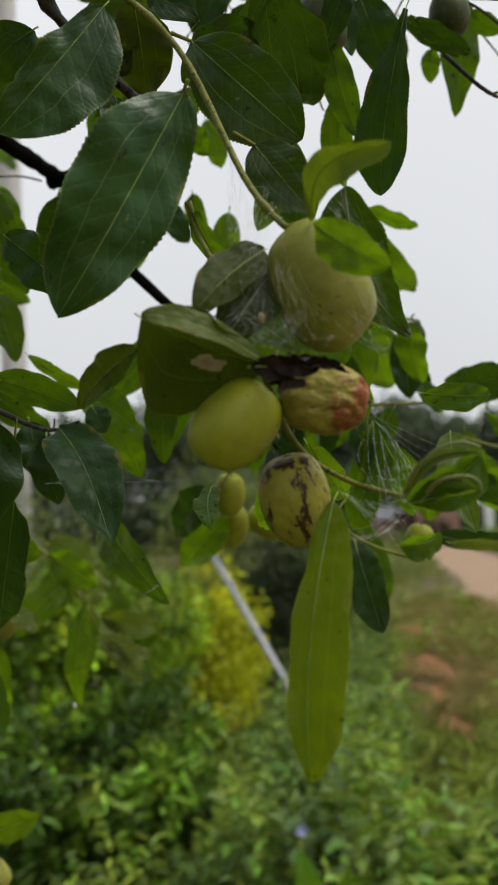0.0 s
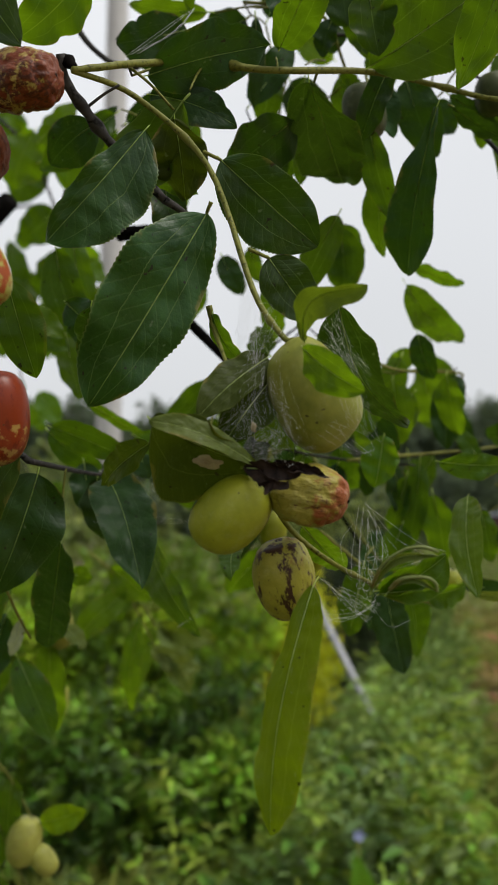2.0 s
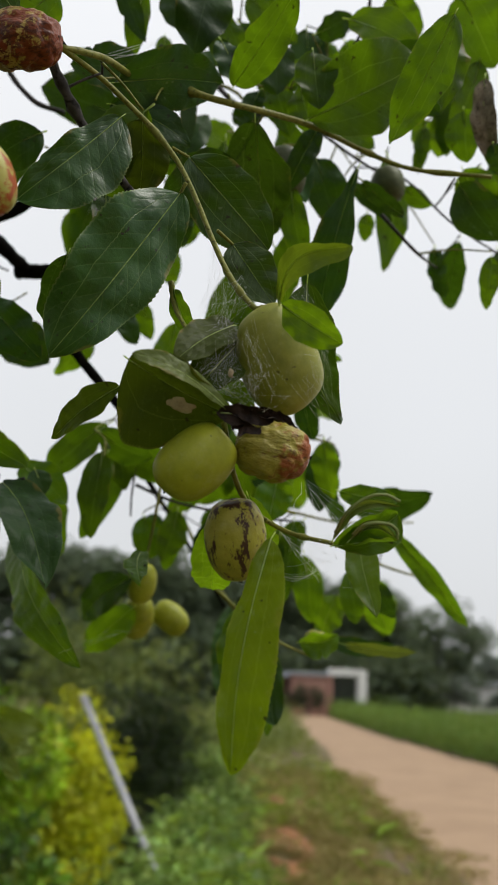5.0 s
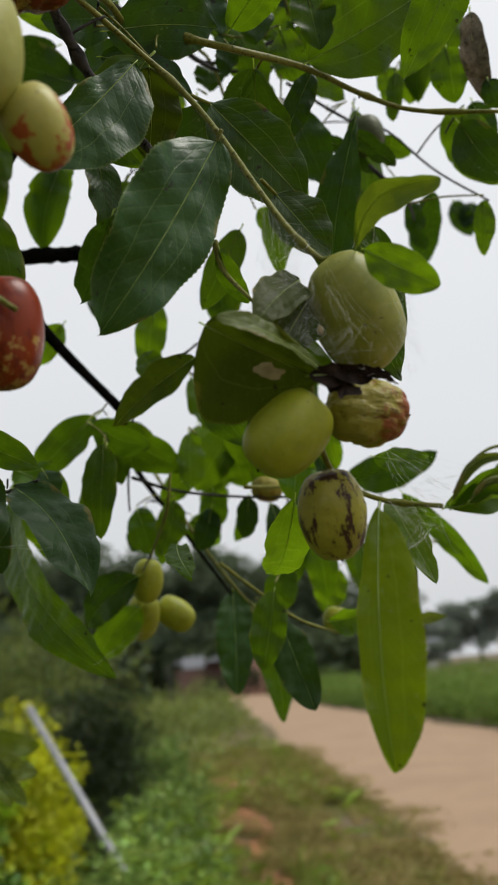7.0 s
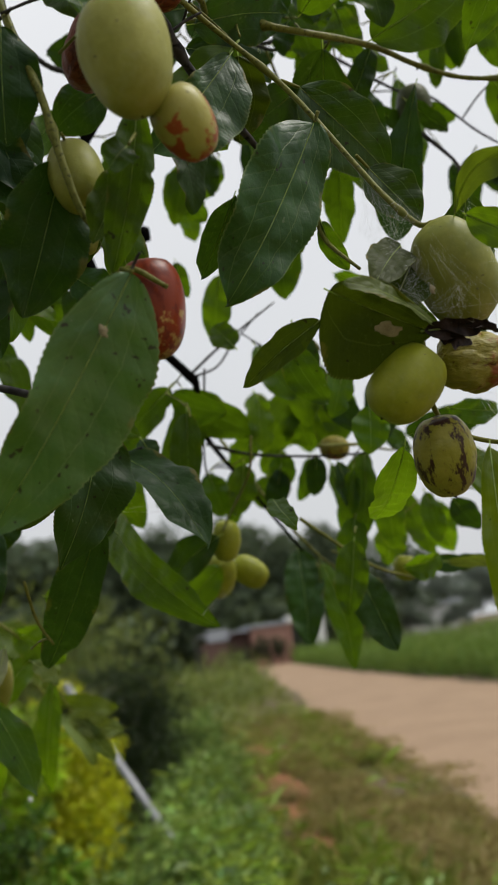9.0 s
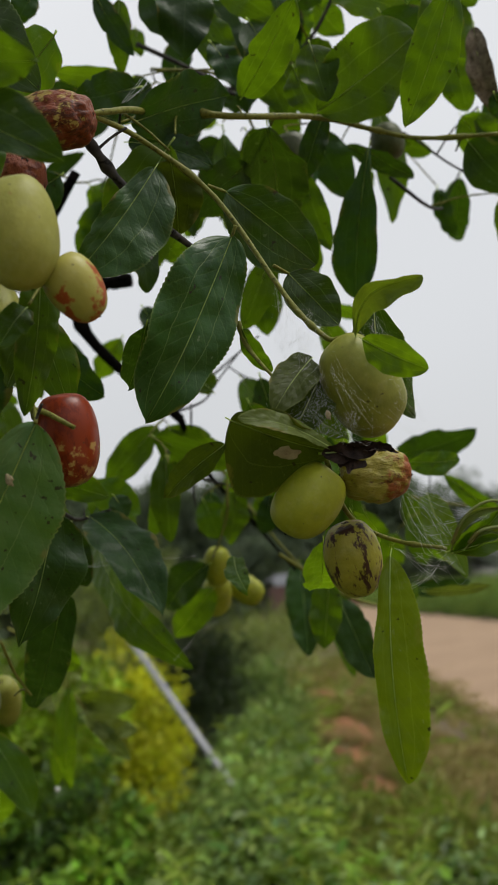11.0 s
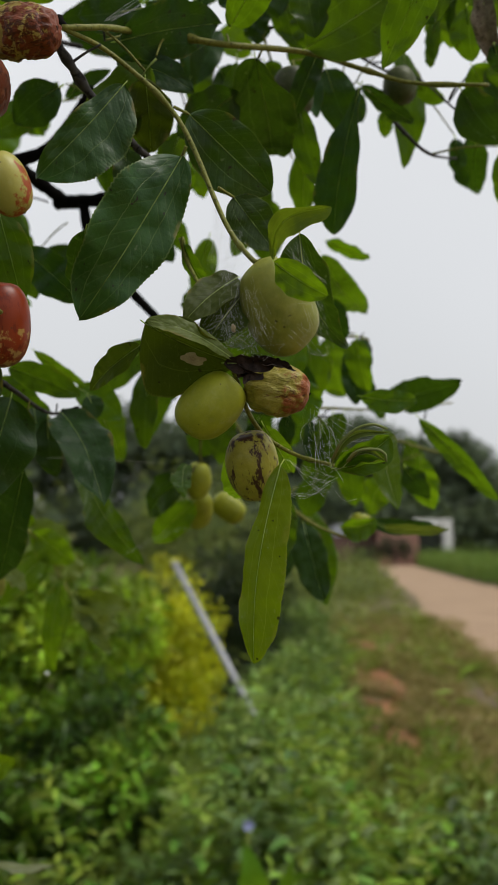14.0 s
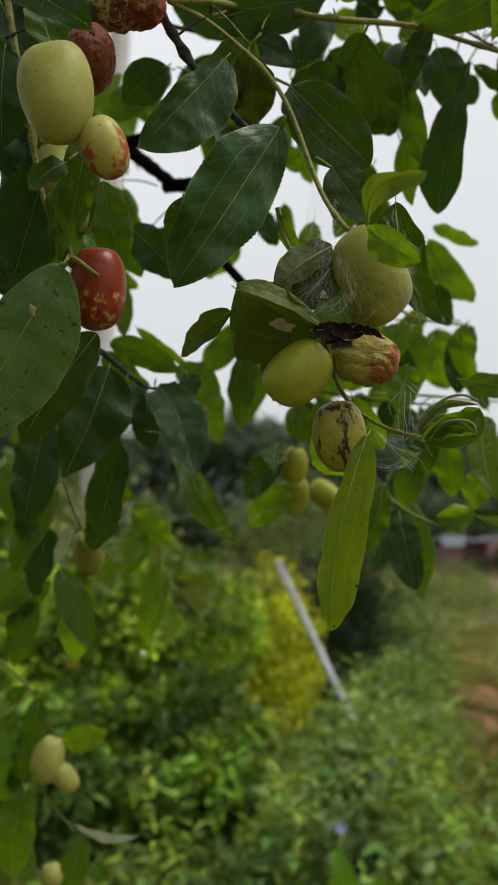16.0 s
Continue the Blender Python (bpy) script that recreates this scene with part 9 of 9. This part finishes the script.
twig(upper, ((0.1427, 0.4589, 1.6770), (0.1617, 0.4511, 1.6781), (0.1830, 0.4405, 1.6740)), 0.0007, 0.0005, TWIG, steps=4, sides=6)
twig(upper, ((0.1800, 0.5302, 1.7061), (0.1871, 0.5240, 1.7182), (0.1926, 0.5162, 1.7270)), 0.0006, 0.0005, BARK, steps=4, sides=6)
twig(side, ((0.1139, 0.5833, 1.5849), (0.1148, 0.5803, 1.5866), (0.1157, 0.5768, 1.5874)), 0.0005, 0.0005, BARK, steps=4, sides=6)
twig(side, ((0.1332, 0.6285, 1.5360), (0.1366, 0.6278, 1.5402), (0.1396, 0.6264, 1.5432)), 0.0005, 0.0005, TWIG, steps=4, sides=6)
twig(side, ((0.1255, 0.6006, 1.5722), (0.1211, 0.6062, 1.5770), (0.1175, 0.6110, 1.5800)), 0.0006, 0.0005, TWIG, steps=4, sides=6)
twig(side, ((0.1837, 0.6626, 1.5446), (0.1823, 0.6719, 1.5271), (0.1794, 0.6785, 1.5044)), 0.0007, 0.0005, BARK, steps=4, sides=6)
twig(side, ((0.1794, 0.6785, 1.5044), (0.1658, 0.6844, 1.4990), (0.1517, 0.6883, 1.4897)), 0.0007, 0.0005, TWIG, steps=4, sides=6)
twig(low, ((-0.0094, 0.5823, 1.4919), (-0.0127, 0.5805, 1.4872), (-0.0160, 0.5779, 1.4809)), 0.0006, 0.0005, BARK, steps=4, sides=6)
twig(low, ((0.0561, 0.5159, 1.4662), (0.0538, 0.5104, 1.4644), (0.0508, 0.5040, 1.4609)), 0.0006, 0.0005, TWIG, steps=4, sides=6)
twig(low, ((0.0529, 0.5661, 1.4585), (0.0577, 0.5613, 1.4536), (0.0635, 0.5553, 1.4465)), 0.0006, 0.0005, TWIG, steps=4, sides=6)
twig(low, ((0.0935, 0.5285, 1.4309), (0.1031, 0.5286, 1.4361), (0.1119, 0.5276, 1.4389)), 0.0006, 0.0005, BARK, steps=4, sides=6)
twig(low, ((-0.0096, 0.5929, 1.4902), (-0.0107, 0.6044, 1.4793), (-0.0124, 0.6138, 1.4643)), 0.0007, 0.0005, TWIG, steps=4, sides=6)
twig(dark, ((-0.0923, 0.4346, 1.5063), (-0.0921, 0.4352, 1.5089), (-0.0920, 0.4355, 1.5110)), 0.0005, 0.0005, BARK, steps=4, sides=6)
twig(dark, ((-0.1314, 0.4353, 1.4206), (-0.1357, 0.4459, 1.4204), (-0.1411, 0.4551, 1.4175)), 0.0006, 0.0005, TWIG, steps=4, sides=6)
twig(dark, ((-0.0994, 0.3914, 1.5061), (-0.1008, 0.3925, 1.4932), (-0.1004, 0.3918, 1.4768)), 0.0006, 0.0005, TWIG, steps=4, sides=6)
twig(dark, ((-0.1659, 0.4038, 1.4943), (-0.1622, 0.4254, 1.4974), (-0.1598, 0.4445, 1.4956)), 0.0007, 0.0005, BARK, steps=4, sides=6)
twig(nether, ((-0.2244, 0.6662, 1.2842), (-0.2218, 0.6664, 1.2861), (-0.2192, 0.6663, 1.2872)), 0.0005, 0.0005, BARK, steps=4, sides=6)
twig(nether, ((-0.1553, 0.7563, 1.4236), (-0.1517, 0.7567, 1.4243), (-0.1485, 0.7567, 1.4242)), 0.0005, 0.0005, TWIG, steps=4, sides=6)
twig(nether, ((-0.1306, 0.7635, 1.3781), (-0.1294, 0.7642, 1.3754), (-0.1278, 0.7645, 1.3718)), 0.0005, 0.0005, TWIG, steps=4, sides=6)
twig(nether, ((-0.1291, 0.7643, 1.3747), (-0.1318, 0.7643, 1.3738), (-0.1346, 0.7639, 1.3721)), 0.0005, 0.0005, BARK, steps=4, sides=6)
twig(nether, ((-0.1930, 0.6810, 1.1794), (-0.1908, 0.6773, 1.1804), (-0.1887, 0.6731, 1.1804)), 0.0005, 0.0005, TWIG, steps=4, sides=6)
twig(nether, ((-0.1857, 0.6826, 1.1709), (-0.1817, 0.6829, 1.1732), (-0.1773, 0.6828, 1.1745)), 0.0005, 0.0005, TWIG, steps=4, sides=6)
twig(nether, ((-0.2069, 0.6714, 1.2521), (-0.2044, 0.6723, 1.2487), (-0.2024, 0.6726, 1.2443)), 0.0005, 0.0005, BARK, steps=4, sides=6)
twig(nether, ((-0.1447, 0.7594, 1.4041), (-0.1414, 0.7595, 1.4080), (-0.1379, 0.7591, 1.4108)), 0.0005, 0.0005, TWIG, steps=4, sides=6)
twig(nether, ((-0.2476, 0.6658, 1.2727), (-0.2502, 0.6711, 1.2722), (-0.2526, 0.6757, 1.2703)), 0.0006, 0.0005, TWIG, steps=4, sides=6)
twig(nether, ((-0.2219, 0.6738, 1.2210), (-0.2231, 0.6694, 1.2185), (-0.2250, 0.6643, 1.2145)), 0.0006, 0.0005, BARK, steps=4, sides=6)
twig(nether, ((-0.2280, 0.6655, 1.2876), (-0.2305, 0.6612, 1.2841), (-0.2322, 0.6561, 1.2790)), 0.0006, 0.0005, TWIG, steps=4, sides=6)
twig(left, ((-0.0928, 0.2366, 1.5175), (-0.0913, 0.2352, 1.5201), (-0.0898, 0.2333, 1.5219)), 0.0005, 0.0005, BARK, steps=4, sides=6)
twig(left, ((-0.1086, 0.2479, 1.5717), (-0.1077, 0.2538, 1.5733), (-0.1074, 0.2591, 1.5735)), 0.0006, 0.0005, TWIG, steps=4, sides=6)
twig(left, ((-0.1155, 0.2451, 1.6434), (-0.1128, 0.2531, 1.6454), (-0.1092, 0.2602, 1.6455)), 0.0006, 0.0005, TWIG, steps=4, sides=6)
twig(left, ((-0.1075, 0.2434, 1.6201), (-0.1156, 0.2439, 1.6174), (-0.1243, 0.2433, 1.6126)), 0.0006, 0.0005, BARK, steps=4, sides=6)
twig(left, ((-0.1067, 0.2447, 1.5990), (-0.1018, 0.2358, 1.5981), (-0.0972, 0.2257, 1.5946)), 0.0006, 0.0005, TWIG, steps=4, sides=6)
twig(left, ((-0.0972, 0.2257, 1.5946), (-0.0913, 0.2296, 1.5871), (-0.0841, 0.2321, 1.5768)), 0.0006, 0.0005, TWIG, steps=4, sides=6)
twig(left, ((-0.0841, 0.2321, 1.5768), (-0.0826, 0.2405, 1.5706), (-0.0824, 0.2476, 1.5617)), 0.0006, 0.0005, BARK, steps=4, sides=6)
twig(left, ((-0.0825, 0.2420, 1.5690), (-0.0865, 0.2353, 1.5629), (-0.0900, 0.2272, 1.5542)), 0.0006, 0.0005, TWIG, steps=4, sides=6)
twig(left, ((-0.1074, 0.2591, 1.5735), (-0.1027, 0.2719, 1.5762), (-0.0973, 0.2832, 1.5757)), 0.0006, 0.0005, TWIG, steps=4, sides=6)
twig(left, ((-0.0973, 0.2832, 1.5757), (-0.0955, 0.2854, 1.5760), (-0.0941, 0.2873, 1.5757)), 0.0005, 0.0005, BARK, steps=4, sides=6)
twig(left, ((-0.0973, 0.2832, 1.5757), (-0.1110, 0.2919, 1.5732), (-0.1232, 0.2986, 1.5670)), 0.0007, 0.0005, TWIG, steps=4, sides=6)
twig(left, ((-0.1185, 0.2961, 1.5698), (-0.1260, 0.3014, 1.5754), (-0.1337, 0.3055, 1.5787)), 0.0006, 0.0005, TWIG, steps=4, sides=6)
twig(left, ((-0.1208, 0.2436, 1.6148), (-0.1292, 0.2629, 1.6215), (-0.1391, 0.2797, 1.6233)), 0.0007, 0.0005, BARK, steps=4, sides=6)
